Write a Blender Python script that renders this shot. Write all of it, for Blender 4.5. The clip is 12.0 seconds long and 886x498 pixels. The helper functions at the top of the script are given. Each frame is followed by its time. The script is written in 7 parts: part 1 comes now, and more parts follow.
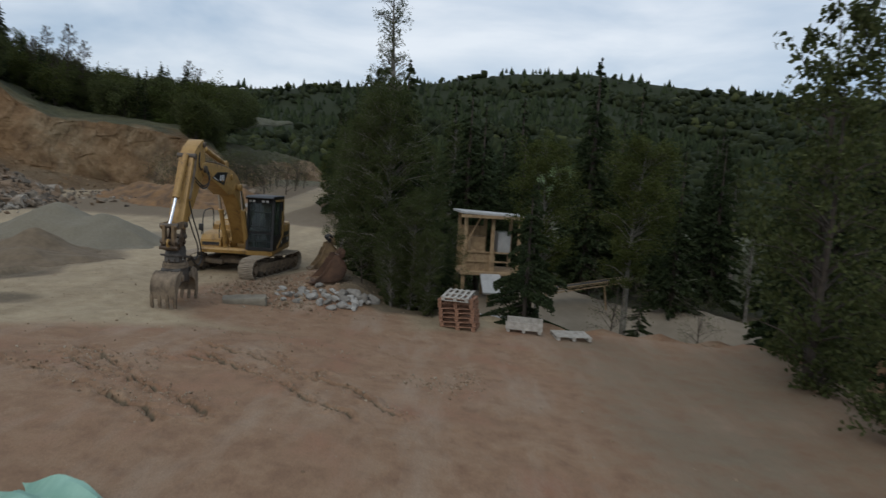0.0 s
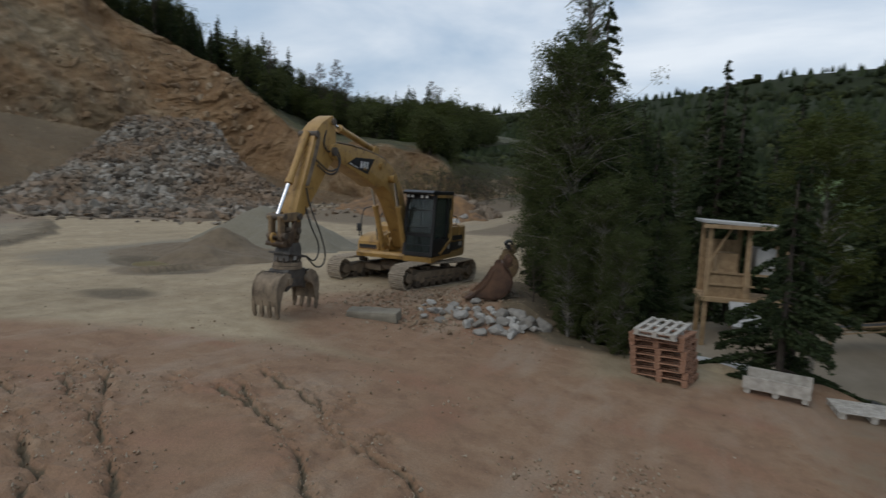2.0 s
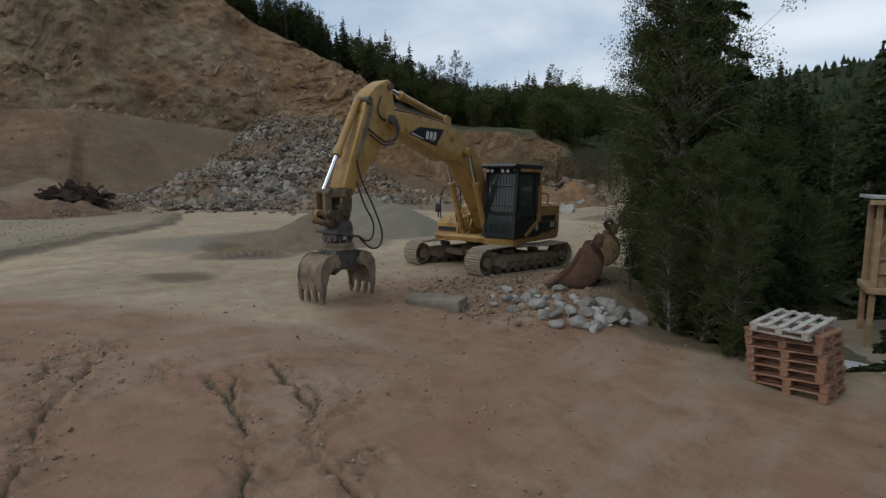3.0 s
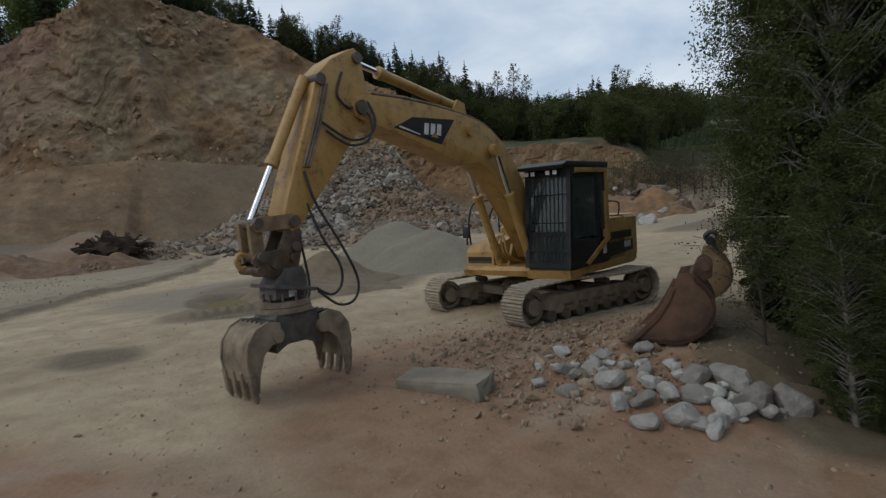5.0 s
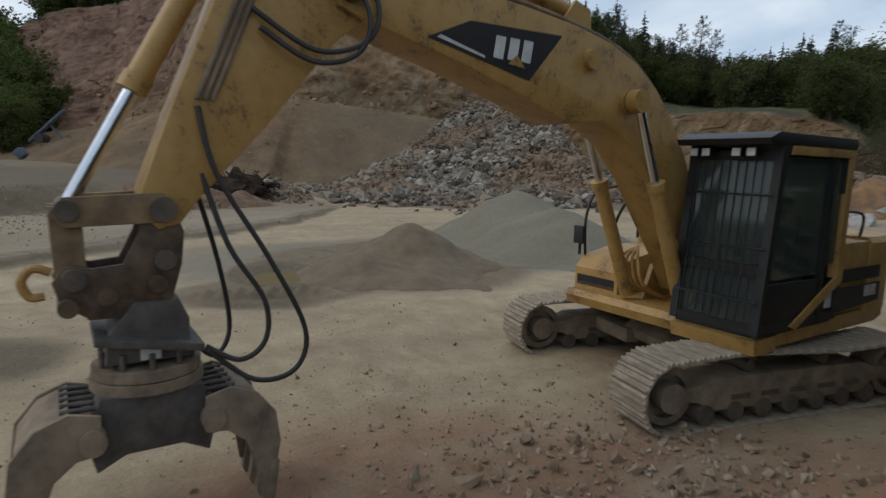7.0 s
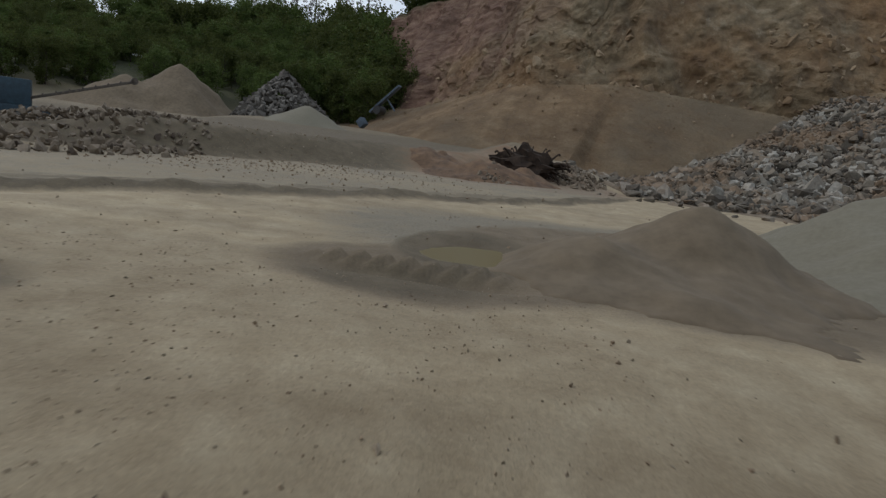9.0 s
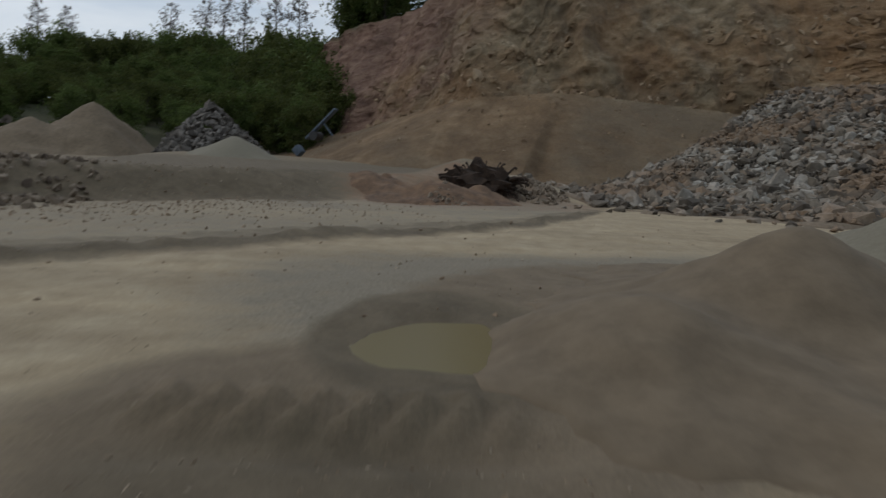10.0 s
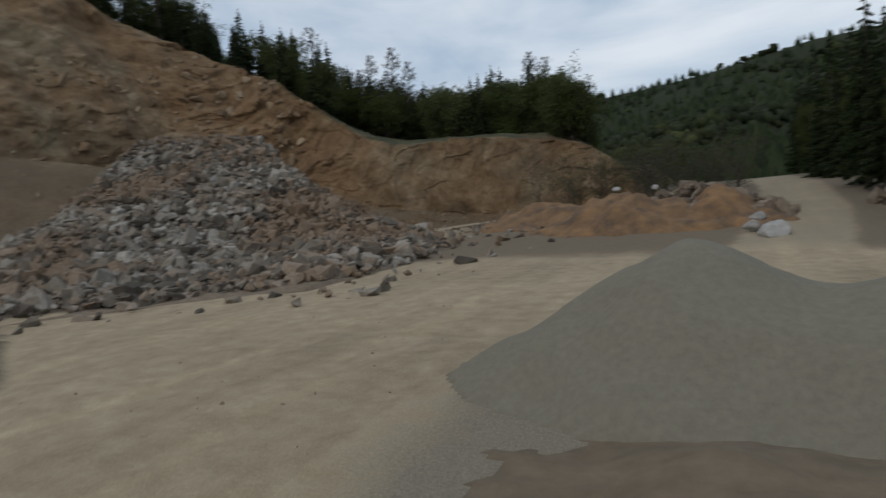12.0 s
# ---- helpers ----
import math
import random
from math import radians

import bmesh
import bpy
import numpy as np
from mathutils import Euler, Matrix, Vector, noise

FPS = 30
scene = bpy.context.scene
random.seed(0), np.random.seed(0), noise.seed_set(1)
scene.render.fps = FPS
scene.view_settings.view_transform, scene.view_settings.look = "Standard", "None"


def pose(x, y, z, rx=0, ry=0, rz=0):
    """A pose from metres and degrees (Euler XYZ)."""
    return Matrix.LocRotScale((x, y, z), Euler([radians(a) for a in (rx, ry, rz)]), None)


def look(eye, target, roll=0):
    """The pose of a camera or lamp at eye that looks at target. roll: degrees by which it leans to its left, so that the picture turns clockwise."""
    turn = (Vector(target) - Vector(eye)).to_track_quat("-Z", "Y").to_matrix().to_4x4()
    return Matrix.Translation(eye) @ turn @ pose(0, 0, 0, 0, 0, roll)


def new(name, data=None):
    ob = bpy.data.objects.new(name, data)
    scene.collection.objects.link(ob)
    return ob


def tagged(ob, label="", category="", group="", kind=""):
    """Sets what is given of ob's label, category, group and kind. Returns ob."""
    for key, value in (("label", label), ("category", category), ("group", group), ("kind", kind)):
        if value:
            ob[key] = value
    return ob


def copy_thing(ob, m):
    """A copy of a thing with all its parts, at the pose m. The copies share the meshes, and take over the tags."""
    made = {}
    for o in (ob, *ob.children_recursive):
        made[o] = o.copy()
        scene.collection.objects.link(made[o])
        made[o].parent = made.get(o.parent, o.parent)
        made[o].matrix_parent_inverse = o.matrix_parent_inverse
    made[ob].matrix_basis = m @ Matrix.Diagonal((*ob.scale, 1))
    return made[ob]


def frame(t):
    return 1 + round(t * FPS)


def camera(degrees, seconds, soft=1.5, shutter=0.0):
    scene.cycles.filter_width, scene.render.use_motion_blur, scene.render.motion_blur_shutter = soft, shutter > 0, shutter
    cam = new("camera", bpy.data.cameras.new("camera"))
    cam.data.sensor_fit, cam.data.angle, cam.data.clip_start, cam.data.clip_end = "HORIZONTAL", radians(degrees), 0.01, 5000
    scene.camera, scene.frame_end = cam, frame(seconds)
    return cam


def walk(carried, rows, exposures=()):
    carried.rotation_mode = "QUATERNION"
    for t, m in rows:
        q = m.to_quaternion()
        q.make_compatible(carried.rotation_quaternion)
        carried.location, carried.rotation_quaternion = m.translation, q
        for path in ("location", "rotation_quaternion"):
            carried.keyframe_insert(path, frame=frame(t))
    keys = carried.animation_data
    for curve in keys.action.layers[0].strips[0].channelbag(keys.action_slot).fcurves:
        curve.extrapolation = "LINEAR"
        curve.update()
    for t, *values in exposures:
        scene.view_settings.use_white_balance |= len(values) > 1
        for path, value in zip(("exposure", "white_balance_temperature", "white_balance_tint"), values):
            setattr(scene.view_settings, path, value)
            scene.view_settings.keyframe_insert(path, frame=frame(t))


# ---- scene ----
# ---- camera ----
cam = camera(74.0, 12.0, soft=1.35, shutter=0.35)
PATH = [
    (0, (-0.062, 1.153, 3.927), (-0.116, 3.141, 3.71), 3.6),
    (0.5, (0.319, 2.827, 3.805), (0.049, 4.801, 3.626), 3.1),
    (1, (0.603, 4.186, 3.656), (0.18, 6.135, 3.501), 2.9),
    (1.5, (0.868, 5.548, 3.401), (0.264, 7.447, 3.223), 3.6),
    (2, (1.106, 6.895, 3.064), (0.243, 8.689, 2.869), 2.8),
    (2.5, (1.49, 8.215, 2.825), (0.315, 9.819, 2.61), 3.2),
    (3, (1.397, 9.339, 2.581), (0.163, 10.895, 2.349), 0.9),
    (3.5, (1.189, 10.429, 2.439), (-0.211, 11.844, 2.244), 0.9),
    (3.7, (1.14, 10.785, 2.545), (-0.288, 12.167, 2.318), 0.6),
    (5.3, (-1.328, 14.428, 2.352), (-2.757, 15.82, 2.213), -4.3),
    (5.5, (-1.588, 14.803, 2.453), (-3.021, 16.189, 2.289), -3.6),
    (6, (-2.193, 15.792, 2.591), (-3.714, 17.075, 2.392), -1.1),
    (6.5, (-2.918, 16.736, 2.649), (-4.555, 17.863, 2.424), 0.9),
    (6.7, (-3.223, 17.078, 2.67), (-4.899, 18.141, 2.424), 1.5),
    (8.3, (-6.45, 20.15, 2.02), (-8.381, 20.565, 1.707), 2.6),
    (8.5, (-6.95, 20.25, 1.92), (-8.908, 20.511, 1.604), 4.6),
    (9, (-8.3, 20.45, 1.62), (-10.269, 20.456, 1.271), 7.2),
    (9.5, (-10.121, 20.537, 1.47), (-12.095, 20.626, 1.159), 4.4),
    (10, (-11.95, 20.5, 1.55), (-13.926, 20.657, 1.284), 2.8),
    (10.5, (-14.1, 20.7, 1.78), (-15.989, 21.33, 1.59), 1.5),
    (11, (-16.25, 21.1, 2.02), (-17.968, 22.114, 1.874), -0.7),
    (11.5, (-18.141, 21.265, 2.273), (-19.477, 22.747, 2.129), -3.2),
    (12, (-19.549, 20.961, 2.586), (-20.456, 22.738, 2.445), -4.4),
]
walk(cam, [(t, look(eye, target, roll)) for t, eye, target, roll in PATH],
     exposures=[(0, 0.0), (5.5, 0.0), (6.5, 0.12), (8.5, 0.12), (9, -0.02), (9.5, -0.35), (10, -0.22), (10.5, -0.05), (11, 0.0), (12, -0.12)])

# ---- world and light ----
SUN_EL, SUN_AZ = 42.0, 200.0
world = bpy.data.worlds.new("overcast_sky")
scene.world = world
world.use_nodes = True
wn, wl = world.node_tree.nodes, world.node_tree.links
wn.clear()
w_out = wn.new("ShaderNodeOutputWorld")
w_bg = wn.new("ShaderNodeBackground")
w_sky = wn.new("ShaderNodeTexSky")
w_sky.sky_type = "NISHITA"
w_sky.sun_disc = False
w_sky.sun_elevation, w_sky.sun_rotation = radians(SUN_EL), radians(SUN_AZ)
w_sky.air_density, w_sky.dust_density = 1.2, 2.0
w_tc = wn.new("ShaderNodeTexCoord")
w_map = wn.new("ShaderNodeMapping")
w_map.inputs["Scale"].default_value = (1.0, 1.0, 3.2)
w_n = wn.new("ShaderNodeTexNoise")
w_n.inputs["Scale"].default_value = 2.3
w_n.inputs["Detail"].default_value = 6
w_n.inputs["Roughness"].default_value = 0.52
w_n.inputs["Distortion"].default_value = 0.4
w_ramp = wn.new("ShaderNodeValToRGB")
w_ramp.color_ramp.elements[0].position, w_ramp.color_ramp.elements[0].color = 0.36, (3.4, 4.35, 5.55, 1)
w_ramp.color_ramp.elements[1].position, w_ramp.color_ramp.elements[1].color = 0.66, (6.7, 7.15, 7.7, 1)
w_mix = wn.new("ShaderNodeMixRGB")
w_mix.inputs["Fac"].default_value = 0.86
wl.new(w_tc.outputs["Generated"], w_map.inputs["Vector"])
wl.new(w_map.outputs["Vector"], w_n.inputs["Vector"])
wl.new(w_n.outputs["Fac"], w_ramp.inputs["Fac"])
wl.new(w_sky.outputs["Color"], w_mix.inputs["Color1"])
wl.new(w_ramp.outputs["Color"], w_mix.inputs["Color2"])
wl.new(w_mix.outputs["Color"], w_bg.inputs["Color"])
w_bg.inputs["Strength"].default_value = 0.125
wl.new(w_bg.outputs["Background"], w_out.inputs["Surface"])
sun_data = bpy.data.lights.new("sun", "SUN")
sun_data.energy, sun_data.angle, sun_data.color = 0.6, radians(25), (1.0, 0.93, 0.84)
sun = new("sun", sun_data)
sun.matrix_world = look((30 * math.sin(radians(SUN_AZ)), 30 * math.cos(radians(SUN_AZ)), 30), (0, 0, 0))
scene.view_settings.exposure = 0.0

# ---- helpers of the scene ----
RNG = np.random.RandomState(7)


def vnoise(x, y, seed=0):
    """Smooth value noise on arrays, about -1 to 1."""
    xi, yi = np.floor(x).astype(np.int64), np.floor(y).astype(np.int64)
    fx, fy = x - xi, y - yi
    fx, fy = fx * fx * (3 - 2 * fx), fy * fy * (3 - 2 * fy)

    def h(a, b):
        n = (a * 374761393 + b * 668265263 + seed * 974711) & 0x7FFFFFFF
        n = ((n ^ (n >> 13)) * 1274126177) & 0x7FFFFFFF
        return ((n ^ (n >> 16)) & 0xFFFF) / 32767.5 - 1

    return (h(xi, yi) * (1 - fx) + h(xi + 1, yi) * fx) * (1 - fy) + (h(xi, yi + 1) * (1 - fx) + h(xi + 1, yi + 1) * fx) * fy


def vcell(x, y, seed=0):
    """One value for each cell of a grid, -1 to 1."""
    xi, yi = np.floor(x).astype(np.int64), np.floor(y).astype(np.int64)
    n = (xi * 374761393 + yi * 668265263 + seed * 974711) & 0x7FFFFFFF
    n = ((n ^ (n >> 13)) * 1274126177) & 0x7FFFFFFF
    return ((n ^ (n >> 16)) & 0xFFFF) / 32767.5 - 1


def fbm(x, y, scale, octaves=4, seed=0, gain=0.5):
    total, amp, s = 0.0, 1.0, 1.0 / scale
    for k in range(octaves):
        total = total + amp * vnoise(x * s + 17.3 * k, y * s - 9.1 * k, seed + k)
        amp, s = amp * gain, s * 2.03
    return total


def smooth(a, b, v):
    t = np.clip((v - a) / (b - a), 0, 1)
    return t * t * (3 - 2 * t)


def mesh_object(name, verts, faces, material, parent=None, label="", flat=False):
    me = bpy.data.meshes.new(name)
    me.from_pydata([tuple(v) for v in verts], [], [tuple(f) for f in faces])
    me.update()
    if not flat:
        me.polygons.foreach_set("use_smooth", [True] * len(me.polygons))
    if material:
        me.materials.append(material)
    ob = new(name, me)
    if parent:
        ob.parent = parent
    if label:
        ob["label"] = label
    return ob


def part(name, bm, material, parent=None, label="", sharp=35):
    me = bpy.data.meshes.new(name)
    bm.to_mesh(me)
    bm.free()
    me.materials.append(material)
    if sharp:
        me.polygons.foreach_set("use_smooth", [True] * len(me.polygons))
        me.set_sharp_from_angle(angle=radians(sharp))
    ob = new(name, me)
    if parent:
        ob.parent = parent
    if label:
        ob["label"] = label
    return ob


def empty(name, m, label, category, group="", kind=""):
    ob = new(name)
    ob.matrix_world = m
    return tagged(ob, label, category, group, kind)


def add_box(bm, lo, hi, bevel=0.0, rot=None):
    lo, hi = Vector(lo), Vector(hi)
    made = bmesh.ops.create_cube(bm, size=1.0)["verts"]
    c, s = (lo + hi) / 2, hi - lo
    for v in made:
        v.co = Vector((v.co.x * s.x, v.co.y * s.y, v.co.z * s.z))
        if rot:
            v.co = rot @ v.co
        v.co += c
    if bevel:
        edges = {e for v in made for e in v.link_edges}
        bmesh.ops.bevel(bm, geom=list(edges), offset=bevel, segments=2, affect="EDGES", profile=0.6)
    return bm


def box(lo, hi, bevel=0.0, rot=None):
    return add_box(bmesh.new(), lo, hi, bevel, rot)


def add_rod(bm, a, b, r, r2=None, seg=14):
    a, b = Vector(a), Vector(b)
    d = b - a
    m = Matrix.Translation((a + b) / 2) @ d.to_track_quat("Z", "Y").to_matrix().to_4x4()
    bmesh.ops.create_cone(bm, cap_ends=True, segments=seg, radius1=r, radius2=r if r2 is None else r2, depth=d.length, matrix=m)
    return bm


def rod(a, b, r, r2=None, seg=14):
    return add_rod(bmesh.new(), a, b, r, r2, seg)


def add_prism(bm, outline, x0, x1, bevel=0.0):
    """A closed outline of (front, up) pairs carried from x0 to x1; front is -y."""
    a = [bm.verts.new((x0, -f, u)) for f, u in outline]
    b = [bm.verts.new((x1, -f, u)) for f, u in outline]
    n = len(a)
    faces = [bm.faces.new(a), bm.faces.new(b[::-1])]
    for i in range(n):
        faces.append(bm.faces.new((a[i], b[i], b[(i + 1) % n], a[(i + 1) % n])))
    bmesh.ops.recalc_face_normals(bm, faces=faces)
    if bevel:
        rim = [e for e in faces[0].edges] + [e for e in faces[1].edges]
        bmesh.ops.bevel(bm, geom=rim, offset=bevel, segments=2, affect="EDGES", profile=0.6)
    return bm


def prism(outline, x0, x1, bevel=0.0):
    return add_prism(bmesh.new(), outline, x0, x1, bevel)


def add_tube(bm, points, r, seg=8):
    """A hose through the points, smoothed."""
    pts = [Vector(p) for p in points]
    fine = []
    for i in range(len(pts) - 1):
        p0, p1, p2, p3 = pts[max(i - 1, 0)], pts[i], pts[i + 1], pts[min(i + 2, len(pts) - 1)]
        for k in range(6):
            t = k / 6
            fine.append(0.5 * (2 * p1 + (p2 - p0) * t + (2 * p0 - 5 * p1 + 4 * p2 - p3) * t * t + (3 * p1 - p0 - 3 * p2 + p3) * t ** 3))
    fine.append(pts[-1])
    rings = []
    up = Vector((0.31, 0.2, 0.93))
    for i, p in enumerate(fine):
        d = (fine[min(i + 1, len(fine) - 1)] - fine[max(i - 1, 0)]).normalized()
        a = d.cross(up)
        if a.length < 0.05:
            a = d.cross(Vector((1, 0, 0)))
        a.normalize()
        b = d.cross(a)
        rings.append([bm.verts.new(p + r * (math.cos(q) * a + math.sin(q) * b)) for q in [2 * math.pi * k / seg for k in range(seg)]])
    for q, s in zip(rings, rings[1:]):
        for k in range(seg):
            bm.faces.new((q[k], q[(k + 1) % seg], s[(k + 1) % seg], s[k]))
    return bm


def tube(points, r, seg=8):
    return add_tube(bmesh.new(), points, r, seg)


# ---- materials ----
def material(name, build, rough=0.8, metal=0.0):
    mat = bpy.data.materials.new(name)
    mat.use_nodes = True
    nt = mat.node_tree
    bsdf = nt.nodes["Principled BSDF"]
    bsdf.inputs["Roughness"].default_value = rough
    bsdf.inputs["Metallic"].default_value = metal
    build(nt, bsdf)
    return mat


def n_noise(nt, scale, detail=5, rough=0.6, where="Object"):
    n = nt.nodes.new("ShaderNodeTexNoise")
    n.inputs["Scale"].default_value = scale
    n.inputs["Detail"].default_value = detail
    n.inputs["Roughness"].default_value = rough
    if where == "World":
        g = nt.nodes.new("ShaderNodeNewGeometry")
        nt.links.new(g.outputs["Position"], n.inputs["Vector"])
    else:
        c = nt.nodes.new("ShaderNodeTexCoord")
        nt.links.new(c.outputs["Object"], n.inputs["Vector"])
    return n.outputs["Fac"]


def n_ramp(nt, fac, stops):
    r = nt.nodes.new("ShaderNodeValToRGB")
    el = r.color_ramp.elements
    while len(el) < len(stops):
        el.new(0.5)
    for e, (p, c) in zip(el, stops):
        e.position, e.color = p, (*c, 1)
    nt.links.new(fac, r.inputs["Fac"])
    return r.outputs["Color"]


def n_mix(nt, fac, a, b, mode="MIX"):
    m = nt.nodes.new("ShaderNodeMixRGB")
    m.blend_type = mode
    for socket, value in (("Fac", fac), ("Color1", a), ("Color2", b)):
        if isinstance(value, (int, float)):
            m.inputs[socket].default_value = value
        elif isinstance(value, tuple):
            m.inputs[socket].default_value = (*value, 1)
        else:
            nt.links.new(value, m.inputs[socket])
    return m.outputs["Color"]


def n_attr(nt, name):
    a = nt.nodes.new("ShaderNodeAttribute")
    a.attribute_name = name
    return a.outputs["Fac"]


def n_bump(nt, bsdf, fac, strength, distance):
    b = nt.nodes.new("ShaderNodeBump")
    b.inputs["Strength"].default_value = strength
    b.inputs["Distance"].default_value = distance
    nt.links.new(fac, b.inputs["Height"])
    nt.links.new(b.outputs["Normal"], bsdf.inputs["Normal"])


def n_math(nt, op, a, b=0.0):
    m = nt.nodes.new("ShaderNodeMath")
    m.operation = op
    for k, v in ((0, a), (1, b)):
        if isinstance(v, (int, float)):
            m.inputs[k].default_value = v
        else:
            nt.links.new(v, m.inputs[k])
    return m.outputs[0]


def simple(name, colour, dark, scale=6.0, rough=0.8, metal=0.0, bump=0.2, lo=0.35, hi=0.7):
    def build(nt, bsdf):
        f = n_noise(nt, scale, 6, 0.65)
        nt.links.new(n_ramp(nt, f, [(lo, dark), (hi, colour)]), bsdf.inputs["Base Color"])
        n_bump(nt, bsdf, n_noise(nt, scale * 9, 4), bump, 0.01)

    return material(name, build, rough, metal)


def ground_build(nt, bsdf):
    big, mid, fine = n_noise(nt, 0.25, 6, 0.6, "World"), n_noise(nt, 2.2, 7, 0.65, "World"), n_noise(nt, 26, 6, 0.75, "World")
    grit = n_noise(nt, 70, 3, 0.8, "World")
    beige = n_ramp(nt, mid, [(0.3, (0.236, 0.180, 0.111)), (0.52, (0.295, 0.233, 0.150)), (0.72, (0.348, 0.284, 0.190))])
    red = n_ramp(nt, mid, [(0.3, (0.172, 0.098, 0.057)), (0.5, (0.222, 0.134, 0.078)), (0.7, (0.268, 0.180, 0.112))])
    # dark tone for wet ground, and for shade painted in furrows and under trees
    wet_and_shade = n_ramp(nt, mid, [(0.3, (0.082, 0.062, 0.037)), (0.7, (0.14, 0.108, 0.068))])
    grav = n_ramp(nt, fine, [(0.3, (0.16, 0.133, 0.094)), (0.7, (0.222, 0.188, 0.136))])
    sand = n_ramp(nt, mid, [(0.3, (0.122, 0.091, 0.056)), (0.7, (0.180, 0.136, 0.088))])
    grass = n_ramp(nt, mid, [(0.3, (0.025, 0.030, 0.012)), (0.7, (0.075, 0.075, 0.032))])

    def streak(turn, sx, sy, scale):
        geo = nt.nodes.new("ShaderNodeNewGeometry")
        mp = nt.nodes.new("ShaderNodeMapping")
        mp.inputs["Rotation"].default_value = (0, 0, radians(turn))
        mp.inputs["Scale"].default_value = (sx, sy, 1.0)
        st = nt.nodes.new("ShaderNodeTexNoise")
        st.inputs["Scale"].default_value, st.inputs["Detail"].default_value, st.inputs["Roughness"].default_value = scale, 7, 0.62
        nt.links.new(geo.outputs["Position"], mp.inputs["Vector"])
        nt.links.new(mp.outputs["Vector"], st.inputs["Vector"])
        return st.outputs["Fac"]

    road = streak(-62, 1.1, 0.09, 0.8)
    beige = n_mix(nt, 0.45, beige, n_ramp(nt, road, [(0.32, (0.36, 0.345, 0.33)), (0.5, (0.5, 0.5, 0.5)), (0.68, (0.68, 0.68, 0.67))]), "OVERLAY")
    beige = n_mix(nt, 0.5, beige, n_ramp(nt, n_noise(nt, 0.14, 5, 0.55, "World"), [(0.35, (0.42, 0.41, 0.39)), (0.65, (0.62, 0.62, 0.61))]), "OVERLAY")
    # rust-red stains and pale washed dust on the slope
    stain = n_ramp(nt, n_noise(nt, 0.55, 7, 0.7, "World"), [(0.52, (0, 0, 0)), (0.68, (1, 1, 1))])
    red = n_mix(nt, n_math(nt, "MULTIPLY", stain, 0.75), red, (0.215, 0.100, 0.058))
    dust = n_ramp(nt, streak(-38, 1.0, 0.28, 0.9), [(0.5, (0, 0, 0)), (0.66, (1, 1, 1))])
    red = n_mix(nt, n_math(nt, "MULTIPLY", dust, 0.6), red, (0.285, 0.215, 0.152))
    soft = n_math(nt, "MULTIPLY", n_math(nt, "SUBTRACT", big, 0.5), 0.9)
    crumb = n_math(nt, "ADD", n_math(nt, "MULTIPLY", n_math(nt, "SUBTRACT", mid, 0.5), 0.9), n_math(nt, "MULTIPLY", soft, 0.7))
    c = n_mix(nt, n_ramp(nt, n_math(nt, "ADD", n_attr(nt, "red"), n_math(nt, "ADD", soft, n_math(nt, "MULTIPLY", crumb, 0.4))), [(0.25, (0, 0, 0)), (0.75, (1, 1, 1))]), beige, red)
    c = n_mix(nt, n_ramp(nt, n_math(nt, "ADD", n_attr(nt, "gravel"), crumb), [(0.25, (0, 0, 0)), (0.8, (1, 1, 1))]), c, grav)
    c = n_mix(nt, n_ramp(nt, n_math(nt, "ADD", n_attr(nt, "sand"), crumb), [(0.3, (0, 0, 0)), (0.7, (1, 1, 1))]), c, sand)
    c = n_mix(nt, n_ramp(nt, n_math(nt, "ADD", n_attr(nt, "wet_and_shade"), n_math(nt, "MULTIPLY", n_math(nt, "SUBTRACT", mid, 0.5), 0.8)), [(0.35, (0, 0, 0)), (0.7, (1, 1, 1))]), c, wet_and_shade)
    c = n_mix(nt, n_attr(nt, "grass"), c, grass)
    c = n_mix(nt, 0.42, c, n_ramp(nt, fine, [(0.25, (0.3, 0.3, 0.3)), (0.75, (0.85, 0.85, 0.85))]), "OVERLAY")
    c = n_mix(nt, 0.3, c, n_ramp(nt, grit, [(0.3, (0.3, 0.3, 0.3)), (0.7, (0.72, 0.72, 0.72))]), "OVERLAY")
    nt.links.new(c, bsdf.inputs["Base Color"])
    n_bump(nt, bsdf, n_math(nt, "ADD", n_math(nt, "MULTIPLY", fine, 0.5), mid), 0.62, 0.06)


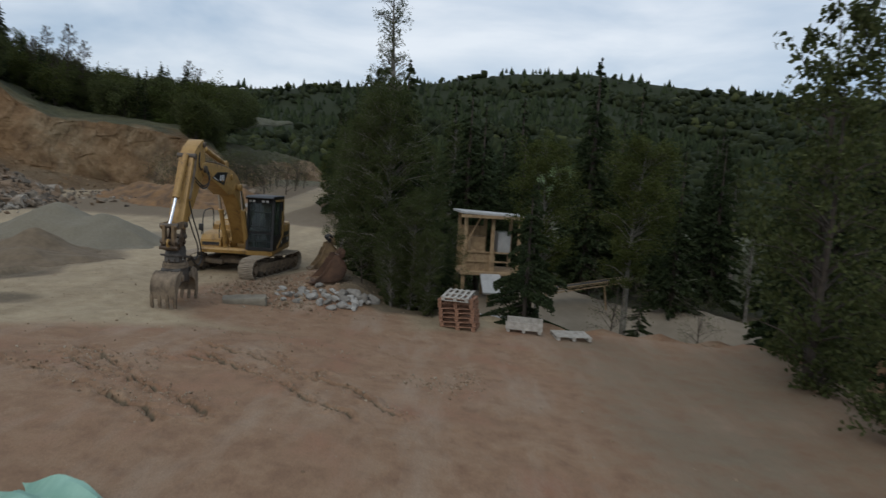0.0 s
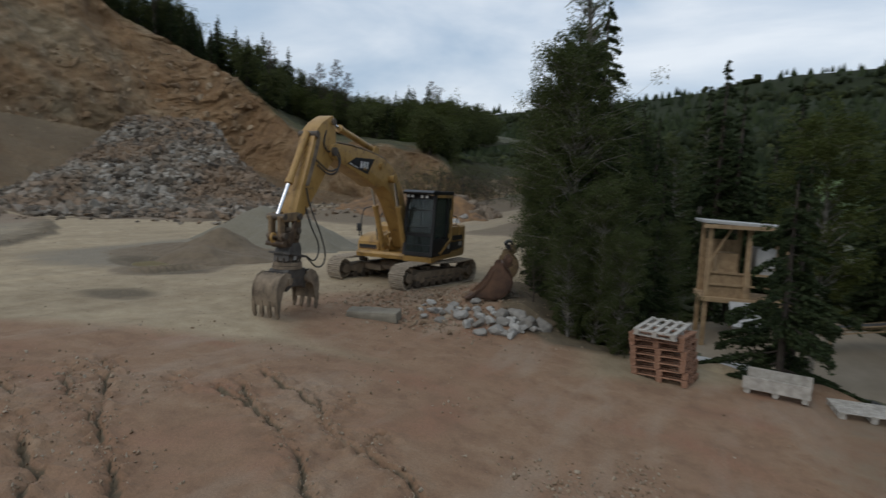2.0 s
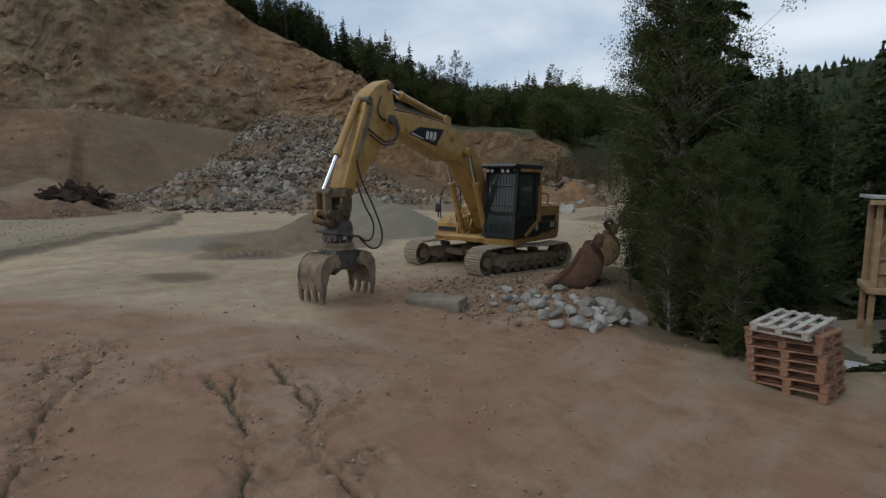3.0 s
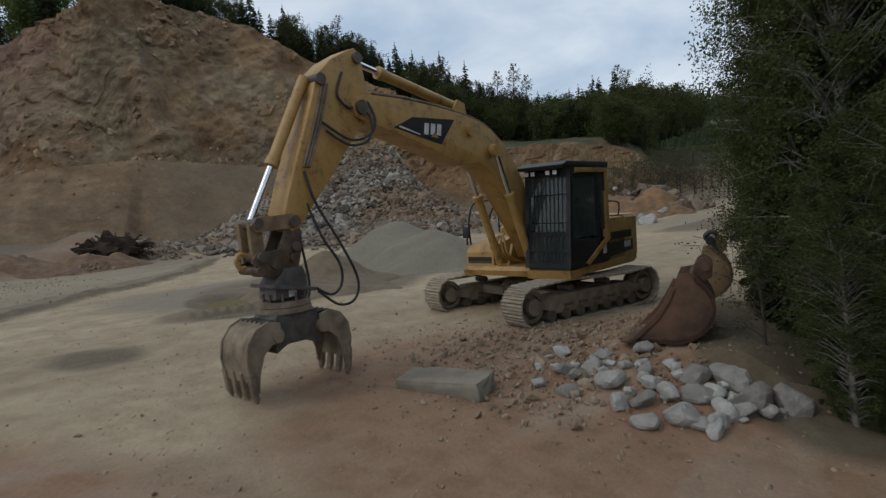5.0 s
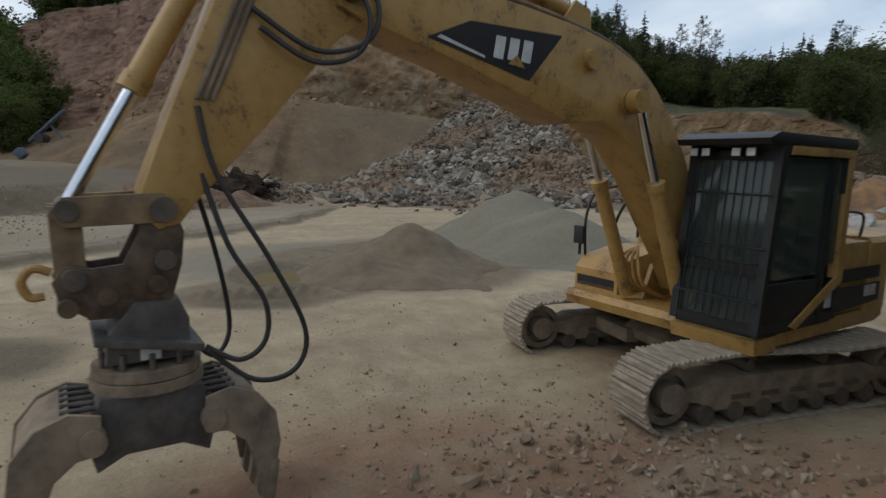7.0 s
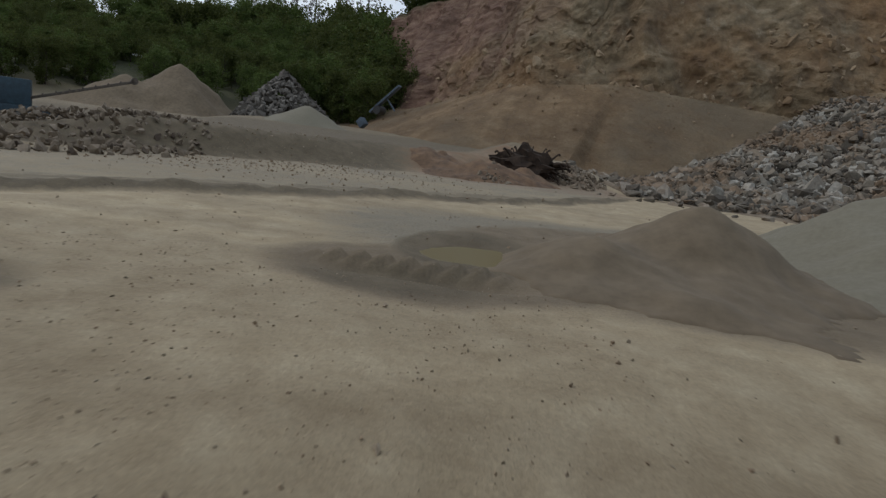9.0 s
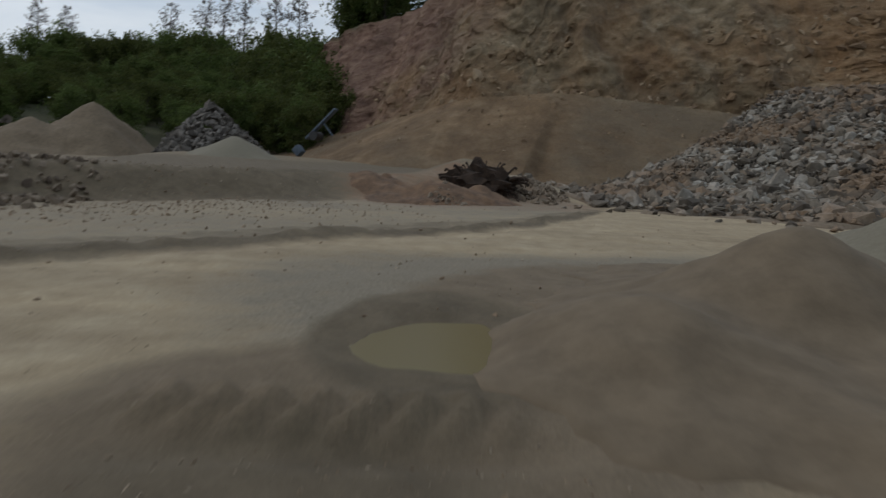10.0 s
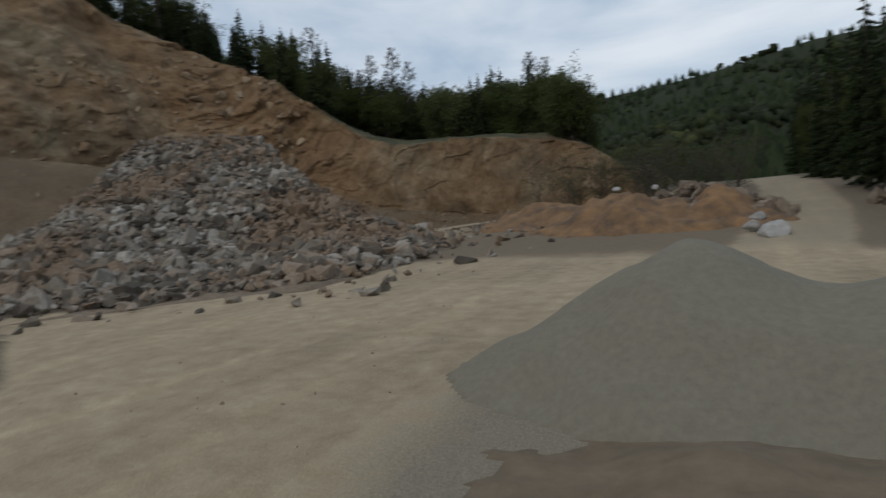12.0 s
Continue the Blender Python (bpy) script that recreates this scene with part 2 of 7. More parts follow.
def cliff_build(nt, bsdf):
    big, mid, fine = n_noise(nt, 0.075, 5, 0.6, "World"), n_noise(nt, 0.45, 8, 0.7, "World"), n_noise(nt, 3.5, 8, 0.75, "World")
    join = nt.nodes.new("ShaderNodeCombineXYZ")
    nt.links.new(n_attr(nt, "run"), join.inputs[0])
    nt.links.new(n_attr(nt, "lift"), join.inputs[1])
    mp = nt.nodes.new("ShaderNodeMapping")
    mp.vector_type = "TEXTURE"
    mp.inputs["Rotation"].default_value = (0, 0, radians(-38))
    mp.inputs["Scale"].default_value = (7.0, 2.6, 1.0)
    beds = nt.nodes.new("ShaderNodeTexNoise")
    beds.inputs["Scale"].default_value, beds.inputs["Detail"].default_value, beds.inputs["Roughness"].default_value = 1.0, 7, 0.62
    nt.links.new(join.outputs[0], mp.inputs["Vector"])
    nt.links.new(mp.outputs["Vector"], beds.inputs["Vector"])
    bed = beds.outputs["Fac"]
    mixed = n_math(nt, "ADD", n_math(nt, "MULTIPLY", bed, 0.22), n_math(nt, "MULTIPLY", mid, 0.78))
    rock = n_ramp(nt, mixed, [(0.36, (0.12, 0.070, 0.034)), (0.46, (0.215, 0.127, 0.060)), (0.56, (0.272, 0.170, 0.086)), (0.67, (0.395, 0.285, 0.172))])
    olive = n_ramp(nt, mixed, [(0.35, (0.135, 0.097, 0.056)), (0.52, (0.228, 0.169, 0.098)), (0.66, (0.352, 0.282, 0.186))])
    orange = n_ramp(nt, mixed, [(0.35, (0.145, 0.080, 0.036)), (0.5, (0.232, 0.134, 0.060)), (0.66, (0.33, 0.215, 0.112))])
    scree = n_ramp(nt, mid, [(0.34, (0.145, 0.089, 0.043)), (0.52, (0.205, 0.131, 0.067)), (0.68, (0.275, 0.192, 0.11))])
    red = n_ramp(nt, mixed, [(0.36, (0.125, 0.066, 0.046)), (0.5, (0.195, 0.112, 0.076)), (0.66, (0.29, 0.19, 0.13))])
    c = n_mix(nt, n_ramp(nt, big, [(0.40, (0, 0, 0)), (0.60, (1, 1, 1))]), rock, olive)
    patch = n_noise(nt, 0.16, 6, 0.66, "World")
    c = n_mix(nt, n_ramp(nt, patch, [(0.52, (0, 0, 0)), (0.64, (0.8, 0.8, 0.8))]), c, n_ramp(nt, mid, [(0.35, (0.150, 0.085, 0.040)), (0.65, (0.245, 0.148, 0.070))]))
    c = n_mix(nt, n_ramp(nt, n_noise(nt, 0.31, 7, 0.7, "World"), [(0.60, (0, 0, 0)), (0.68, (0.75, 0.75, 0.75))]), c, (0.36, 0.285, 0.19))
    c = n_mix(nt, n_attr(nt, "ochre"), c, orange)
    c = n_mix(nt, n_attr(nt, "red"), c, red)
    c = n_mix(nt, n_attr(nt, "scree"), c, n_mix(nt, n_ramp(nt, big, [(0.45, (0, 0, 0)), (0.62, (1, 1, 1))]), scree, (0.192, 0.142, 0.087)))
    c = n_mix(nt, 0.6, c, n_ramp(nt, n_noise(nt, 0.11, 6, 0.62, "World"), [(0.36, (0.27, 0.26, 0.25)), (0.62, (0.5, 0.49, 0.48))]), "OVERLAY")
    c = n_mix(nt, n_attr(nt, "grass"), c, n_ramp(nt, mid, [(0.3, (0.032, 0.034, 0.014)), (0.7, (0.088, 0.084, 0.034))]))
    c = n_mix(nt, 0.5, c, n_ramp(nt, fine, [(0.25, (0.28, 0.28, 0.28)), (0.75, (0.78, 0.78, 0.78))]), "OVERLAY")
    nt.links.new(c, bsdf.inputs["Base Color"])
    vor = nt.nodes.new("ShaderNodeTexVoronoi")
    vor.feature = "F1"
    vor.inputs["Scale"].default_value = 0.8
    gp = nt.nodes.new("ShaderNodeNewGeometry")
    nt.links.new(gp.outputs["Position"], vor.inputs["Vector"])
    n_bump(nt, bsdf, n_math(nt, "ADD", n_math(nt, "ADD", n_math(nt, "MULTIPLY", fine, 0.45), mid), n_math(nt, "MULTIPLY", vor.outputs["Distance"], -0.35)), 0.85, 0.7)


def stone_build(light, dark, tint, earth=None):
    def build(nt, bsdf):
        o = nt.nodes.new("ShaderNodeNewGeometry")
        i = nt.nodes.new("ShaderNodeObjectInfo")
        r = n_math(nt, "FRACT", n_math(nt, "ADD", o.outputs["Random Per Island"], i.outputs["Random"]))
        base = n_ramp(nt, r, [(0.0, dark), (0.45, light), (0.75, tint), (1.0, light)])
        f = n_noise(nt, 5, 7, 0.7, "World")
        if earth:
            zone = n_math(nt, "ADD", n_noise(nt, 0.13, 4, 0.6, "World"), n_math(nt, "MULTIPLY", n_math(nt, "SUBTRACT", r, 0.5), 0.22))
            base = n_mix(nt, n_ramp(nt, zone, [(0.47, (0, 0, 0)), (0.6, (0.85, 0.85, 0.85))]), base, earth)
        c = n_mix(nt, 0.6, base, n_ramp(nt, f, [(0.3, (0.25, 0.25, 0.25)), (0.75, (0.85, 0.85, 0.85))]), "OVERLAY")
        nt.links.new(c, bsdf.inputs["Base Color"])
        n_bump(nt, bsdf, f, 0.6, 0.05)

    return build


def yellow_build(nt, bsdf):
    f, g = n_noise(nt, 3.5, 7, 0.68), n_noise(nt, 30, 5, 0.7)
    paint = n_ramp(nt, f, [(0.28, (0.27, 0.155, 0.045)), (0.5, (0.35, 0.205, 0.058)), (0.72, (0.40, 0.25, 0.085))])
    grime = n_ramp(nt, n_math(nt, "MULTIPLY", f, g), [(0.15, (1, 1, 1)), (0.215, (0, 0, 0))])
    c = n_mix(nt, n_math(nt, "MULTIPLY", grime, 0.75), paint, (0.09, 0.055, 0.028))
    nt.links.new(c, bsdf.inputs["Base Color"])
    n_bump(nt, bsdf, g, 0.12, 0.01)


def leaf_build(a, b, c_):
    def build(nt, bsdf):
        o = nt.nodes.new("ShaderNodeNewGeometry")
        f = n_noise(nt, 0.8, 4, 0.6, "World")
        m = n_math(nt, "ADD", n_math(nt, "MULTIPLY", o.outputs["Random Per Island"], 0.55), n_math(nt, "MULTIPLY", f, 0.5))
        col = n_ramp(nt, m, [(0.15, a), (0.5, b), (0.85, c_)])
        nt.links.new(col, bsdf.inputs["Base Color"])
        bsdf.inputs["Specular IOR Level"].default_value = 0.2
        tr = nt.nodes.new("ShaderNodeBsdfTranslucent")
        nt.links.new(col, tr.inputs["Color"])
        mx = nt.nodes.new("ShaderNodeMixShader")
        mx.inputs["Fac"].default_value = 0.4
        out = nt.nodes["Material Output"]
        nt.links.new(bsdf.outputs["BSDF"], mx.inputs[1])
        nt.links.new(tr.outputs["BSDF"], mx.inputs[2])
        nt.links.new(mx.outputs["Shader"], out.inputs["Surface"])

    return build


GROUND = material("quarry_soil", ground_build, 0.95)
CLIFF = material("quarry_rock_face", cliff_build, 0.95)
TALUS = material("blasted_rock", stone_build((0.165, 0.138, 0.104), (0.05, 0.038, 0.027), (0.335, 0.31, 0.265), (0.175, 0.112, 0.064)), 0.9)
RUBBLE = material("brown_rubble", stone_build((0.165, 0.125, 0.085), (0.08, 0.057, 0.04), (0.215, 0.17, 0.125)), 0.92)
DARK_RUBBLE = material("dark_grey_rubble", stone_build((0.115, 0.1, 0.084), (0.05, 0.042, 0.034), (0.17, 0.152, 0.13)), 0.92)
STONE = material("dusty_stone", stone_build((0.245, 0.178, 0.115), (0.165, 0.108, 0.066), (0.30, 0.245, 0.178)), 0.92)
PALE_ROCK = material("pale_grey_rock", stone_build((0.26, 0.247, 0.222), (0.165, 0.15, 0.126), (0.325, 0.315, 0.288)), 0.85)
FACE = material("brown_face_rock", stone_build((0.225, 0.150, 0.084), (0.125, 0.078, 0.042), (0.33, 0.245, 0.155)), 0.95)
SAND = simple("brown_sand", (0.170, 0.127, 0.081), (0.118, 0.087, 0.054), 3.0, 0.97, 0, 0.35)
GRIT = simple("grey_grit", (0.190, 0.169, 0.122), (0.152, 0.134, 0.096), 9.0, 0.97, 0, 0.4)
PALE_SAND = simple("pale_yard_sand", (0.27, 0.225, 0.165), (0.19, 0.155, 0.11), 0.4, 0.97, 0, 0.3)
SOIL = simple("orange_brown_soil", (0.255, 0.142, 0.062), (0.095, 0.062, 0.038), 1.1, 0.97, 0, 0.5)
EARTH = simple("reddish_earth", (0.198, 0.118, 0.066), (0.082, 0.05, 0.031), 1.6, 0.97, 0, 0.5)
CLOD = simple("dried_mud", (0.165, 0.128, 0.084), (0.095, 0.072, 0.048), 9.0, 0.97, 0, 0.4)
YELLOW = material("worn_yellow_paint", yellow_build, 0.5)
BLACK = simple("black_paint", (0.014, 0.014, 0.014), (0.007, 0.007, 0.008), 5, 0.5)
RUBBER = simple("black_rubber_hose", (0.03, 0.028, 0.026), (0.015, 0.014, 0.013), 8, 0.6)
CHROME = simple("chrome_rod", (0.75, 0.77, 0.8), (0.6, 0.62, 0.66), 3, 0.16, 1.0, 0.02)
STEEL = simple("dusty_dark_steel", (0.16, 0.125, 0.09), (0.06, 0.05, 0.042), 4, 0.62, 0.25)
SHOE = simple("dusty_track_shoe", (0.39, 0.33, 0.25), (0.21, 0.17, 0.125), 5, 0.75, 0.2)
DUST = simple("dust_covered_steel", (0.28, 0.215, 0.147), (0.105, 0.08, 0.056), 3, 0.85, 0.1)
GRAPPLE = simple("grey_grapple_paint", (0.12, 0.108, 0.095), (0.05, 0.044, 0.039), 4, 0.6, 0.15)
RUST = simple("rusty_bucket_steel", (0.135, 0.072, 0.042), (0.058, 0.033, 0.022), 3, 0.85, 0.1)
GREASE = simple("greasy_brown_steel", (0.15, 0.098, 0.058), (0.04, 0.028, 0.02), 5, 0.55, 0.2)
OCHRE = simple("muddy_ochre_paint", (0.285, 0.195, 0.10), (0.11, 0.075, 0.045), 3, 0.8, 0.05)
WHITE = simple("white_decal", (0.62, 0.62, 0.6), (0.45, 0.45, 0.43), 12, 0.5)
CONCRETE = simple("weathered_concrete", (0.235, 0.21, 0.16), (0.14, 0.12, 0.09), 2.5, 0.92, 0, 0.4)
PALLET = simple("red_brown_pallet_wood", (0.36, 0.20, 0.125), (0.20, 0.105, 0.065), 6, 0.85)
GREYWOOD = simple("bleached_grey_wood", (0.50, 0.47, 0.42), (0.28, 0.26, 0.225), 6, 0.88)
PLANK = simple("tan_hut_plank", (0.40, 0.285, 0.16), (0.24, 0.16, 0.09), 3, 0.85)
SHEET = simple("grey_sheet_roof", (0.50, 0.50, 0.49), (0.34, 0.34, 0.33), 2, 0.6, 0.2)
TARP = simple("mint_green_sheet", (0.30, 0.50, 0.40), (0.18, 0.34, 0.27), 1.4, 0.6)
BLUE = simple("blue_machine_paint", (0.028, 0.062, 0.085), (0.016, 0.032, 0.045), 3, 0.6)
PALEBLUE = simple("faded_blue_paint", (0.085, 0.115, 0.145), (0.045, 0.06, 0.078), 3, 0.65)
BARK = simple("dark_bark", (0.085, 0.068, 0.052), (0.038, 0.03, 0.024), 5, 0.95)
BIRCH = simple("pale_birch_bark", (0.25, 0.235, 0.20), (0.085, 0.075, 0.062), 5, 0.85)
NEEDLE = material("spruce_needles", leaf_build((0.016, 0.026, 0.011), (0.036, 0.053, 0.021), (0.064, 0.084, 0.034)), 0.75)
SPRING = material("spring_leaves", leaf_build((0.035, 0.048, 0.011), (0.068, 0.084, 0.02), (0.105, 0.115, 0.034)), 0.7)
OLIVE = material("olive_leaves", leaf_build((0.032, 0.043, 0.014), (0.064, 0.078, 0.025), (0.104, 0.116, 0.043)), 0.75)
FRESH = material("fresh_green_leaves", leaf_build((0.05, 0.078, 0.018), (0.085, 0.12, 0.03), (0.12, 0.155, 0.046)), 0.7)
HILLLEAF = material("far_forest_leaves", leaf_build((0.018, 0.026, 0.011), (0.032, 0.043, 0.017), (0.05, 0.06, 0.024)), 0.8)
BUSHLEAF = material("light_birch_leaves", leaf_build((0.032, 0.045, 0.014), (0.062, 0.08, 0.025), (0.1, 0.115, 0.043)), 0.75)
TWIG = material("bare_twigs", leaf_build((0.03, 0.024, 0.018), (0.07, 0.058, 0.044), (0.12, 0.102, 0.08)), 0.9)
MEADOW = simple("green_meadow", (0.085, 0.13, 0.035), (0.05, 0.085, 0.022), 0.05, 0.9)
ROOT = simple("dark_root_wood", (0.062, 0.037, 0.022), (0.018, 0.011, 0.007), 4, 0.95)


def glass_build(nt, bsdf):
    bsdf.inputs["Base Color"].default_value = (0.2, 0.26, 0.25, 1)
    bsdf.inputs["Transmission Weight"].default_value = 0.9
    bsdf.inputs["IOR"].default_value = 1.45


def water_build(nt, bsdf):
    bsdf.inputs["Base Color"].default_value = (0.15, 0.116, 0.048, 1)
    bsdf.inputs["Specular IOR Level"].default_value = 0.22
    n_bump(nt, bsdf, n_noise(nt, 4, 3), 0.03, 0.01)


GLASS = material("tinted_cab_glass", glass_build, 0.06)
WATER = material("muddy_puddle_water", water_build, 0.3)

# ---- terrain ----
def east_line(y):
    return np.interp(y, [-40, 12, 18.5, 21.5, 22, 32, 50, 70, 120], [8.6, 9.0, 10.6, 10.6, -3.3, -5.6, -11.0, -11.5, -12.0])


def rill_marks(x, y):
    """Washed-out furrows: their cut, the crumbled band along them and the step beside them."""
    cut, band, step = 0.0 * x, 0.0 * x, 0.0 * x
    wx = x + 0.12 * vnoise(x * 1.5, y * 1.5, 3) + 0.055 * vnoise(x * 5.3, y * 5.3, 4) + 0.025 * vnoise(x * 14, y * 14, 6)
    wy = y + 0.12 * vnoise(x * 1.5, y * 1.5, 13) + 0.055 * vnoise(x * 5.3, y * 5.3, 14) + 0.025 * vnoise(x * 14, y * 14, 16)
    gap = np.clip(0.75 + 0.9 * vnoise(x * 1.6, y * 1.6, 8), 0.15, 1)
    for line in RILLS:
        for (x0, y0), (x1, y1) in zip(line[:-1], line[1:]):
            ln = math.hypot(x1 - x0, y1 - y0)
            ux, uy = (x1 - x0) / ln, (y1 - y0) / ln
            t = np.clip((wx - x0) * ux + (wy - y0) * uy, 0, ln)
            ox, oy = wx - x0 - t * ux, wy - y0 - t * uy
            o = np.hypot(ox, oy)
            sd = ox * -uy + oy * ux
            cut = np.maximum(cut, gap * np.clip(1.2 - o / 0.045, 0, 1))
            band = np.maximum(band, np.exp(-((o - 0.1) / 0.22) ** 2))
            s1 = gap * np.tanh(sd / 0.03) * np.exp(-(o / 0.16) ** 2)
            step = np.where(np.abs(s1) > np.abs(step), s1, step)
    return cut, band, step


def berm_d(x, y):
    """Metres east of the low berm along the haul road."""
    return x - np.interp(y, [6, 13.4, 16.7, 18.3, 24.5, 26.8, 32, 60], [-11.5, -18.2, -21.8, -23.4, -29.0, -32.8, -42, -90]) + 0.35 * vnoise(x * 0.6, y * 0.6, 61)


def ground_z(x, y, detail=True):
    x, y = np.asarray(x, float), np.asarray(y, float)
    z = np.interp(x, [-30, -11, -9, -4, 0, 5, 12], [0.1, 0.12, 0.0, -0.42, -0.76, -1.0, -1.15])
    z = z + 0.6 * smooth(40, 60, y) * smooth(-5, -12, x)
    z = z * (1 - smooth(5.2, 3.2, np.hypot(x + 8.8, y - 24.9))) - 0.06 * smooth(5.2, 3.2, np.hypot(x + 8.8, y - 24.9))
    # the worn mound by the start of the flight
    z = z + 0.3 * smooth(9, 2, np.hypot((x + 5) / 1.4, y - 9))
    # bank by the boulders and the rusty buckets
    z = z + 0.55 * smooth(2.6, 0.4, np.hypot((x + 4.2) / 1.1, (y - 23.6) / 1.5))
    # drop to the lower yard beyond the eastern edge
    e = x - east_line(y)
    d1 = np.where(y > 21.4, np.minimum(e, (y - 21.4) * 1.3), e)
    z = z - 4.2 * smooth(0.0, 9.0, d1) + 0.25 * smooth(0.9, 0.0, np.abs(d1 + 0.4)) * smooth(24, 21, y)
    # bench with its bank on the far west
    b = (np.interp(y, [-40, 0, 8, 14, 22, 27, 33, 200], [-14, -22, -27.5, -33, -41, -47, -64, -300])) - x + 1.3 * fbm(x, y, 7, 3, 15)
    z = z + 1.15 * smooth(0, 3.6, b) * (0.25 + 0.75 * smooth(3, 9, y - 0.2 * (x + 30))) + 0.8 * smooth(8, 45, b)
    # mound under the root stump
    z = z + 1.35 * smooth(6.0, 0.6, np.hypot((x + 46.5) / 1.1, (y - 26.5)))
    # the track that climbs out to the north
    z = z + 2.4 * smooth(44, 92, y) * smooth(-45, -25, x)
    # wooded slope in the west
    z = z + 10 * smooth(66, 140, np.hypot(x + 10, y - 20)) * smooth(4, -14, y) * smooth(-20, -50, x)
    # far land
    r = np.hypot(x + 10, y - 20)
    z = z + 10 * smooth(200, 1600, r)
    if detail:
        near = smooth(60, 25, np.hypot(x + 10, y - 18))
        z = z + near * (0.05 * fbm(x, y, 3.0, 4, 3) + 0.018 * fbm(x, y, 0.6, 3, 9)) + (1 - near) * 0.15 * fbm(x, y, 9.0, 3, 5)
        cut, band, step = rill_marks(x, y)
        z = z - 0.13 * cut + 0.022 * step + 0.05 * band * fbm(x, y, 0.13, 2, 70)
        # tyre lugs pressed into the sand, and the hollow of the puddle
        lug = np.exp(-((x + 15.4 - 0.12 * np.sin(y)) / 0.3) ** 4) * smooth(18.7, 19.2, y) * smooth(21.6, 20.9, y)
        z = z + lug * (0.05 + 0.055 * np.sin((y + 0.5 * np.abs(x + 15.4)) * 21)) - 0.07 * np.exp(-((x + 14.85) / 0.2) ** 2) * smooth(18.7, 19.4, y) * smooth(22.2, 21, y)
        z = z - 0.16 * smooth(1.25, 0.35, np.hypot((x + 16.95) / 1.25, (y - 20.9) / 0.85) + 0.25 * fbm(x, y, 0.9, 2, 33))
        # low berm of clods along the haul road
        bd = berm_d(x, y)
        on = smooth(4, 9, y) * smooth(34, 28, y)
        z = z + on * (0.15 * np.exp(-(bd / 0.4) ** 2) * (0.7 + 0.6 * fbm(x, y, 0.8, 3, 66)) - 0.07 * np.exp(-((bd - 0.9) / 0.35) ** 2))
        # ruts of the haul road
        for off in (-6.0, -4.1, -1.2, 0.8):
            o = (x + 27 + off) * 0.88 + (y - 30) * -0.47 + 0.4 * np.sin(y * 0.16 + off)
            z = z - 0.05 * np.exp(-(o / 0.28) ** 2) * smooth(0, 10, y) * smooth(58, 44, y) * smooth(-40, -34, x)
    return z


RILLS = [[(-8.6, 11.6), (-7.3, 11.2), (-6.4, 10.85), (-5.0, 10.3), (-4.7, 9.9)], [(-7.75, 12.4), (-6.9, 11.75), (-5.9, 11.4)],
         [(-7.8, 12.85), (-7.05, 12.5), (-5.45, 11.2), (-4.8, 10.95), (-4.1, 10.3)], [(-5.6, 13.3), (-4.5, 13.05), (-3.8, 12.6), (-3.25, 12.3), (-2.7, 11.8), (-1.9, 11.3)],
         [(-5.45, 13.65), (-4.85, 13.2)], [(-5.8, 14.4), (-4.15, 13.8), (-3.35, 13.1), (-2.2, 12.8), (-1.6, 12.4), (-0.9, 11.9)], [(-4.7, 14.3), (-4.15, 13.8)],
         [(-4.1, 14.4), (-3.9, 13.95)], [(-2.95, 13.65), (-2.75, 13.0)], [(-6.4, 13.25), (-6.0, 12.85)]]


def steps(*runs):
    out = []
    for a, b, d in runs:
        out += list(np.arange(a, b, d))
    return np.array(out)


gx = np.concatenate([-np.geomspace(2200, 75, 26), steps((-74, -36, 1.6), (-36, -22, 0.5), (-22, -16.4, 0.2), (-16.4, -13.6, 0.07), (-13.6, -10.0, 0.2), (-10.0, 2, 0.042), (2, 4, 0.1), (4, 14, 0.4), (14, 60, 2.2)), np.geomspace(62, 2200, 26)])
gy = np.concatenate([-np.geomspace(2200, 32, 26), steps((-30, 2, 2.0), (2, 9.4, 0.2), (9.4, 14.8, 0.042), (14.8, 18.6, 0.15), (18.6, 22.4, 0.07), (22.4, 32, 0.2), (32, 48, 0.6), (48, 110, 1.8)), np.geomspace(112, 2400, 26)])
GX, GY = np.meshgrid(gx, gy)
GZ = ground_z(GX, GY)


def sheet(name, X, Y, Z, mat, flat=False):
    n, m = X.shape
    me = bpy.data.meshes.new(name)
    co = np.stack([X, Y, Z], -1).reshape(-1, 3)
    i = np.arange(n * m).reshape(n, m)
    quads = np.stack([i[:-1, :-1], i[:-1, 1:], i[1:, 1:], i[1:, :-1]], -1).reshape(-1, 4)
    me.vertices.add(len(co))
    me.vertices.foreach_set("co", co.ravel())
    me.loops.add(quads.size)
    me.loops.foreach_set("vertex_index", quads.ravel())
    me.polygons.add(len(quads))
    me.polygons.foreach_set("loop_start", np.arange(len(quads)) * 4)
    me.polygons.foreach_set("use_smooth", np.full(len(quads), not flat))
    me.update(calc_edges=True)
    me.materials.append(mat)
    return new(name, me)


def attribute(ob, name, values):
    a = ob.data.attributes.new(name, "FLOAT", "POINT")
    a.data.foreach_set("value", np.asarray(values, np.float32).ravel())


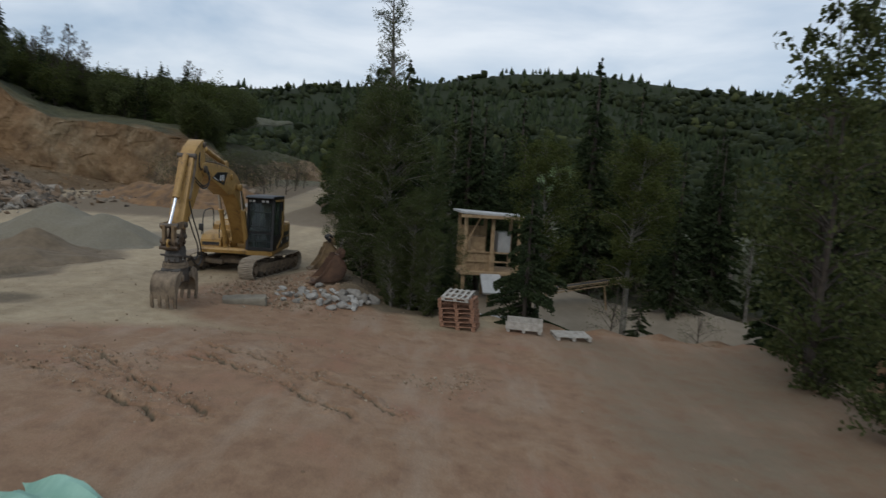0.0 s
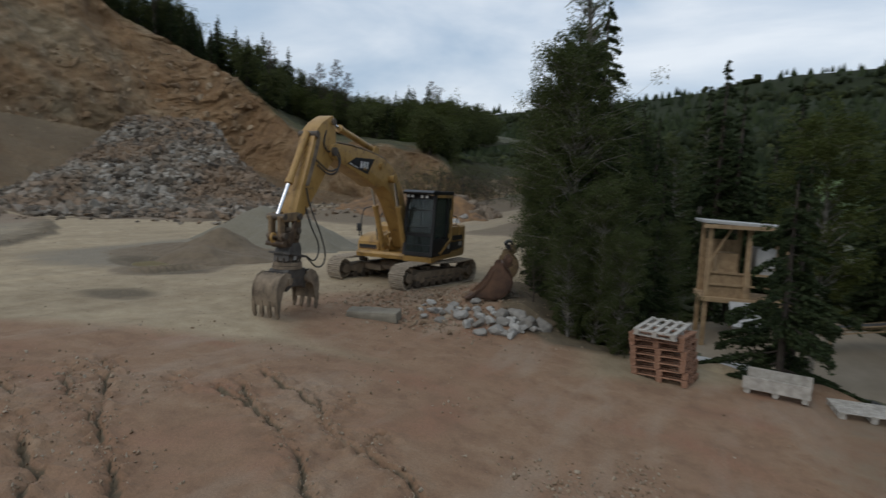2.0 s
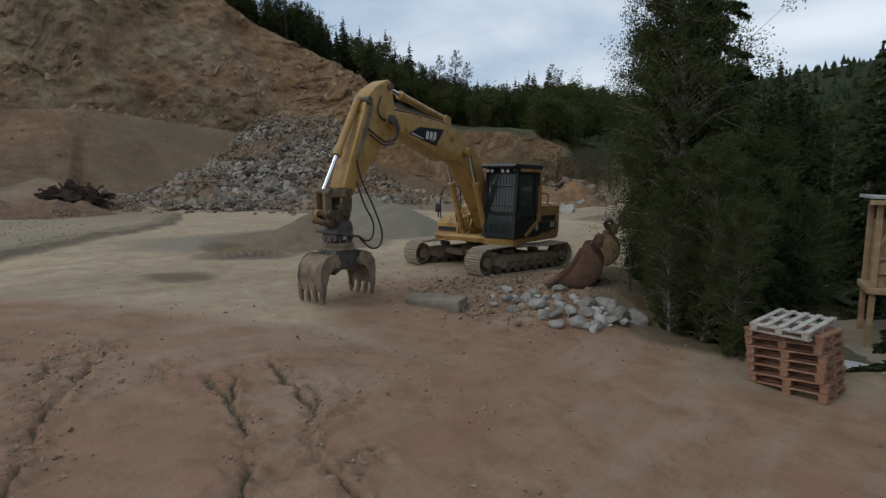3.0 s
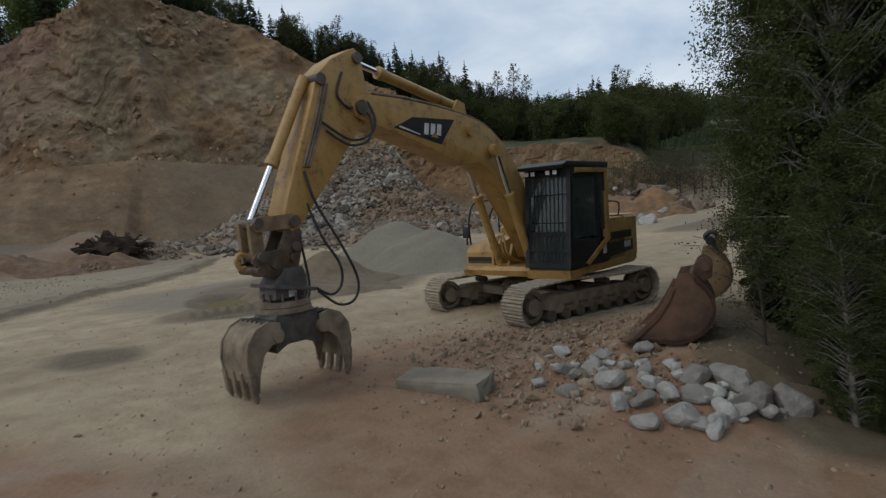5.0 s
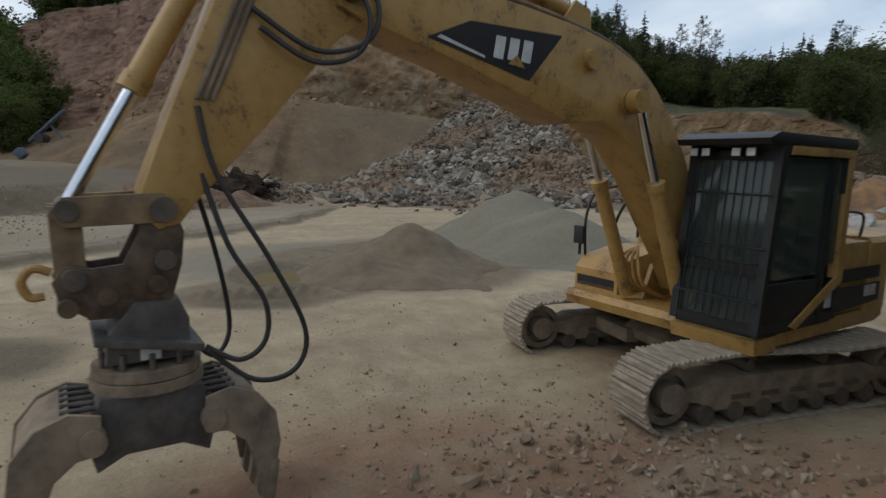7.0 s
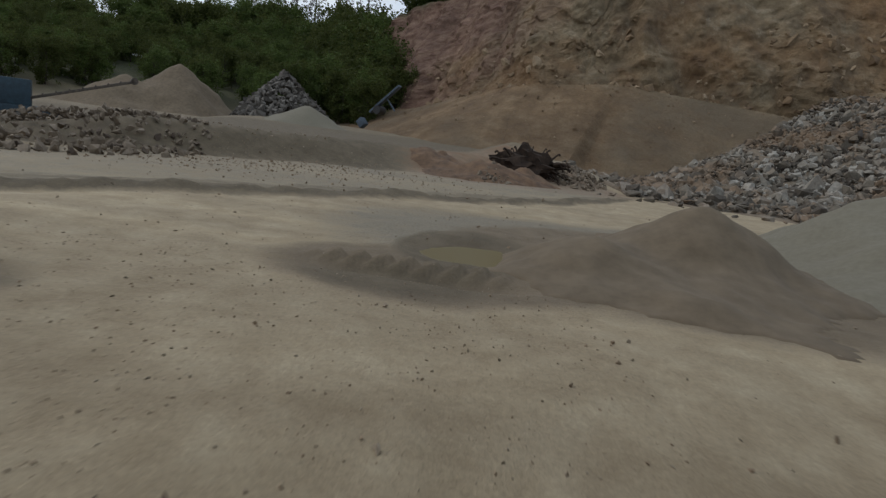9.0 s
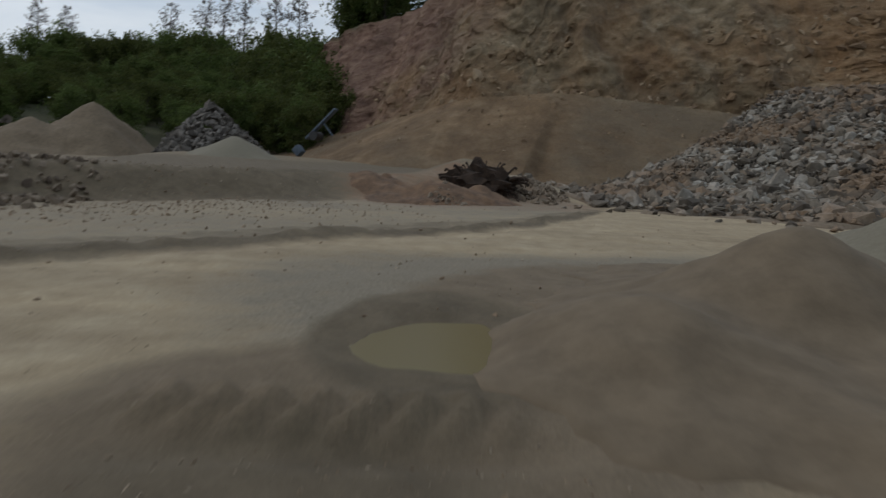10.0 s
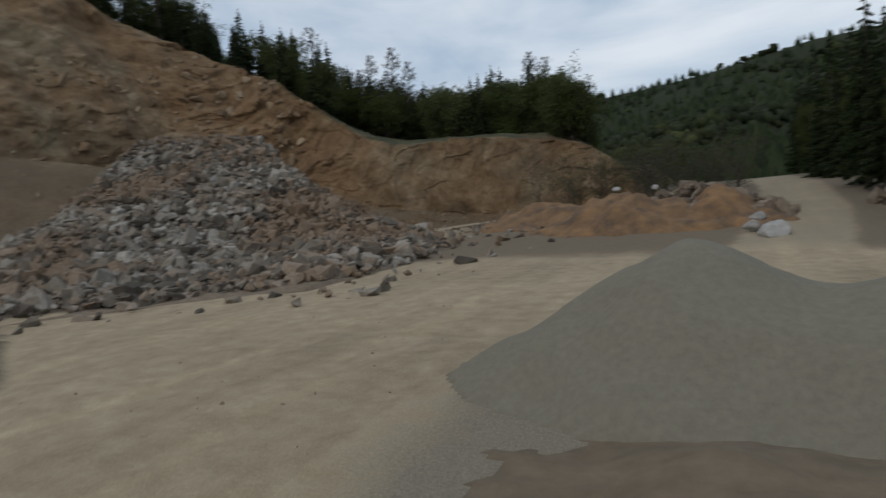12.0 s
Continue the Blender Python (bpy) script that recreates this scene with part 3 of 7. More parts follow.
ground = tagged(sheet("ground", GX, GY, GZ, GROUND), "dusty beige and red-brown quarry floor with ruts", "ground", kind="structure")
edge_d = np.where(GY > 21.4, np.minimum(GX - east_line(GY), (GY - 21.4) * 1.3), GX - east_line(GY))
red = 0.95 * smooth(1.6, -1.2, (GY - 14.6) - 0.62 * (GX + 8.5)) * smooth(26, 21, GY) * smooth(6, 1, edge_d)
red = np.maximum(red, 0.8 * smooth(7, 4.5, np.hypot(GX + 40.5, (GY - 23.5) / 1.2)))
red = np.maximum(red, 0.58 * smooth(4.2, 2.4, np.hypot((GX + 4.8) / 1.2, GY - 21.6)))
red = np.maximum(red, 0.85 * smooth(4.6, 2.6, np.hypot((GX + 5.2) / 1.15, GY - 19.8)))
attribute(ground, "red", red)
wet_and_shade = 0.85 * smooth(1.6, 0.4, np.hypot((GX + 14.5) / 0.7, (GY - 20.0) / 1.1)) + 0.8 * smooth(1.7, 1.1, np.hypot((GX + 16.95) / 1.25, (GY - 20.9) / 0.85)) + 0.7 * smooth(1.5, 0.4, np.hypot((GX + 12.4) / 1.2, GY - 16.4))
band = (GX + 33) * 0.62 + (GY - 25) * 0.78
BD, BON = berm_d(GX, GY), smooth(4, 9, GY) * smooth(34, 28, GY)
wet_and_shade = wet_and_shade + BON * (0.85 * np.exp(-((BD - 0.1) / 0.8) ** 2) + 0.55 * np.exp(-((BD + 1.6) / 1.0) ** 2))
bank = np.interp(GY, [-40, 0, 8, 14, 22, 27, 33, 200], [-14, -22, -27.5, -33, -41, -47, -64, -300]) - GX + 1.3 * fbm(GX, GY, 7, 3, 15)
wet_and_shade = wet_and_shade + (0.85 * smooth(-0.9, 0.4, bank) * smooth(34, 12, bank) + 0.6 * smooth(3, 9, bank)) * (0.55 + 0.45 * smooth(4, 9, np.hypot(GX + 41, GY - 23.8)))
# furrows coloured darker: the shade between their steep walls put into the soil tone
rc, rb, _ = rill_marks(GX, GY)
wet_and_shade = wet_and_shade + 1.1 * rc + 0.1 * rb
# tree shade painted as two dark patches, over soil that is dark too
wet_and_shade = wet_and_shade + 1.0 * smooth(3.6, 2.2, np.hypot((GX + 2.2) / 1.1, GY - 24.4))
wet_and_shade = wet_and_shade + 0.85 * smooth(2.3, 1.0, np.hypot(GX + 2.5, GY - 22.4))
sand = 0.95 * smooth(1.25, 0.75, np.hypot((GX + 17.6) / 3.9, (GY - 23.9) / 3.4)) + 0.75 * smooth(1.2, 0.7, np.hypot((GX + 15.2) / 1.7, (GY - 20.2) / 2.0))
north = smooth(42, 47, GY) * smooth(1.3, 2.6, np.abs(GX - np.interp(GY, [38, 44, 49, 56, 72, 95, 130], [-19.5, -18.3, -17.5, -16.6, -16.2, -17.5, -17]))) * smooth(-40, -32, GX) * smooth(130, 110, GY)
attribute(ground, "sand", np.clip(sand + 0.9 * north + 0.55 * smooth(0.5, 4.5, GX) * smooth(22.5, 20, GY), 0, 1))
wet_and_shade = wet_and_shade + 0.45 * north
attribute(ground, "wet_and_shade", np.clip(wet_and_shade, 0, 1.3))
grav = 0.95 * smooth(1.35, 0.75, np.hypot((GX + 19.0) / 3.9, (GY - 28.0) / 6.6)) + 0.75 * smooth(1.3, 0.6, np.hypot((GX + 19.2) / 3.4, (GY - 21.2) / 3.2)) + 0.9 * smooth(4, 9, edge_d)
grav = grav + 0.2 * smooth(3.6, 2.2, np.hypot(GX + 6.5, (GY - 21.5) / 1.5))
grav = grav + 0.45 * smooth(42, 48, GY) * smooth(-24, -20, GX) * smooth(-8, -12, GX)
grav = grav + 0.6 * BON * smooth(0.2, -0.8, BD) * smooth(1.0, -0.2, bank)
attribute(ground, "gravel", np.clip(grav, 0, 1))
R0 = np.hypot(GX + 10, GY - 20)
yard = smooth(9, 6, np.hypot((GX - 11) / 2.4, (GY - 42) / 1.6))
lane = np.abs(GX - np.interp(GY, [38, 44, 49, 56, 72, 95, 130], [-19.5, -18.3, -17.5, -16.6, -16.2, -17.5, -17]))
# first term is no grass: tree shade painted on the bank's dark soil
attribute(ground, "grass", np.clip(0.4 * smooth(3.0, 1.4, np.hypot((GX + 1.0) / 1.2, GY - 23.8)) + 0.6 * smooth(72, 84, GY) * smooth(2.2, 3.6, lane) * smooth(-40, -30, GX) + smooth(66, 100, R0) * np.clip(smooth(2.2, 4, lane) + smooth(120, 140, GY) + smooth(40, 30, GY), 0, 1) + smooth(5, 9, edge_d) * (1 - yard) + 0.8 * smooth(2, 6, edge_d) * smooth(24, 30, GY) * smooth(45, 20, edge_d), 0, 1))

# ---- cliff: foot line with scree height, scree depth, top height, top depth ----
FOOT = [(-165, -50, 3, 6, 8, 14), (-140, -30, 4, 8, 12, 18), (-116, -10, 5, 9, 27, 24), (-88, 6, 6, 10, 28, 28), (-64, 18, 9, 13, 31, 30),
        (-58, 31, 10, 15, 34, 33), (-58, 46, 9, 14, 33, 32), (-56, 58, 7, 10, 24, 27), (-49, 65, 3.0, 3.5, 9.2, 6.4), (-39, 66, 1.8, 2.4, 8.6, 4.6),
        (-30, 63.5, 1.6, 2.4, 7.6, 4.6), (-23, 65, 1.5, 2.6, 4.8, 6), (-19.5, 76, 1.2, 3, 4.4, 9), (-22, 96, 1, 3, 5.5, 9), (-24, 130, 1, 3, 7, 9)]
FT = np.array(FOOT, float)


RISE_AT, RISE = [0, 150, 215, 255, 300, 430], [1, 4, 7, 5, 4, 2]


def cliff():
    u = np.linspace(0, len(FT) - 1, 860)
    k = np.arange(len(FT))
    C = np.stack([np.interp(u, k, FT[:, j]) for j in range(6)], 1)
    ker = np.ones(31) / 31
    C = np.stack([np.convolve(np.pad(C[:, j], 15, mode="edge"), ker, "valid") for j in range(6)], 1)
    T = np.gradient(C[:, :2], axis=0)
    N = np.stack([-T[:, 1], T[:, 0]], 1) / np.hypot(T[:, 0], T[:, 1])[:, None]
    N = np.stack([np.convolve(np.pad(N[:, j], 110, mode="edge"), np.ones(221) / 221, "valid") for j in range(2)], 1)
    N /= np.hypot(N[:, 0], N[:, 1])[:, None]
    w = np.concatenate([np.linspace(-0.25, 0, 4)[:-1], np.linspace(0, 1, 36)[:-1], np.linspace(1, 2, 120), 2 + np.geomspace(0.03, 3, 26)])
    U, W = np.meshgrid(np.arange(len(u)), w)
    c = C[U]
    h1, d1, h2, d2 = c[..., 2], c[..., 3], c[..., 4], c[..., 5]
    d = np.where(W < 1, W * d1, np.where(W < 2, d1 + (W - 1) * (d2 - d1), d2 + (W - 2) * 45 * np.interp(U / 2, [0, 290, 340, 430], [1, 1, 0.35, 0.25])))
    face = np.clip(W - 1, 0, 1)
    prof = np.clip((face - 0.09) / 0.85, 0, 1) ** 0.9
    back = np.clip(W - 2, 0, 3)
    U2 = U / 2
    rise = np.interp(U2, RISE_AT, RISE)
    z = np.where(W < 1, W * h1, h1 + prof * (h2 - h1)) + back * rise
    x, y = c[..., 0] + N[U][..., 0] * d, c[..., 1] + N[U][..., 1] * d
    z = z + ground_z(C[:, 0], C[:, 1], False)[U] * np.clip(1 - W, 0, 1) - 1.0 * np.clip(-W * 4, 0, 1)
    along = np.concatenate([np.zeros((len(w), 1)), np.cumsum(np.hypot(np.diff(x, axis=1), np.diff(y, axis=1)), axis=1)], 1)
    along = along - along[:, 430:431]
    up = z * 1.25
    amp = smooth(0.95, 1.2, W) * smooth(2.25, 1.95, W) * np.clip((h2 - h1) / 14, 0.45, 1.1)
    wa, wu = along + 0.7 * fbm(along, up, 3, 2, 43), up + 0.7 * fbm(along, up, 3, 2, 44)
    # blocks between inclined beds and steep joints
    tilt = smooth(226, 200, U2)
    s1, s2 = 0.85 * wa - 0.3 * tilt * wu, 0.85 * wu + 0.45 * tilt * wa
    block = vcell(s1 / 4.1, s2 / 2.6, 45) + 0.6 * vcell(s1 / 1.9 + 0.4, s2 / 1.4, 46) + 0.35 * vcell(s1 / 0.95, s2 / 0.8, 47)
    rocky = 0.18 + 0.85 * smooth(-0.15, 0.3, fbm(along, up, 11, 3, 48))
    lumps = 1.1 * fbm(along, up * 0.8, 12, 2, 21, 0.5) + 0.35 * fbm(along, up, 3.5, 2, 22)
    ea, eu = x - 0.3 * y + 0.6 * fbm(x, z, 3, 2, 63), z + 0.5 * fbm(x, z, 3, 2, 64)
    step_block = vcell((ea + 0.3 * eu) / 2.6, (eu - 0.3 * ea) / 2.4, 65) + 0.6 * vcell((ea - 0.2 * eu) / 1.5 + 0.4, (eu + 0.2 * ea) / 1.4, 66)
    lumps_n = 0.9 * fbm(ea, eu, 7, 2, 68) + 1.2 * fbm(ea + 0.25 * eu, eu * 0.4, 2.4, 4, 69) + 0.24 * step_block + 0.3 * fbm(ea, eu, 1.2, 3, 70)
    push = amp * ((1 - tilt) * lumps_n + tilt * (lumps + rocky * 0.15 * block + 0.75 * fbm(wa + 0.35 * wu, wu * 0.16, 3.4, 4, 24) + 0.22 * fbm(along, up, 1.1, 2, 41)))
    push = push + smooth(0.02, 0.3, W) * (1 - smooth(0.9, 1.1, W)) * (0.4 * fbm(along, d * 0.4, 6, 3, 55) - 0.22 * np.exp(-6 * np.abs(fbm(along + 0.4 * d, d * 0.25, 7, 3, 58))))
    x, y = x - N[U][..., 0] * push, y - N[U][..., 1] * push
    z = z + 0.15 * push + 0.5 * fbm(along, d, 7, 4, 61) * smooth(1.7, 2.0, W) + amp * 0.15 * fbm(x - 0.3 * y, z, 2.6, 2, 71)
    ob = sheet("cliff", x, y, z, CLIFF, True)
    attribute(ob, "run", along)
    attribute(ob, "lift", up)
    scree = 1 - smooth(0.85, 1.12, W + 0.12 * fbm(along, d, 5, 3, 81))
    attribute(ob, "scree", scree)
    attribute(ob, "grass", smooth(1.93, 2.12, W + 0.1 * fbm(along, d, 6, 3, 91)))
    attribute(ob, "red", smooth(122, 88, U2 + 14 * fbm(along, up, 8, 3, 95)) * smooth(0.9, 1.1, W))
    attribute(ob, "ochre", smooth(184, 218, U2 + 16 * fbm(along, up, 8, 3, 97)) * smooth(345, 320, U2) * (0.35 + 0.4 * smooth(250, 232, U2)) * smooth(-0.35, 0.25, fbm(along, up, 5, 3, 99) + 0.6 * smooth(250, 235, U2)))
    return tagged(ob, "high brown and ochre quarry rock face with scree", "cliff", kind="structure"), (C, N), (x, y, z, W, U2, rocky)


cliff_ob, (CLF_C, CLF_N), CLF_S = cliff()


# ---- heaps ----
def heap(name, peaks, mat, label, category, cell=0.11, rough=0.07, skirt=0.03):
    x0, x1 = min(p[0] - p[2] for p in peaks) - 1, max(p[0] + p[2] for p in peaks) + 1
    y0, y1 = min(p[1] - p[3] for p in peaks) - 1, max(p[1] + p[3] for p in peaks) + 1
    X, Y = np.meshgrid(np.arange(x0, x1, cell), np.arange(y0, y1, cell))
    g = ground_z(X, Y)
    top = np.full(X.shape, -9.0)
    for k, (px, py, rx, ry, h) in enumerate(peaks):
        r = np.hypot((X - px) / rx, (Y - py) / ry) * (1 + 0.09 * fbm(X, Y, 2.2, 3, 101 + k))
        t = h * (1.0 - np.sqrt(r * r + 0.004)) * 1.04 - 0.16 * h * np.clip(r - 0.55, 0, 1) * np.clip(1 - r, 0, 1) * 4
        top = np.maximum(top, t) + 0.12 * np.exp(-np.abs(top - t) * 6) * (np.minimum(top, t) > -0.3)
    top = top + rough * fbm(X, Y, 0.9, 4, 111)
    top = np.where(top > 10 * skirt, top, skirt * np.log1p(np.exp(np.clip(top / skirt, -30, 12)))) - 0.012
    ob = sheet(name, X, Y, np.where(top > 0.0, g + top, g - 0.15 + top), mat)
    return tagged(ob, label, category)


heap("sand_mound", [(-17.3, 24.35, 2.1, 2.0, 1.2), (-16.3, 22.6, 1.45, 1.15, 0.5), (-15.2, 23.4, 1.2, 1.4, 0.16), (-18.7, 26.0, 2.4, 1.5, 0.34), (-19.3, 24.2, 1.9, 1.5, 0.22)], SAND, "brown mound of fine sand with a low trampled tail", "sand")
heap("gravel_mound", [(-20.2, 29.9, 3.3, 3.5, 1.9), (-17.6, 29.4, 3.3, 3.2, 1.4)], GRIT, "grey mound of fine crushed gravel with a double crest", "gravel")
heap("soil_bank", [(-25.2, 53.5, 5.2, 3.2, 2.0), (-20.8, 54.5, 3.6, 3.4, 1.7), (-30.5, 57.0, 5.0, 3.0, 1.5)], SOIL, "orange-brown bank of loose soil beside the climbing track", "soil", 0.22, 0.25)
heap("earth_mound", [(-38.9, 22.5, 2.3, 2.6, 1.15), (-39.6, 24.4, 2.2, 2.0, 0.8), (-39.2, 20.2, 2.0, 2.2, 0.6)], EARTH, "reddish brown mound of earth and stones before the root stump", "earth mound", 0.16, 0.16)
heap("soil_bank", [(-9.8, 58, 2.6, 6.0, 1.7)], SOIL, "brown bank of loose soil under the trees by the track", "soil", 0.25, 0.2)
puddle_bm = bmesh.new()
bmesh.ops.create_circle(puddle_bm, cap_ends=True, segments=40, radius=1.0)
for v in puddle_bm.verts:
    a = math.atan2(v.co.y, v.co.x)
    k = 1 + 0.16 * math.sin(3 * a + 1) + 0.1 * math.sin(5 * a)
    v.co = Vector((v.co.x * 1.5 * k, v.co.y * 1.1 * k, 0))
puddle = part("puddle", puddle_bm, WATER)
puddle.matrix_world = pose(-16.95, 20.9, float(ground_z(-16.95, 20.9, False)) - 0.075)
tagged(puddle, "shallow muddy yellow-brown puddle on the quarry floor", "puddle", kind="structure")


# ---- rocks ----
def hull_rock(seed, flat=0.62, count=13):
    """An angular block: the hull of a few points in a box with uneven sides."""
    rr = np.random.RandomState(seed)
    bm = bmesh.new()
    size = np.array([0.5, rr.uniform(0.32, 0.48), rr.uniform(0.5, 0.9) * 0.5 * flat * 1.4])
    pts = rr.uniform(-1, 1, (count, 3))
    pts /= np.max(np.abs(pts), axis=1)[:, None] ** 0.75
    for q in pts * size * rr.uniform(0.82, 1.0, (count, 1)):
        bm.verts.new(q)
    hull = bmesh.ops.convex_hull(bm, input=bm.verts)
    bmesh.ops.delete(bm, geom=list({v for v in hull["geom_interior"] if isinstance(v, bmesh.types.BMVert)}), context="VERTS")
    bmesh.ops.triangulate(bm, faces=bm.faces)
    bmesh.ops.recalc_face_normals(bm, faces=bm.faces)
    bm.verts.index_update()
    vs = np.array([v.co[:] for v in bm.verts])
    tri = np.array([[v.index for v in f.verts] for f in bm.faces])
    bm.free()
    return vs, tri


ROCKS = [hull_rock(s, 0.5 + 0.08 * (s % 6), 11 + s % 5) for s in range(16)]


LOW = [hull_rock(60 + s, 0.75, 13) for s in range(8)]


def worn_block(seed):
    """A boulder with blunt edges: a ball cut by uneven planes, slightly pitted."""
    rr = np.random.RandomState(seed)
    bm = bmesh.new()
    bmesh.ops.create_icosphere(bm, subdivisions=3, radius=1.0)
    nrm = rr.normal(size=(11, 3))
    nrm /= np.linalg.norm(nrm, axis=1)[:, None]
    far = rr.uniform(0.3, 0.52, 11)
    bm.verts.index_update()
    v = np.array([q.co[:] for q in bm.verts])
    cut = np.clip(v @ nrm.T, 0.02, None) / far
    r = (cut ** 34).sum(1) ** (-1 / 34)
    v = v * np.minimum(r, 0.62)[:, None] * rr.uniform(0.85, 1.1, 3) * [1, 0.9, 0.86]
    v = v * (1 + 0.05 * fbm(v[:, 0] * 3 + v[:, 2], v[:, 1] * 3 - v[:, 2], 0.5, 3, seed))[:, None]
    tri = np.array([[q.index for q in f.verts] for f in bm.faces])
    bm.free()
    return v, tri


CHUNK = [worn_block(30 + s) for s in range(12)]


def turns(n, rng):
    q = rng.normal(size=(n, 4))
    q /= np.linalg.norm(q, axis=1)[:, None]
    w, x, y, z = q.T
    return np.stack([np.stack([1 - 2 * (y * y + z * z), 2 * (x * y - z * w), 2 * (x * z + y * w)], -1),
                     np.stack([2 * (x * y + z * w), 1 - 2 * (x * x + z * z), 2 * (y * z - x * w)], -1),
                     np.stack([2 * (x * z - y * w), 2 * (y * z + x * w), 1 - 2 * (x * x + y * y)], -1)], 1)


def tri_mesh(name, V, F, mat, flat=True):
    me = bpy.data.meshes.new(name)
    me.vertices.add(len(V))
    me.vertices.foreach_set("co", np.asarray(V, np.float32).ravel())
    k = F.shape[1]
    me.loops.add(F.size)
    me.loops.foreach_set("vertex_index", F.ravel().astype(np.int32))
    me.polygons.add(len(F))
    me.polygons.foreach_set("loop_start", np.arange(len(F)) * k)
    me.polygons.foreach_set("use_smooth", np.full(len(F), not flat))
    me.update(calc_edges=True)
    me.materials.append(mat)
    return me


def scatter(name, places, sizes, shapes, mat, rng, stretch=(0.8, 1.3)):
    """Many stones joined into one mesh."""
    V, F, base = [], [], 0
    R = turns(len(places), rng)
    pick = rng.randint(0, len(shapes), len(places))
    for i, (p, s) in enumerate(zip(places, sizes)):
        vs, tri = shapes[pick[i]]
        q = vs * rng.uniform(*stretch, 3) * s
        V.append(q @ R[i].T + p)
        F.append(tri + base)
        base += len(vs)
    return new(name, tri_mesh(name, np.concatenate(V), np.concatenate(F), mat))


def stone_things(name, places, sizes, mat, rng, parent=None, label="", category="", group="", shapes=None):
    """Stones that stand alone, on shared meshes."""
    meshes = []
    for vs, tri in shapes or ROCKS:
        me = tri_mesh(name, vs, tri, mat)
        meshes.append(me)
    for i, (p, s) in enumerate(zip(places, sizes)):
        ob = new(name, meshes[i % len(meshes)])
        ob.matrix_world = Matrix.Translation(p) @ Euler((rng.uniform(-0.5, 0.5), rng.uniform(-0.5, 0.5), rng.uniform(0, 6.28))).to_matrix().to_4x4() @ Matrix.Diagonal((s * rng.uniform(0.85, 1.3), s * rng.uniform(0.8, 1.1), s * rng.uniform(0.75, 1.05), 1))
        if parent:
            ob.parent = parent
        if label:
            tagged(ob, label, category, group)


def talus_z(x, y):
    ax, ay = -62.5, 59.0
    ux, uy = 0.72, -0.694
    a = (x - ax) * ux + (y - ay) * uy
    l = (x - ax) * -uy + (y - ay) * ux
    wide = np.interp(a, [-8, 0, 16, 28, 41], [7, 9.0, 14.5, 15, 6])
    z = np.interp(a, [-10, 0, 3, 22, 29, 42], [9.6, 9.6, 9.0, 1.2, 0.5, -0.1])
    z = z * np.clip(1.0 - np.clip((np.abs(l) - 0.5 * wide) / (0.55 * wide), 0, 1), 0, 1)
    return z - 0.15


tX, tY = np.meshgrid(np.arange(-82, -26, 0.8), np.arange(24, 78, 0.8))
tZ = talus_z(tX, tY) + ground_z(tX, tY, False)
talus = tagged(sheet("talus", tX, tY, np.where(talus_z(tX, tY) > 0.0, tZ + 0.2 * fbm(tX, tY, 2, 3, 7), -1.2), RUBBLE), "pile of grey and tan blasted rock at the cliff foot", "rock pile")
trng = np.random.RandomState(5)
tp, ts_ = [], []
while len(tp) < 19000:
    x, y = trng.uniform(-80, -28), trng.uniform(26, 76)
    h = float(talus_z(np.array(x), np.array(y)))
    if h > 0.05 or (h > -0.16 and trng.rand() < 0.03 and x > -52):
        tp.append((x, y, h + float(ground_z(x, y, False)) + trng.uniform(-0.1, 0.25)))
        ts_.append(float(np.clip(trng.lognormal(-0.92, 0.48), 0.2, 1.5)))
tp, ts_ = np.array(tp), np.array(ts_)
near = np.argsort(np.hypot(tp[:, 0] + 34, tp[:, 1] - 32))
first = near[:300]
first = first[ts_[first] > 0.0]
stone_things("rock", tp[first], ts_[first], TALUS, trng, talus)
rest = tagged(scatter("loose_rock", tp[near[300:]], ts_[near[300:]], ROCKS, TALUS, trng), kind="stuff")
rest.parent = talus


# blocks standing out of the rock face and lying on its shelf
cx_, cy_, cz_, cw_, cu_, cr_ = CLF_S
crng = np.random.RandomState(19)
okay = np.argwhere((cw_ > 1.0) & (cw_ < 1.96) & (cu_ > 60) & (cu_ < 232) & (cr_ > 0.75) & ((cu_ > 150) | (cw_ < 1.35)))
pick_ = okay[crng.randint(0, len(okay), 620)]
shelf = np.argwhere((cw_ > 0.25) & (cw_ < 1.08) & (cu_ > 60) & (cu_ < 330))
pick_ = np.concatenate([pick_, shelf[crng.randint(0, len(shelf), 420)]])
bpos = np.stack([cx_[pick_[:, 0], pick_[:, 1]], cy_[pick_[:, 0], pick_[:, 1]], cz_[pick_[:, 0], pick_[:, 1]]], 1)
bsz = np.clip(crng.lognormal(-0.5, 0.45, len(bpos)), 0.3, 1.6)
bsz[620:] *= 0.42
tagged(scatter("cliff_blocks", bpos, bsz, ROCKS, FACE, crng), "angular brown blocks standing out of the rock face", "rock", kind="stuff")


# ---- trees ----
def leaf_cards(centres, along, length, width, rng):
    """Small bent leaves or needle sprays: one diamond each."""
    n = len(centres)
    a = along / (np.linalg.norm(along, axis=1)[:, None] + 1e-9)
    r = rng.normal(size=(n, 3))
    b = np.cross(a, r)
    b /= np.linalg.norm(b, axis=1)[:, None] + 1e-9
    L, W = np.broadcast_to(length, n)[:, None], np.broadcast_to(width, n)[:, None]
    V = np.stack([centres - a * L / 2, centres + b * W / 2 + 0.1 * L * a, centres + a * L / 2, centres - b * W / 2 + 0.1 * L * a], 1).reshape(-1, 3)
    return V, np.arange(4 * n).reshape(-1, 4)


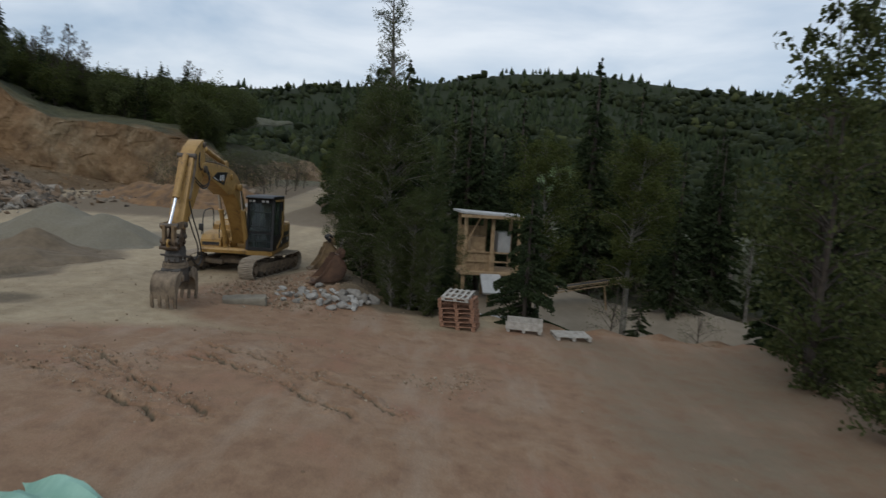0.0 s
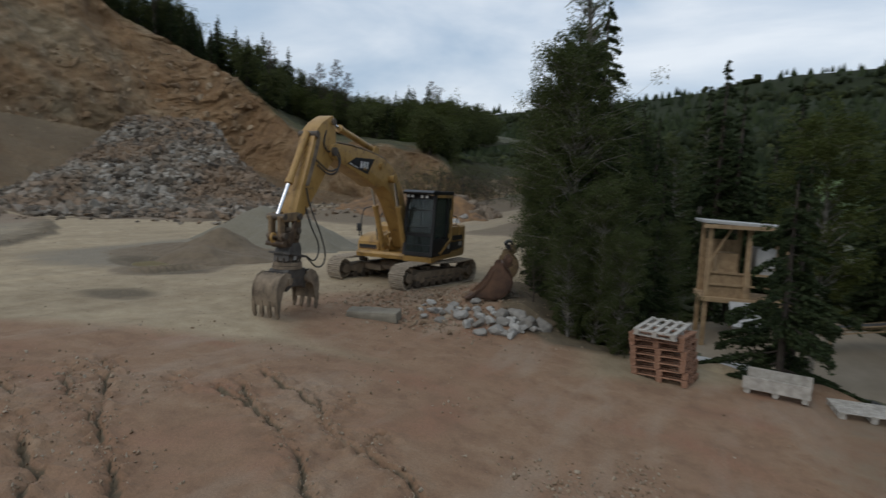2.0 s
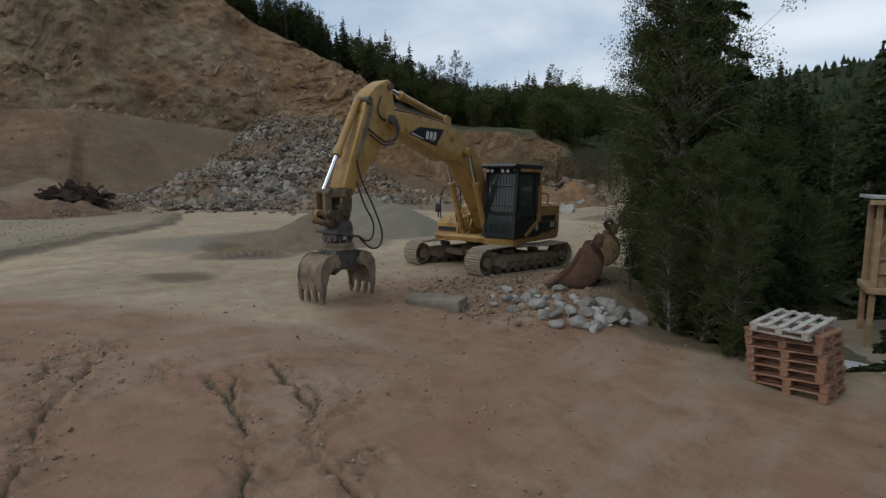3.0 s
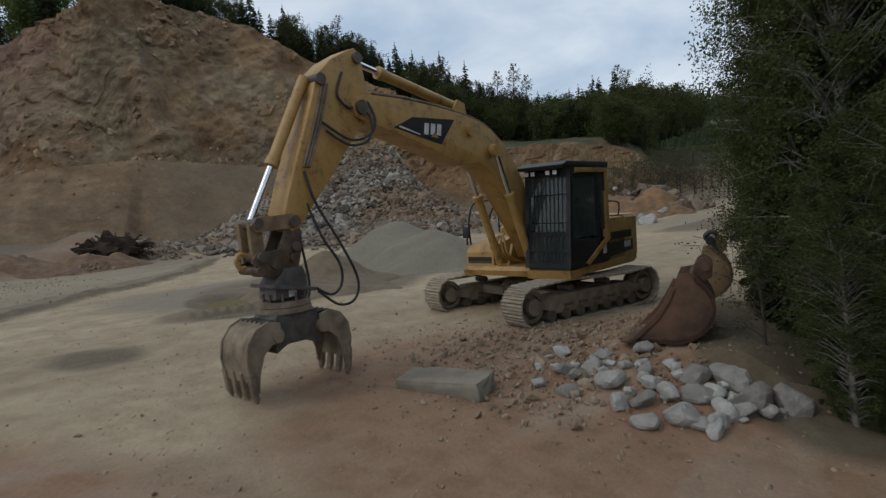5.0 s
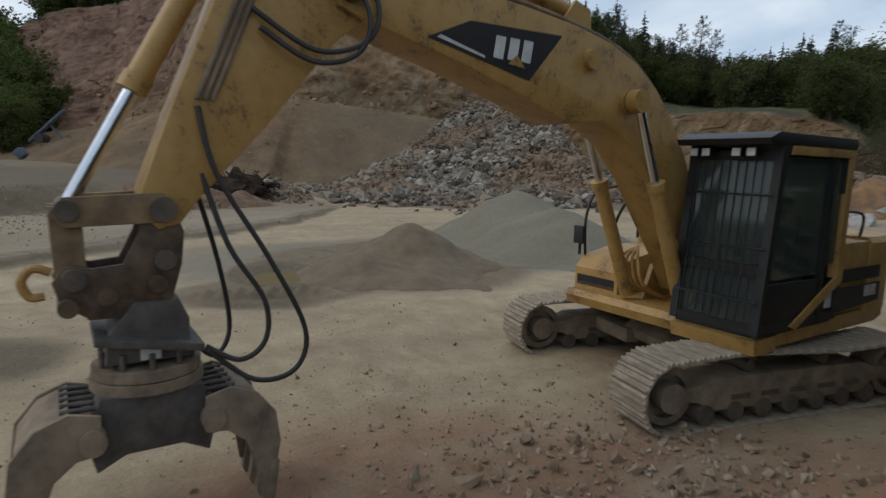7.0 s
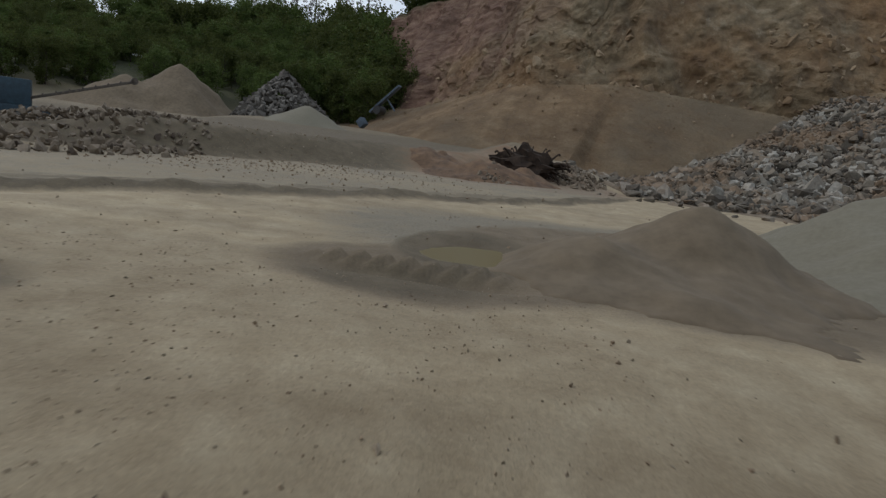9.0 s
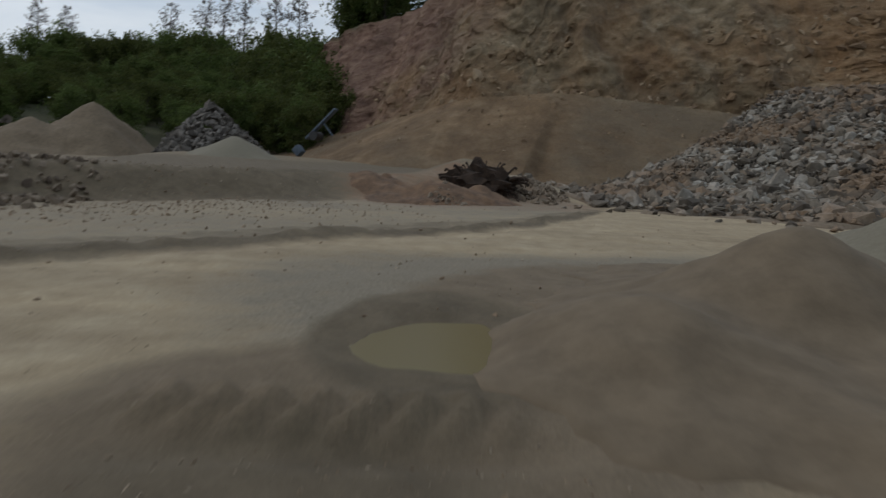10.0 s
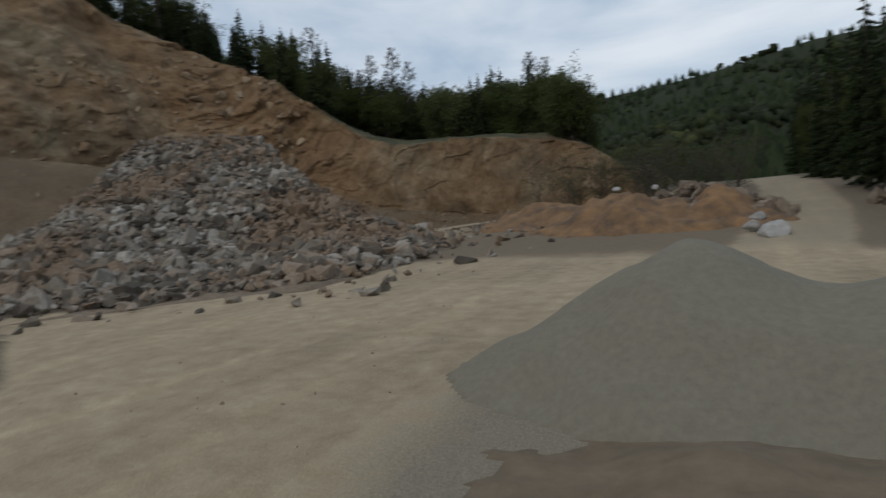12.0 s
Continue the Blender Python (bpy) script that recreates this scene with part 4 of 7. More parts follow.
def cone_trunk(path, radii, seg=7):
    V, F = [], []
    for i, (p, r) in enumerate(zip(path, radii)):
        for k in range(seg):
            t = 2 * math.pi * k / seg
            V.append((p[0] + r * math.cos(t), p[1] + r * math.sin(t), p[2]))
    for i in range(len(path) - 1):
        for k in range(seg):
            F.append((i * seg + k, i * seg + (k + 1) % seg, (i + 1) * seg + (k + 1) % seg, (i + 1) * seg + k))
    return V, F


def limb_mesh(limbs, seg=5):
    V, F, base = [], [], 0
    for a, b, r0, r1 in limbs:
        a, b = np.asarray(a, float), np.asarray(b, float)
        d = b - a
        d = d / (np.linalg.norm(d) + 1e-9)
        u = np.cross(d, (0.3, 0.5, 0.81))
        u /= np.linalg.norm(u) + 1e-9
        v = np.cross(d, u)
        for p, r in ((a, r0), (b, r1)):
            for k in range(seg):
                t = 2 * math.pi * k / seg
                V.append(p + r * (math.cos(t) * u + math.sin(t) * v))
        for k in range(seg):
            F.append((base + k, base + (k + 1) % seg, base + seg + (k + 1) % seg, base + seg + k))
        base += 2 * seg
    return np.array(V), np.array(F)


def spruce(name, h, r, seed, cards, low=0.06, mat=None, droop=0.32, card=0.2, label=""):
    rng = np.random.RandomState(seed)
    n = max(40, int(h * 13))
    zb = low * h + (1 - low) * h * np.sort(rng.rand(n)) ** 0.92
    rad = r * (1 - zb / h) ** 0.78 * rng.uniform(0.62, 1.12, n) + 0.05
    az = rng.uniform(0, 6.283, n)
    limbs = [((0, 0, 0), (0, 0, 0.5 * h), 0.017 * h, 0.011 * h), ((0, 0, 0.5 * h), (0, 0, 0.99 * h), 0.011 * h, 0.002 * h)]
    for i in range(n):
        tip = (math.cos(az[i]) * rad[i], math.sin(az[i]) * rad[i], zb[i] - droop * rad[i])
        limbs.append(((0, 0, zb[i]), tip, 0.004 * h * (1 - zb[i] / h) + 0.006, 0.003))
    w = rad / rad.sum()
    i = rng.choice(n, cards, p=w)
    t = rng.uniform(0.12, 1.0, cards) ** 0.8
    side = rng.normal(0, 0.13, cards) * rad[i] * (1.15 - t)
    c = np.stack([np.cos(az[i]) * rad[i] * t - np.sin(az[i]) * side, np.sin(az[i]) * rad[i] * t + np.cos(az[i]) * side,
                  zb[i] - droop * rad[i] * t ** 1.3 - np.abs(rng.normal(0, 0.05, cards)) * (0.3 + rad[i])], 1)
    out = np.stack([np.cos(az[i]), np.sin(az[i]), np.full(cards, -0.25)], 1) + rng.normal(0, 0.45, (cards, 3))
    V, F = leaf_cards(c, out, card * rng.uniform(0.6, 1.4, cards) * (0.6 + 0.4 * rad[i] / r), card * 0.42, rng)
    tree = new(name)
    LV, LF = limb_mesh(limbs)
    for nm, me in (("trunk", tri_mesh("trunk", LV, LF, BARK, False)), ("crown", tri_mesh("crown", V, F, mat or NEEDLE))):
        ob = new(nm, me)
        ob.parent = tree
    return tree


def broadleaf(name, h, r, seed, cards, mat, bark=None, low=0.25, card=0.12, slim=1.0, clumps=60, fill=1.0, spread=0.28):
    """A trunk with limbs that fork, and leaves in loose clumps at the limb ends."""
    rng = np.random.RandomState(seed)
    limbs, tips = [], []
    lean = rng.normal(0, 0.03, 2)
    p, top = np.zeros(3), h * 0.96
    trunk = [np.array([lean[0] * z + 0.03 * h * math.sin(z / h * 3 + seed) * (z / h), lean[1] * z, z]) for z in np.linspace(0, top, 9)]
    for k in range(8):
        limbs.append((trunk[k], trunk[k + 1], 0.017 * h * (1 - k / 8.6), 0.017 * h * (1 - (k + 1) / 8.6)))
    for k in range(clumps):
        t = low + (1 - low) * rng.rand() ** 0.85
        f = t * 8
        a = trunk[min(int(f), 7)] + (f - int(f)) * (trunk[min(int(f) + 1, 8)] - trunk[min(int(f), 7)])
        env = r * (0.35 + 1.3 * (t - low) / (1 - low)) * (1.08 - t) ** 0.65 * 1.5 * slim
        ang = rng.uniform(0, 6.283)
        reach = env * rng.uniform(0.45, 1.1)
        b = a + np.array([math.cos(ang) * reach, math.sin(ang) * reach, reach * rng.uniform(0.25, 0.9)])
        m = (a + b) / 2 + np.array([0, 0, 0.12 * reach])
        limbs += [(a, m, 0.0055 * h * (1.1 - t), 0.003 * h * (1.1 - t)), (m, b, 0.003 * h * (1.1 - t), 0.004)]
        for q in range(3):
            e = m + (b - m) * rng.uniform(0.1, 0.9) + rng.normal(0, 0.22, 3) * reach
            limbs.append((m + (b - m) * rng.uniform(0.0, 0.6), e, 0.006, 0.003))
            tips.append((e, reach * 0.34 + 0.1))
        tips.append((b, reach * 0.4 + 0.12))
    c = np.array([t[0] for t in tips])
    s = np.array([t[1] for t in tips])
    i = rng.randint(0, len(c), int(cards * fill))
    cc = c[i] + np.clip(rng.normal(0, spread, (len(i), 3)), -1.7 * spread, 1.7 * spread) * s[i][:, None]
    V, F = leaf_cards(cc, rng.normal(size=(len(i), 3)) - np.array([0, 0, 0.3]), card * rng.uniform(0.6, 1.4, len(i)), card * 0.65, rng)
    tree = new(name)
    LV, LF = limb_mesh(limbs)
    for nm, me in (("trunk", tri_mesh("trunk", LV, LF, bark or BARK, False)), ("crown", tri_mesh("crown", V, F, mat))):
        ob = new(nm, me)
        ob.parent = tree
    return tree


def put_tree(tree, x, y, label, category, group="", turn=0.0, scale=1.0, sink=0.1, z=None):
    zz = float(ground_z(x, y, False)) if z is None else z
    m = pose(x, y, zz - sink, 0, 0, turn)
    if tree.get("used"):
        tree = copy_thing(tree, m)
    else:
        tree["used"] = 1
        tree.matrix_basis = m
    tree.scale = (scale, scale, scale)
    return tagged(tree, label, category, group)


# the clump between the excavator and the pallets
SP_A = spruce("spruce_tree", 9.4, 2.0, 11, 26000, 0.03, card=0.17)
put_tree(SP_A, -2.4, 24.2, "dense dark green spruce on the bank beside the road", "tree")
SP_B = spruce("spruce_tree", 7.4, 1.9, 12, 22000, 0.03, card=0.17)
put_tree(SP_B, -1.3, 25.2, "dense dark green spruce behind the stacked pallets", "tree", scale=0.62)
put_tree(SP_B, -3.8, 27.2, "dense dark green spruce behind the stacked pallets", "tree", turn=80, scale=1.1)
BI_A = broadleaf("birch_tree", 13.2, 0.85, 21, 5500, BUSHLEAF, BIRCH, 0.25, 0.07, 1.0, 150, spread=0.19)
put_tree(BI_A, -2.9, 25.2, "tall slim birch with fresh green leaves on the bank", "tree")
BI_B = broadleaf("birch_tree", 11.0, 1.1, 22, 22000, BUSHLEAF, BIRCH, 0.15, 0.07, 1.0, 140, spread=0.19)
put_tree(BI_B, -2.5, 27.0, "tall slim birch with fresh green leaves on the bank", "tree", scale=0.62)
put_tree(BI_B, -4.4, 28.5, "tall slim birch with fresh green leaves on the bank", "tree", turn=130, scale=0.9)
BUSH = broadleaf("birch_tree", 7.6, 1.5, 26, 60000, BUSHLEAF, BIRCH, 0.03, 0.055, 1.0, 210, spread=0.2)
put_tree(BUSH, -2.9, 23.6, "bushy leafy birch crowding the spruces on the bank", "tree")
put_tree(BUSH, -1.7, 24.3, "bushy leafy birch crowding the spruces on the bank", "tree", turn=140, scale=0.66)
put_tree(BUSH, -4.2, 26.0, "bushy leafy birch crowding the spruces on the bank", "tree", turn=60, scale=0.8)
put_tree(BUSH, -3.9, 24.9, "bushy leafy birch crowding the spruces on the bank", "tree", turn=20, scale=0.85)
put_tree(SP_B, -4.7, 28.2, "dense dark green spruce on the bank beside the road", "tree", turn=290, scale=0.85)
put_tree(SP_B, -1.5, 22.75, "small dark spruce at the foot of the bank", "tree", turn=120, scale=0.5)
put_tree(BUSH, -2.2, 22.9, "bushy leafy birch crowding the spruces on the bank", "tree", turn=310, scale=0.5)
put_tree(SP_B, -3.3, 25.0, "dense dark green spruce on the bank beside the road", "tree", turn=170, scale=0.9)
put_tree(SP_B, -0.7, 24.9, "dense dark green spruce behind the stacked pallets", "tree", turn=200, scale=0.6)
put_tree(BUSH, -0.6, 26.2, "bushy leafy birch crowding the spruces on the bank", "tree", turn=250, scale=0.62)
put_tree(BUSH, -1.75, 22.0, "bushy leafy birch at the foot of the bank", "tree", turn=35, scale=0.55)
put_tree(BUSH, -1.05, 21.35, "bushy leafy birch at the foot of the bank", "tree", turn=160, scale=0.4)
put_tree(BUSH, -2.35, 21.75, "bushy leafy birch at the foot of the bank", "tree", turn=260, scale=0.38)
put_tree(SP_B, -0.75, 22.3, "small dark spruce at the foot of the bank", "tree", turn=210, scale=0.42)
put_tree(SP_B, -2.55, 22.2, "small dark spruce at the foot of the bank", "tree", turn=15, scale=0.3)
put_tree(BUSH, -5.8, 30.4, "bushy leafy birch above the spoil bank", "tree", turn=75, scale=0.8)
put_tree(BI_B, -6.3, 32.0, "tall slim birch with fresh green leaves on the bank", "tree", turn=215, scale=0.65)
# the small spruce by the hut and the shrubs on the edge
SP_C = spruce("spruce_tree", 5.5, 2.0, 13, 17000, 0.04, card=0.15)
put_tree(SP_B, 2.9, 24.4, "young dark spruce with sparse boughs by the pallets", "tree", turn=30, scale=0.85, z=-1.8)
put_tree(SP_C, 2.45, 22.2, "young dark spruce with sparse boughs by the pallets", "tree", z=-1.2)
put_tree(SP_C, 6.6, 22.3, "small young spruce at the edge of the yard", "tree", turn=70, scale=0.38, z=-1.4)
BI_C = broadleaf("birch_tree", 9.0, 1.6, 23, 24000, SPRING, BIRCH, 0.2, 0.09, 1.0, 90)
put_tree(BI_C, 8.0, 29.0, "thin young birch with yellow-green spring leaves", "tree", z=-3.0, scale=1.1)
put_tree(BI_C, 4.4, 33.0, "thin young birch with yellow-green spring leaves", "tree", turn=100, z=-4.0, scale=1.2)
SHRUB = broadleaf("shrub", 2.4, 1.2, 24, 700, OLIVE, BARK, 0.05, 0.06, 1.2, 34)
put_tree(SHRUB, 5.6, 22.2, "nearly bare thin shrub on the edge of the yard", "shrub", z=-1.4)
put_tree(SHRUB, 8.6, 21.8, "nearly bare thin shrub on the edge of the yard", "shrub", turn=120, scale=0.8, z=-1.5)
put_tree(SHRUB, -3.6, 22.7, "nearly bare thin shrub on the bank by the boulders", "shrub", turn=200, scale=0.7)
# tall dark edge trees past the lower yard and by the start
SP_D = spruce("spruce_tree", 17.0, 3.0, 14, 11000, 0.06, card=0.42)
SP_E = spruce("spruce_tree", 14.0, 2.8, 15, 10000, 0.04, card=0.42)
for x, y, q in ((14.0, 26.0, 0.7), (16.5, 21.5, 0.8), (17.5, 29.0, 0.85)):
    put_tree(SP_E, x, y, "dark spruce beside the lower yard", "tree", "spruces beside the lower yard", 40 * x, q, z=-4.8)
PINE = broadleaf("larch_tree", 9.5, 1.5, 25, 5200, OLIVE, BARK, 0.1, 0.14, 1.1, 70)
put_tree(SP_D, 0.3, 50, "tall dark spruce behind the loading hut", "tree", z=-4.5)
put_tree(SP_D, 13.4, 48, "tall dark spruce behind the lower yard", "tree", turn=90, z=-4.5)
put_tree(PINE, 9.6, 17.0, "tall thin larch with loose needles at the yard edge", "tree", z=-3.0, scale=1.15)
put_tree(PINE, 11.2, 19.4, "tall thin larch with loose needles at the yard edge", "tree", turn=60, z=-4.0, scale=1.5)
put_tree(PINE, 9.4, 12.9, "tall thin larch with loose needles at the yard edge", "tree", turn=160, z=-2.2, scale=0.95)
put_tree(SP_E, 10.8, 12.2, "dark spruce below the edge of the road", "tree", turn=40, z=-3.0, scale=0.42)
put_tree(SP_E, 11.3, 15.0, "dark spruce below the edge of the road", "tree", turn=80, z=-3.5, scale=0.5)
frng = np.random.RandomState(31)
for k in range(112):
    x, y = frng.uniform(-8, 50), frng.uniform(40, 85)
    if y < 46 + 0.1 * x and x < 24 or x < -10 + 0.02 * (y - 40):
        continue
    t = (SP_D, SP_E, SP_D, BI_B, SP_E)[k % 5]
    low_ = 0.42 if 4.6 < math.degrees(math.atan2(x - 1.4, y - 4.8)) < 10.2 else 0.5 if x < -3.5 else 1.0
    put_tree(t, x, y, "tall dark spruce in the wood below the quarry" if t in (SP_D, SP_E) else "slender birch in the wood below the quarry", "tree", "wood below the quarry", frng.uniform(0, 360), low_ * frng.uniform(0.75, 1.15) * (1.25 if t in (BI_B, BI_C) else 1), z=-4.5)
for k in range(26):
    x, y = frng.uniform(14, 34), frng.uniform(14, 44)
    t = (SP_E, BI_B, SP_D)[k % 3]
    put_tree(t, x, y, "tall dark spruce in the wood below the quarry" if t in (SP_D, SP_E) else "slender birch in the wood below the quarry", "tree", "wood below the quarry", frng.uniform(0, 360), frng.uniform(0.6, 0.85), z=-4.8)
# wood along the climbing track
for k in range(70):
    y = frng.uniform(46, 110)
    x = east_line(y) - 1.2 + abs(frng.normal(0, 4)) + (2.5 if y < 52 else 0)
    t = (SP_E, BI_B, BI_C, SP_D)[k % 4]
    put_tree(t, x, y, "dark spruce beside the climbing track" if t in (SP_D, SP_E) else "leafy birch beside the climbing track", "tree", "trees beside the track", frng.uniform(0, 360), frng.uniform(0.55, 0.85))

for k in range(40):
    x, y = frng.uniform(-33, -19.5), frng.uniform(58.5, 80)
    put_tree(SHRUB, x, y, "dark thin brush on the slope beside the track", "shrub", "brush beside the track", frng.uniform(0, 360), frng.uniform(0.9, 1.7))
# ridge wood over the rock face
RS1 = spruce("spruce_tree", 11.0, 2.2, 41, 4200, 0.05, card=0.42)
RS2 = spruce("spruce_tree", 9.0, 2.4, 42, 4000, 0.03, card=0.42)
RB1 = broadleaf("maple_tree", 7.5, 3.0, 43, 6000, SPRING, BARK, 0.05, 0.27, 1.2, 80)
RB2 = broadleaf("beech_tree", 7.5, 3.0, 44, 6000, OLIVE, BARK, 0.05, 0.27, 1.2, 80)
RT = broadleaf("bare_tree", 12.0, 1.5, 45, 1500, TWIG, BARK, 0.35, 0.16, 0.9, 60)


RG = broadleaf("maple_tree", 9.0, 3.4, 46, 12000, FRESH, BARK, 0.05, 0.2, 1.2, 80)
RW1 = broadleaf("beech_tree", 9.0, 3.2, 47, 6500, FRESH, BARK, 0.04, 0.33, 1.25, 70)
RW2 = broadleaf("alder_tree", 9.0, 3.2, 48, 6500, SPRING, BARK, 0.04, 0.33, 1.25, 70)


def on_cliff(i, back):
    """A place behind the cliff's top edge: index along the foot line, metres back."""
    c, n = CLF_C[int(2 * i)], CLF_N[int(2 * i)]
    d = c[5] + back
    rise = float(np.interp(i, RISE_AT, RISE))
    return c[0] + n[0] * d, c[1] + n[1] * d, c[4] + back / 45 * rise


for k in range(330):
    i, back = (frng.uniform(200, 310) if k % 5 else frng.uniform(95, 425)), abs(frng.normal(0, 20)) + 1.0
    if 120 < i < 215:
        i, back = i, back * 0.7 + 1.5
    if 238 < i < 300:
        back += 13
    x, y, z = on_cliff(i, back)
    kind = frng.rand()
    conifer = 0.62 if i < 235 else 0.2
    if kind < conifer:
        t, lab, cat = (RS1, RS2)[k % 2], "dark spruce in the wood above the rock face", "tree"
    elif kind < conifer + 0.06:
        t, lab, cat = RT, "tall bare tree above the rock face", "tree"
    else:
        t, lab, cat = (RB1, RB2, RB2)[k % 3], "round leafy tree in the wood above the rock face", "tree"
    put_tree(t, x, y, lab, cat, "wood above the rock face", frng.uniform(0, 360), frng.uniform(0.5, 0.85) * (1.0 if i < 300 else 0.7), z=z, sink=0.5)
for k in range(44):
    x, y, z = on_cliff(frng.uniform(148, 214), frng.uniform(1.5, 15))
    put_tree((RS1, RS2, RS1, RB2)[k % 4], x, y, "dark tree on the rim of the rock face", "tree", "wood above the rock face", frng.uniform(0, 360), frng.uniform(0.45, 0.8), z=z, sink=0.5)


def ridge_tree(tree, tall, az, el, back, label):
    """A tree on the rim, found by its bearing and the rise of its tip as seen from the road."""
    ex, ey, ez = -1.8, 15.6, 2.7
    best = min(range(190, 420), key=lambda i: abs(math.degrees(math.atan2(ex - on_cliff(i, back)[0], on_cliff(i, back)[1] - ey)) - az))
    x, y, z = on_cliff(best, back)
    top = ez + math.hypot(x - ex, y - ey) * math.tan(radians(el))
    put_tree(tree, x, y, label, "tree", "wood above the rock face", az * 7, float(np.clip((top - z + 0.5) / tall, 0.5, 2.2)), z=z, sink=0.5)


for az, el in ((49.3, 15.0), (47.0, 13.6), (45.3, 14.7), (43.1, 13.7), (41.5, 11.8), (36.2, 10.3), (46.2, 12.6), (32.5, 9.0)):
    ridge_tree(RS1, 11.4, az, el, 20, "dark pointed spruce standing out on the ridge")
for az, el in ((39.9, 13.5), (38.4, 14.2), (37.3, 12.9), (26.2, 9.7), (24.9, 10.0), (40.8, 12.2)):
    ridge_tree(RT, 14.0, az, el, 20, "tall thin nearly bare tree standing out on the ridge")
for az, el in ((29.5, 9.4), (31.0, 9.0), (34.2, 9.1), (35.5, 9.6), (38.6, 10.5), (42.4, 11.6), (27.6, 8.8), (22.8, 8.6), (44.2, 12.2)):
    ridge_tree(RG if az == 29.5 else RB2, 11.5 if az == 29.5 else 9.6, az, el, 22, "round leafy tree on the ridge above the rock face")
# trees on the rim over the red end of the face
for k in range(26):
    x, y, z = on_cliff(frng.uniform(50, 112), frng.uniform(2, 16))
    put_tree((RW1, RS1, RW2, RS2)[k % 4], x, y, "dark tree on the rim of the rock face", "tree", "wood above the rock face", frng.uniform(0, 360), frng.uniform(0.9, 1.5), z=z, sink=0.5)
# wood on the far west
for k in range(230):
    a_ = frng.uniform(96, 134)
    far = frng.rand() ** 0.8
    az, d = radians(a_), 80 + 74 * far
    x, y = -10 - d * math.sin(az), 20.7 + d * math.cos(az)
    el = float(np.interp(a_, [96, 104, 112, 120, 134], [12.6, 11.6, 10.4, 9.2, 8.0])) * (0.42 + 0.58 * far) * frng.uniform(0.88, 1.0)
    tall = 1.6 + d * math.tan(radians(el)) - float(ground_z(x, y, False))
    t = (RW1, RW2)[k % 2]
    put_tree(t, x, y, "leafy green tree in the western wood", "tree", "western wood", frng.uniform(0, 360), float(np.clip(tall / 9.6, 0.6, 3.6)), sink=0.4)
for a_, el in ((119.5, 11.6), (117.6, 11.4), (107.5, 13.4), (105.9, 13.8), (104.2, 14.2), (101.5, 15.0), (99.5, 15.6), (110.2, 12.8)):
    x, y = -10 - 156 * math.sin(radians(a_)), 20.7 + 156 * math.cos(radians(a_))
    zg = float(ground_z(x, y, False))
    put_tree(RT, x, y, "tall nearly bare tree over the western wood", "tree", "western wood", a_ * 9, (1.6 + 156 * math.tan(radians(el)) - zg) / 12.0, sink=0.4)


# ---- far wooded hill ----
def hill():
    az = np.radians(np.linspace(-95, 62, 230))
    rr = np.geomspace(120, 1100, 90)
    A, R = np.meshgrid(az, rr)
    el = np.interp(np.degrees(A), [-95, -60, -40, -25, -18, -11, -4, 6, 15, 23, 40, 62], [4.9, 6.0, 8.0, 9.3, 10.2, 11.1, 11.0, 9.5, 8.4, 7.6, 6.8, 6.3])
    top = 720 * np.tan(np.radians(el))
    t = np.clip((R - 120) / 600, 0, 1)
    z = -6 + (top + 6) * (0.55 * t + 0.45 * t ** 2.2) - np.clip(R - 730, 0, 999) * 0.25
    x, y = -R * np.sin(A), R * np.cos(A)
    z = z + 9 * fbm(x, y, 160, 4, 201) * np.clip(t * 2, 0, 1) * (1 - 0.75 * smooth(0.8, 1, t))
    return x, y, z, np.degrees(A), t


hx, hy, hz_, haz, ht = hill()
hill_ob = tagged(sheet("hill", hx, hy, hz_, HILLLEAF), "distant hill covered with dark mixed forest", "hill", kind="structure")
hrng = np.random.RandomState(77)
ii, jj = hrng.randint(6, 74, 15000), hrng.randint(0, hx.shape[1], 15000)
hp = np.stack([hx[ii, jj], hy[ii, jj], hz_[ii, jj]], 1) + np.c_[hrng.normal(0, 4, (15000, 2)), np.zeros(15000)]
patch = fbm(hp[:, 0], hp[:, 1], 90, 3, 205)
meadow_az = np.degrees(np.arctan2(-hp[:, 0], hp[:, 1]))
rad = np.hypot(hp[:, 0], hp[:, 1])
rise_el = np.degrees(np.arctan2(hp[:, 2] - 3.7, np.hypot(hp[:, 0] - 1.4, hp[:, 1] - 4.8)))
clear = (meadow_az > -10.8) & (meadow_az < -4.4) & (rise_el > -1.5) & (rise_el < 2.6 - 0.25 * np.abs(meadow_az + 8))
hill_ob.data.materials.append(MEADOW)
fc = np.array([(p.center[0], p.center[1], p.center[2]) for p in hill_ob.data.polygons])
faz = np.degrees(np.arctan2(-(fc[:, 0] - 1.4), fc[:, 1] - 4.8))
fel = np.degrees(np.arctan2(fc[:, 2] - 3.7, np.hypot(fc[:, 0] - 1.4, fc[:, 1] - 4.8)))
hill_ob.data.polygons.foreach_set("material_index", ((faz > -10.5) & (faz < -4.7) & (fel > -1.5) & (fel < 2.6)).astype(np.int32))
patch = np.where(clear, -0.2, patch)


CLUMP = [hull_rock(90 + s, 1.1, 16) for s in range(6)]


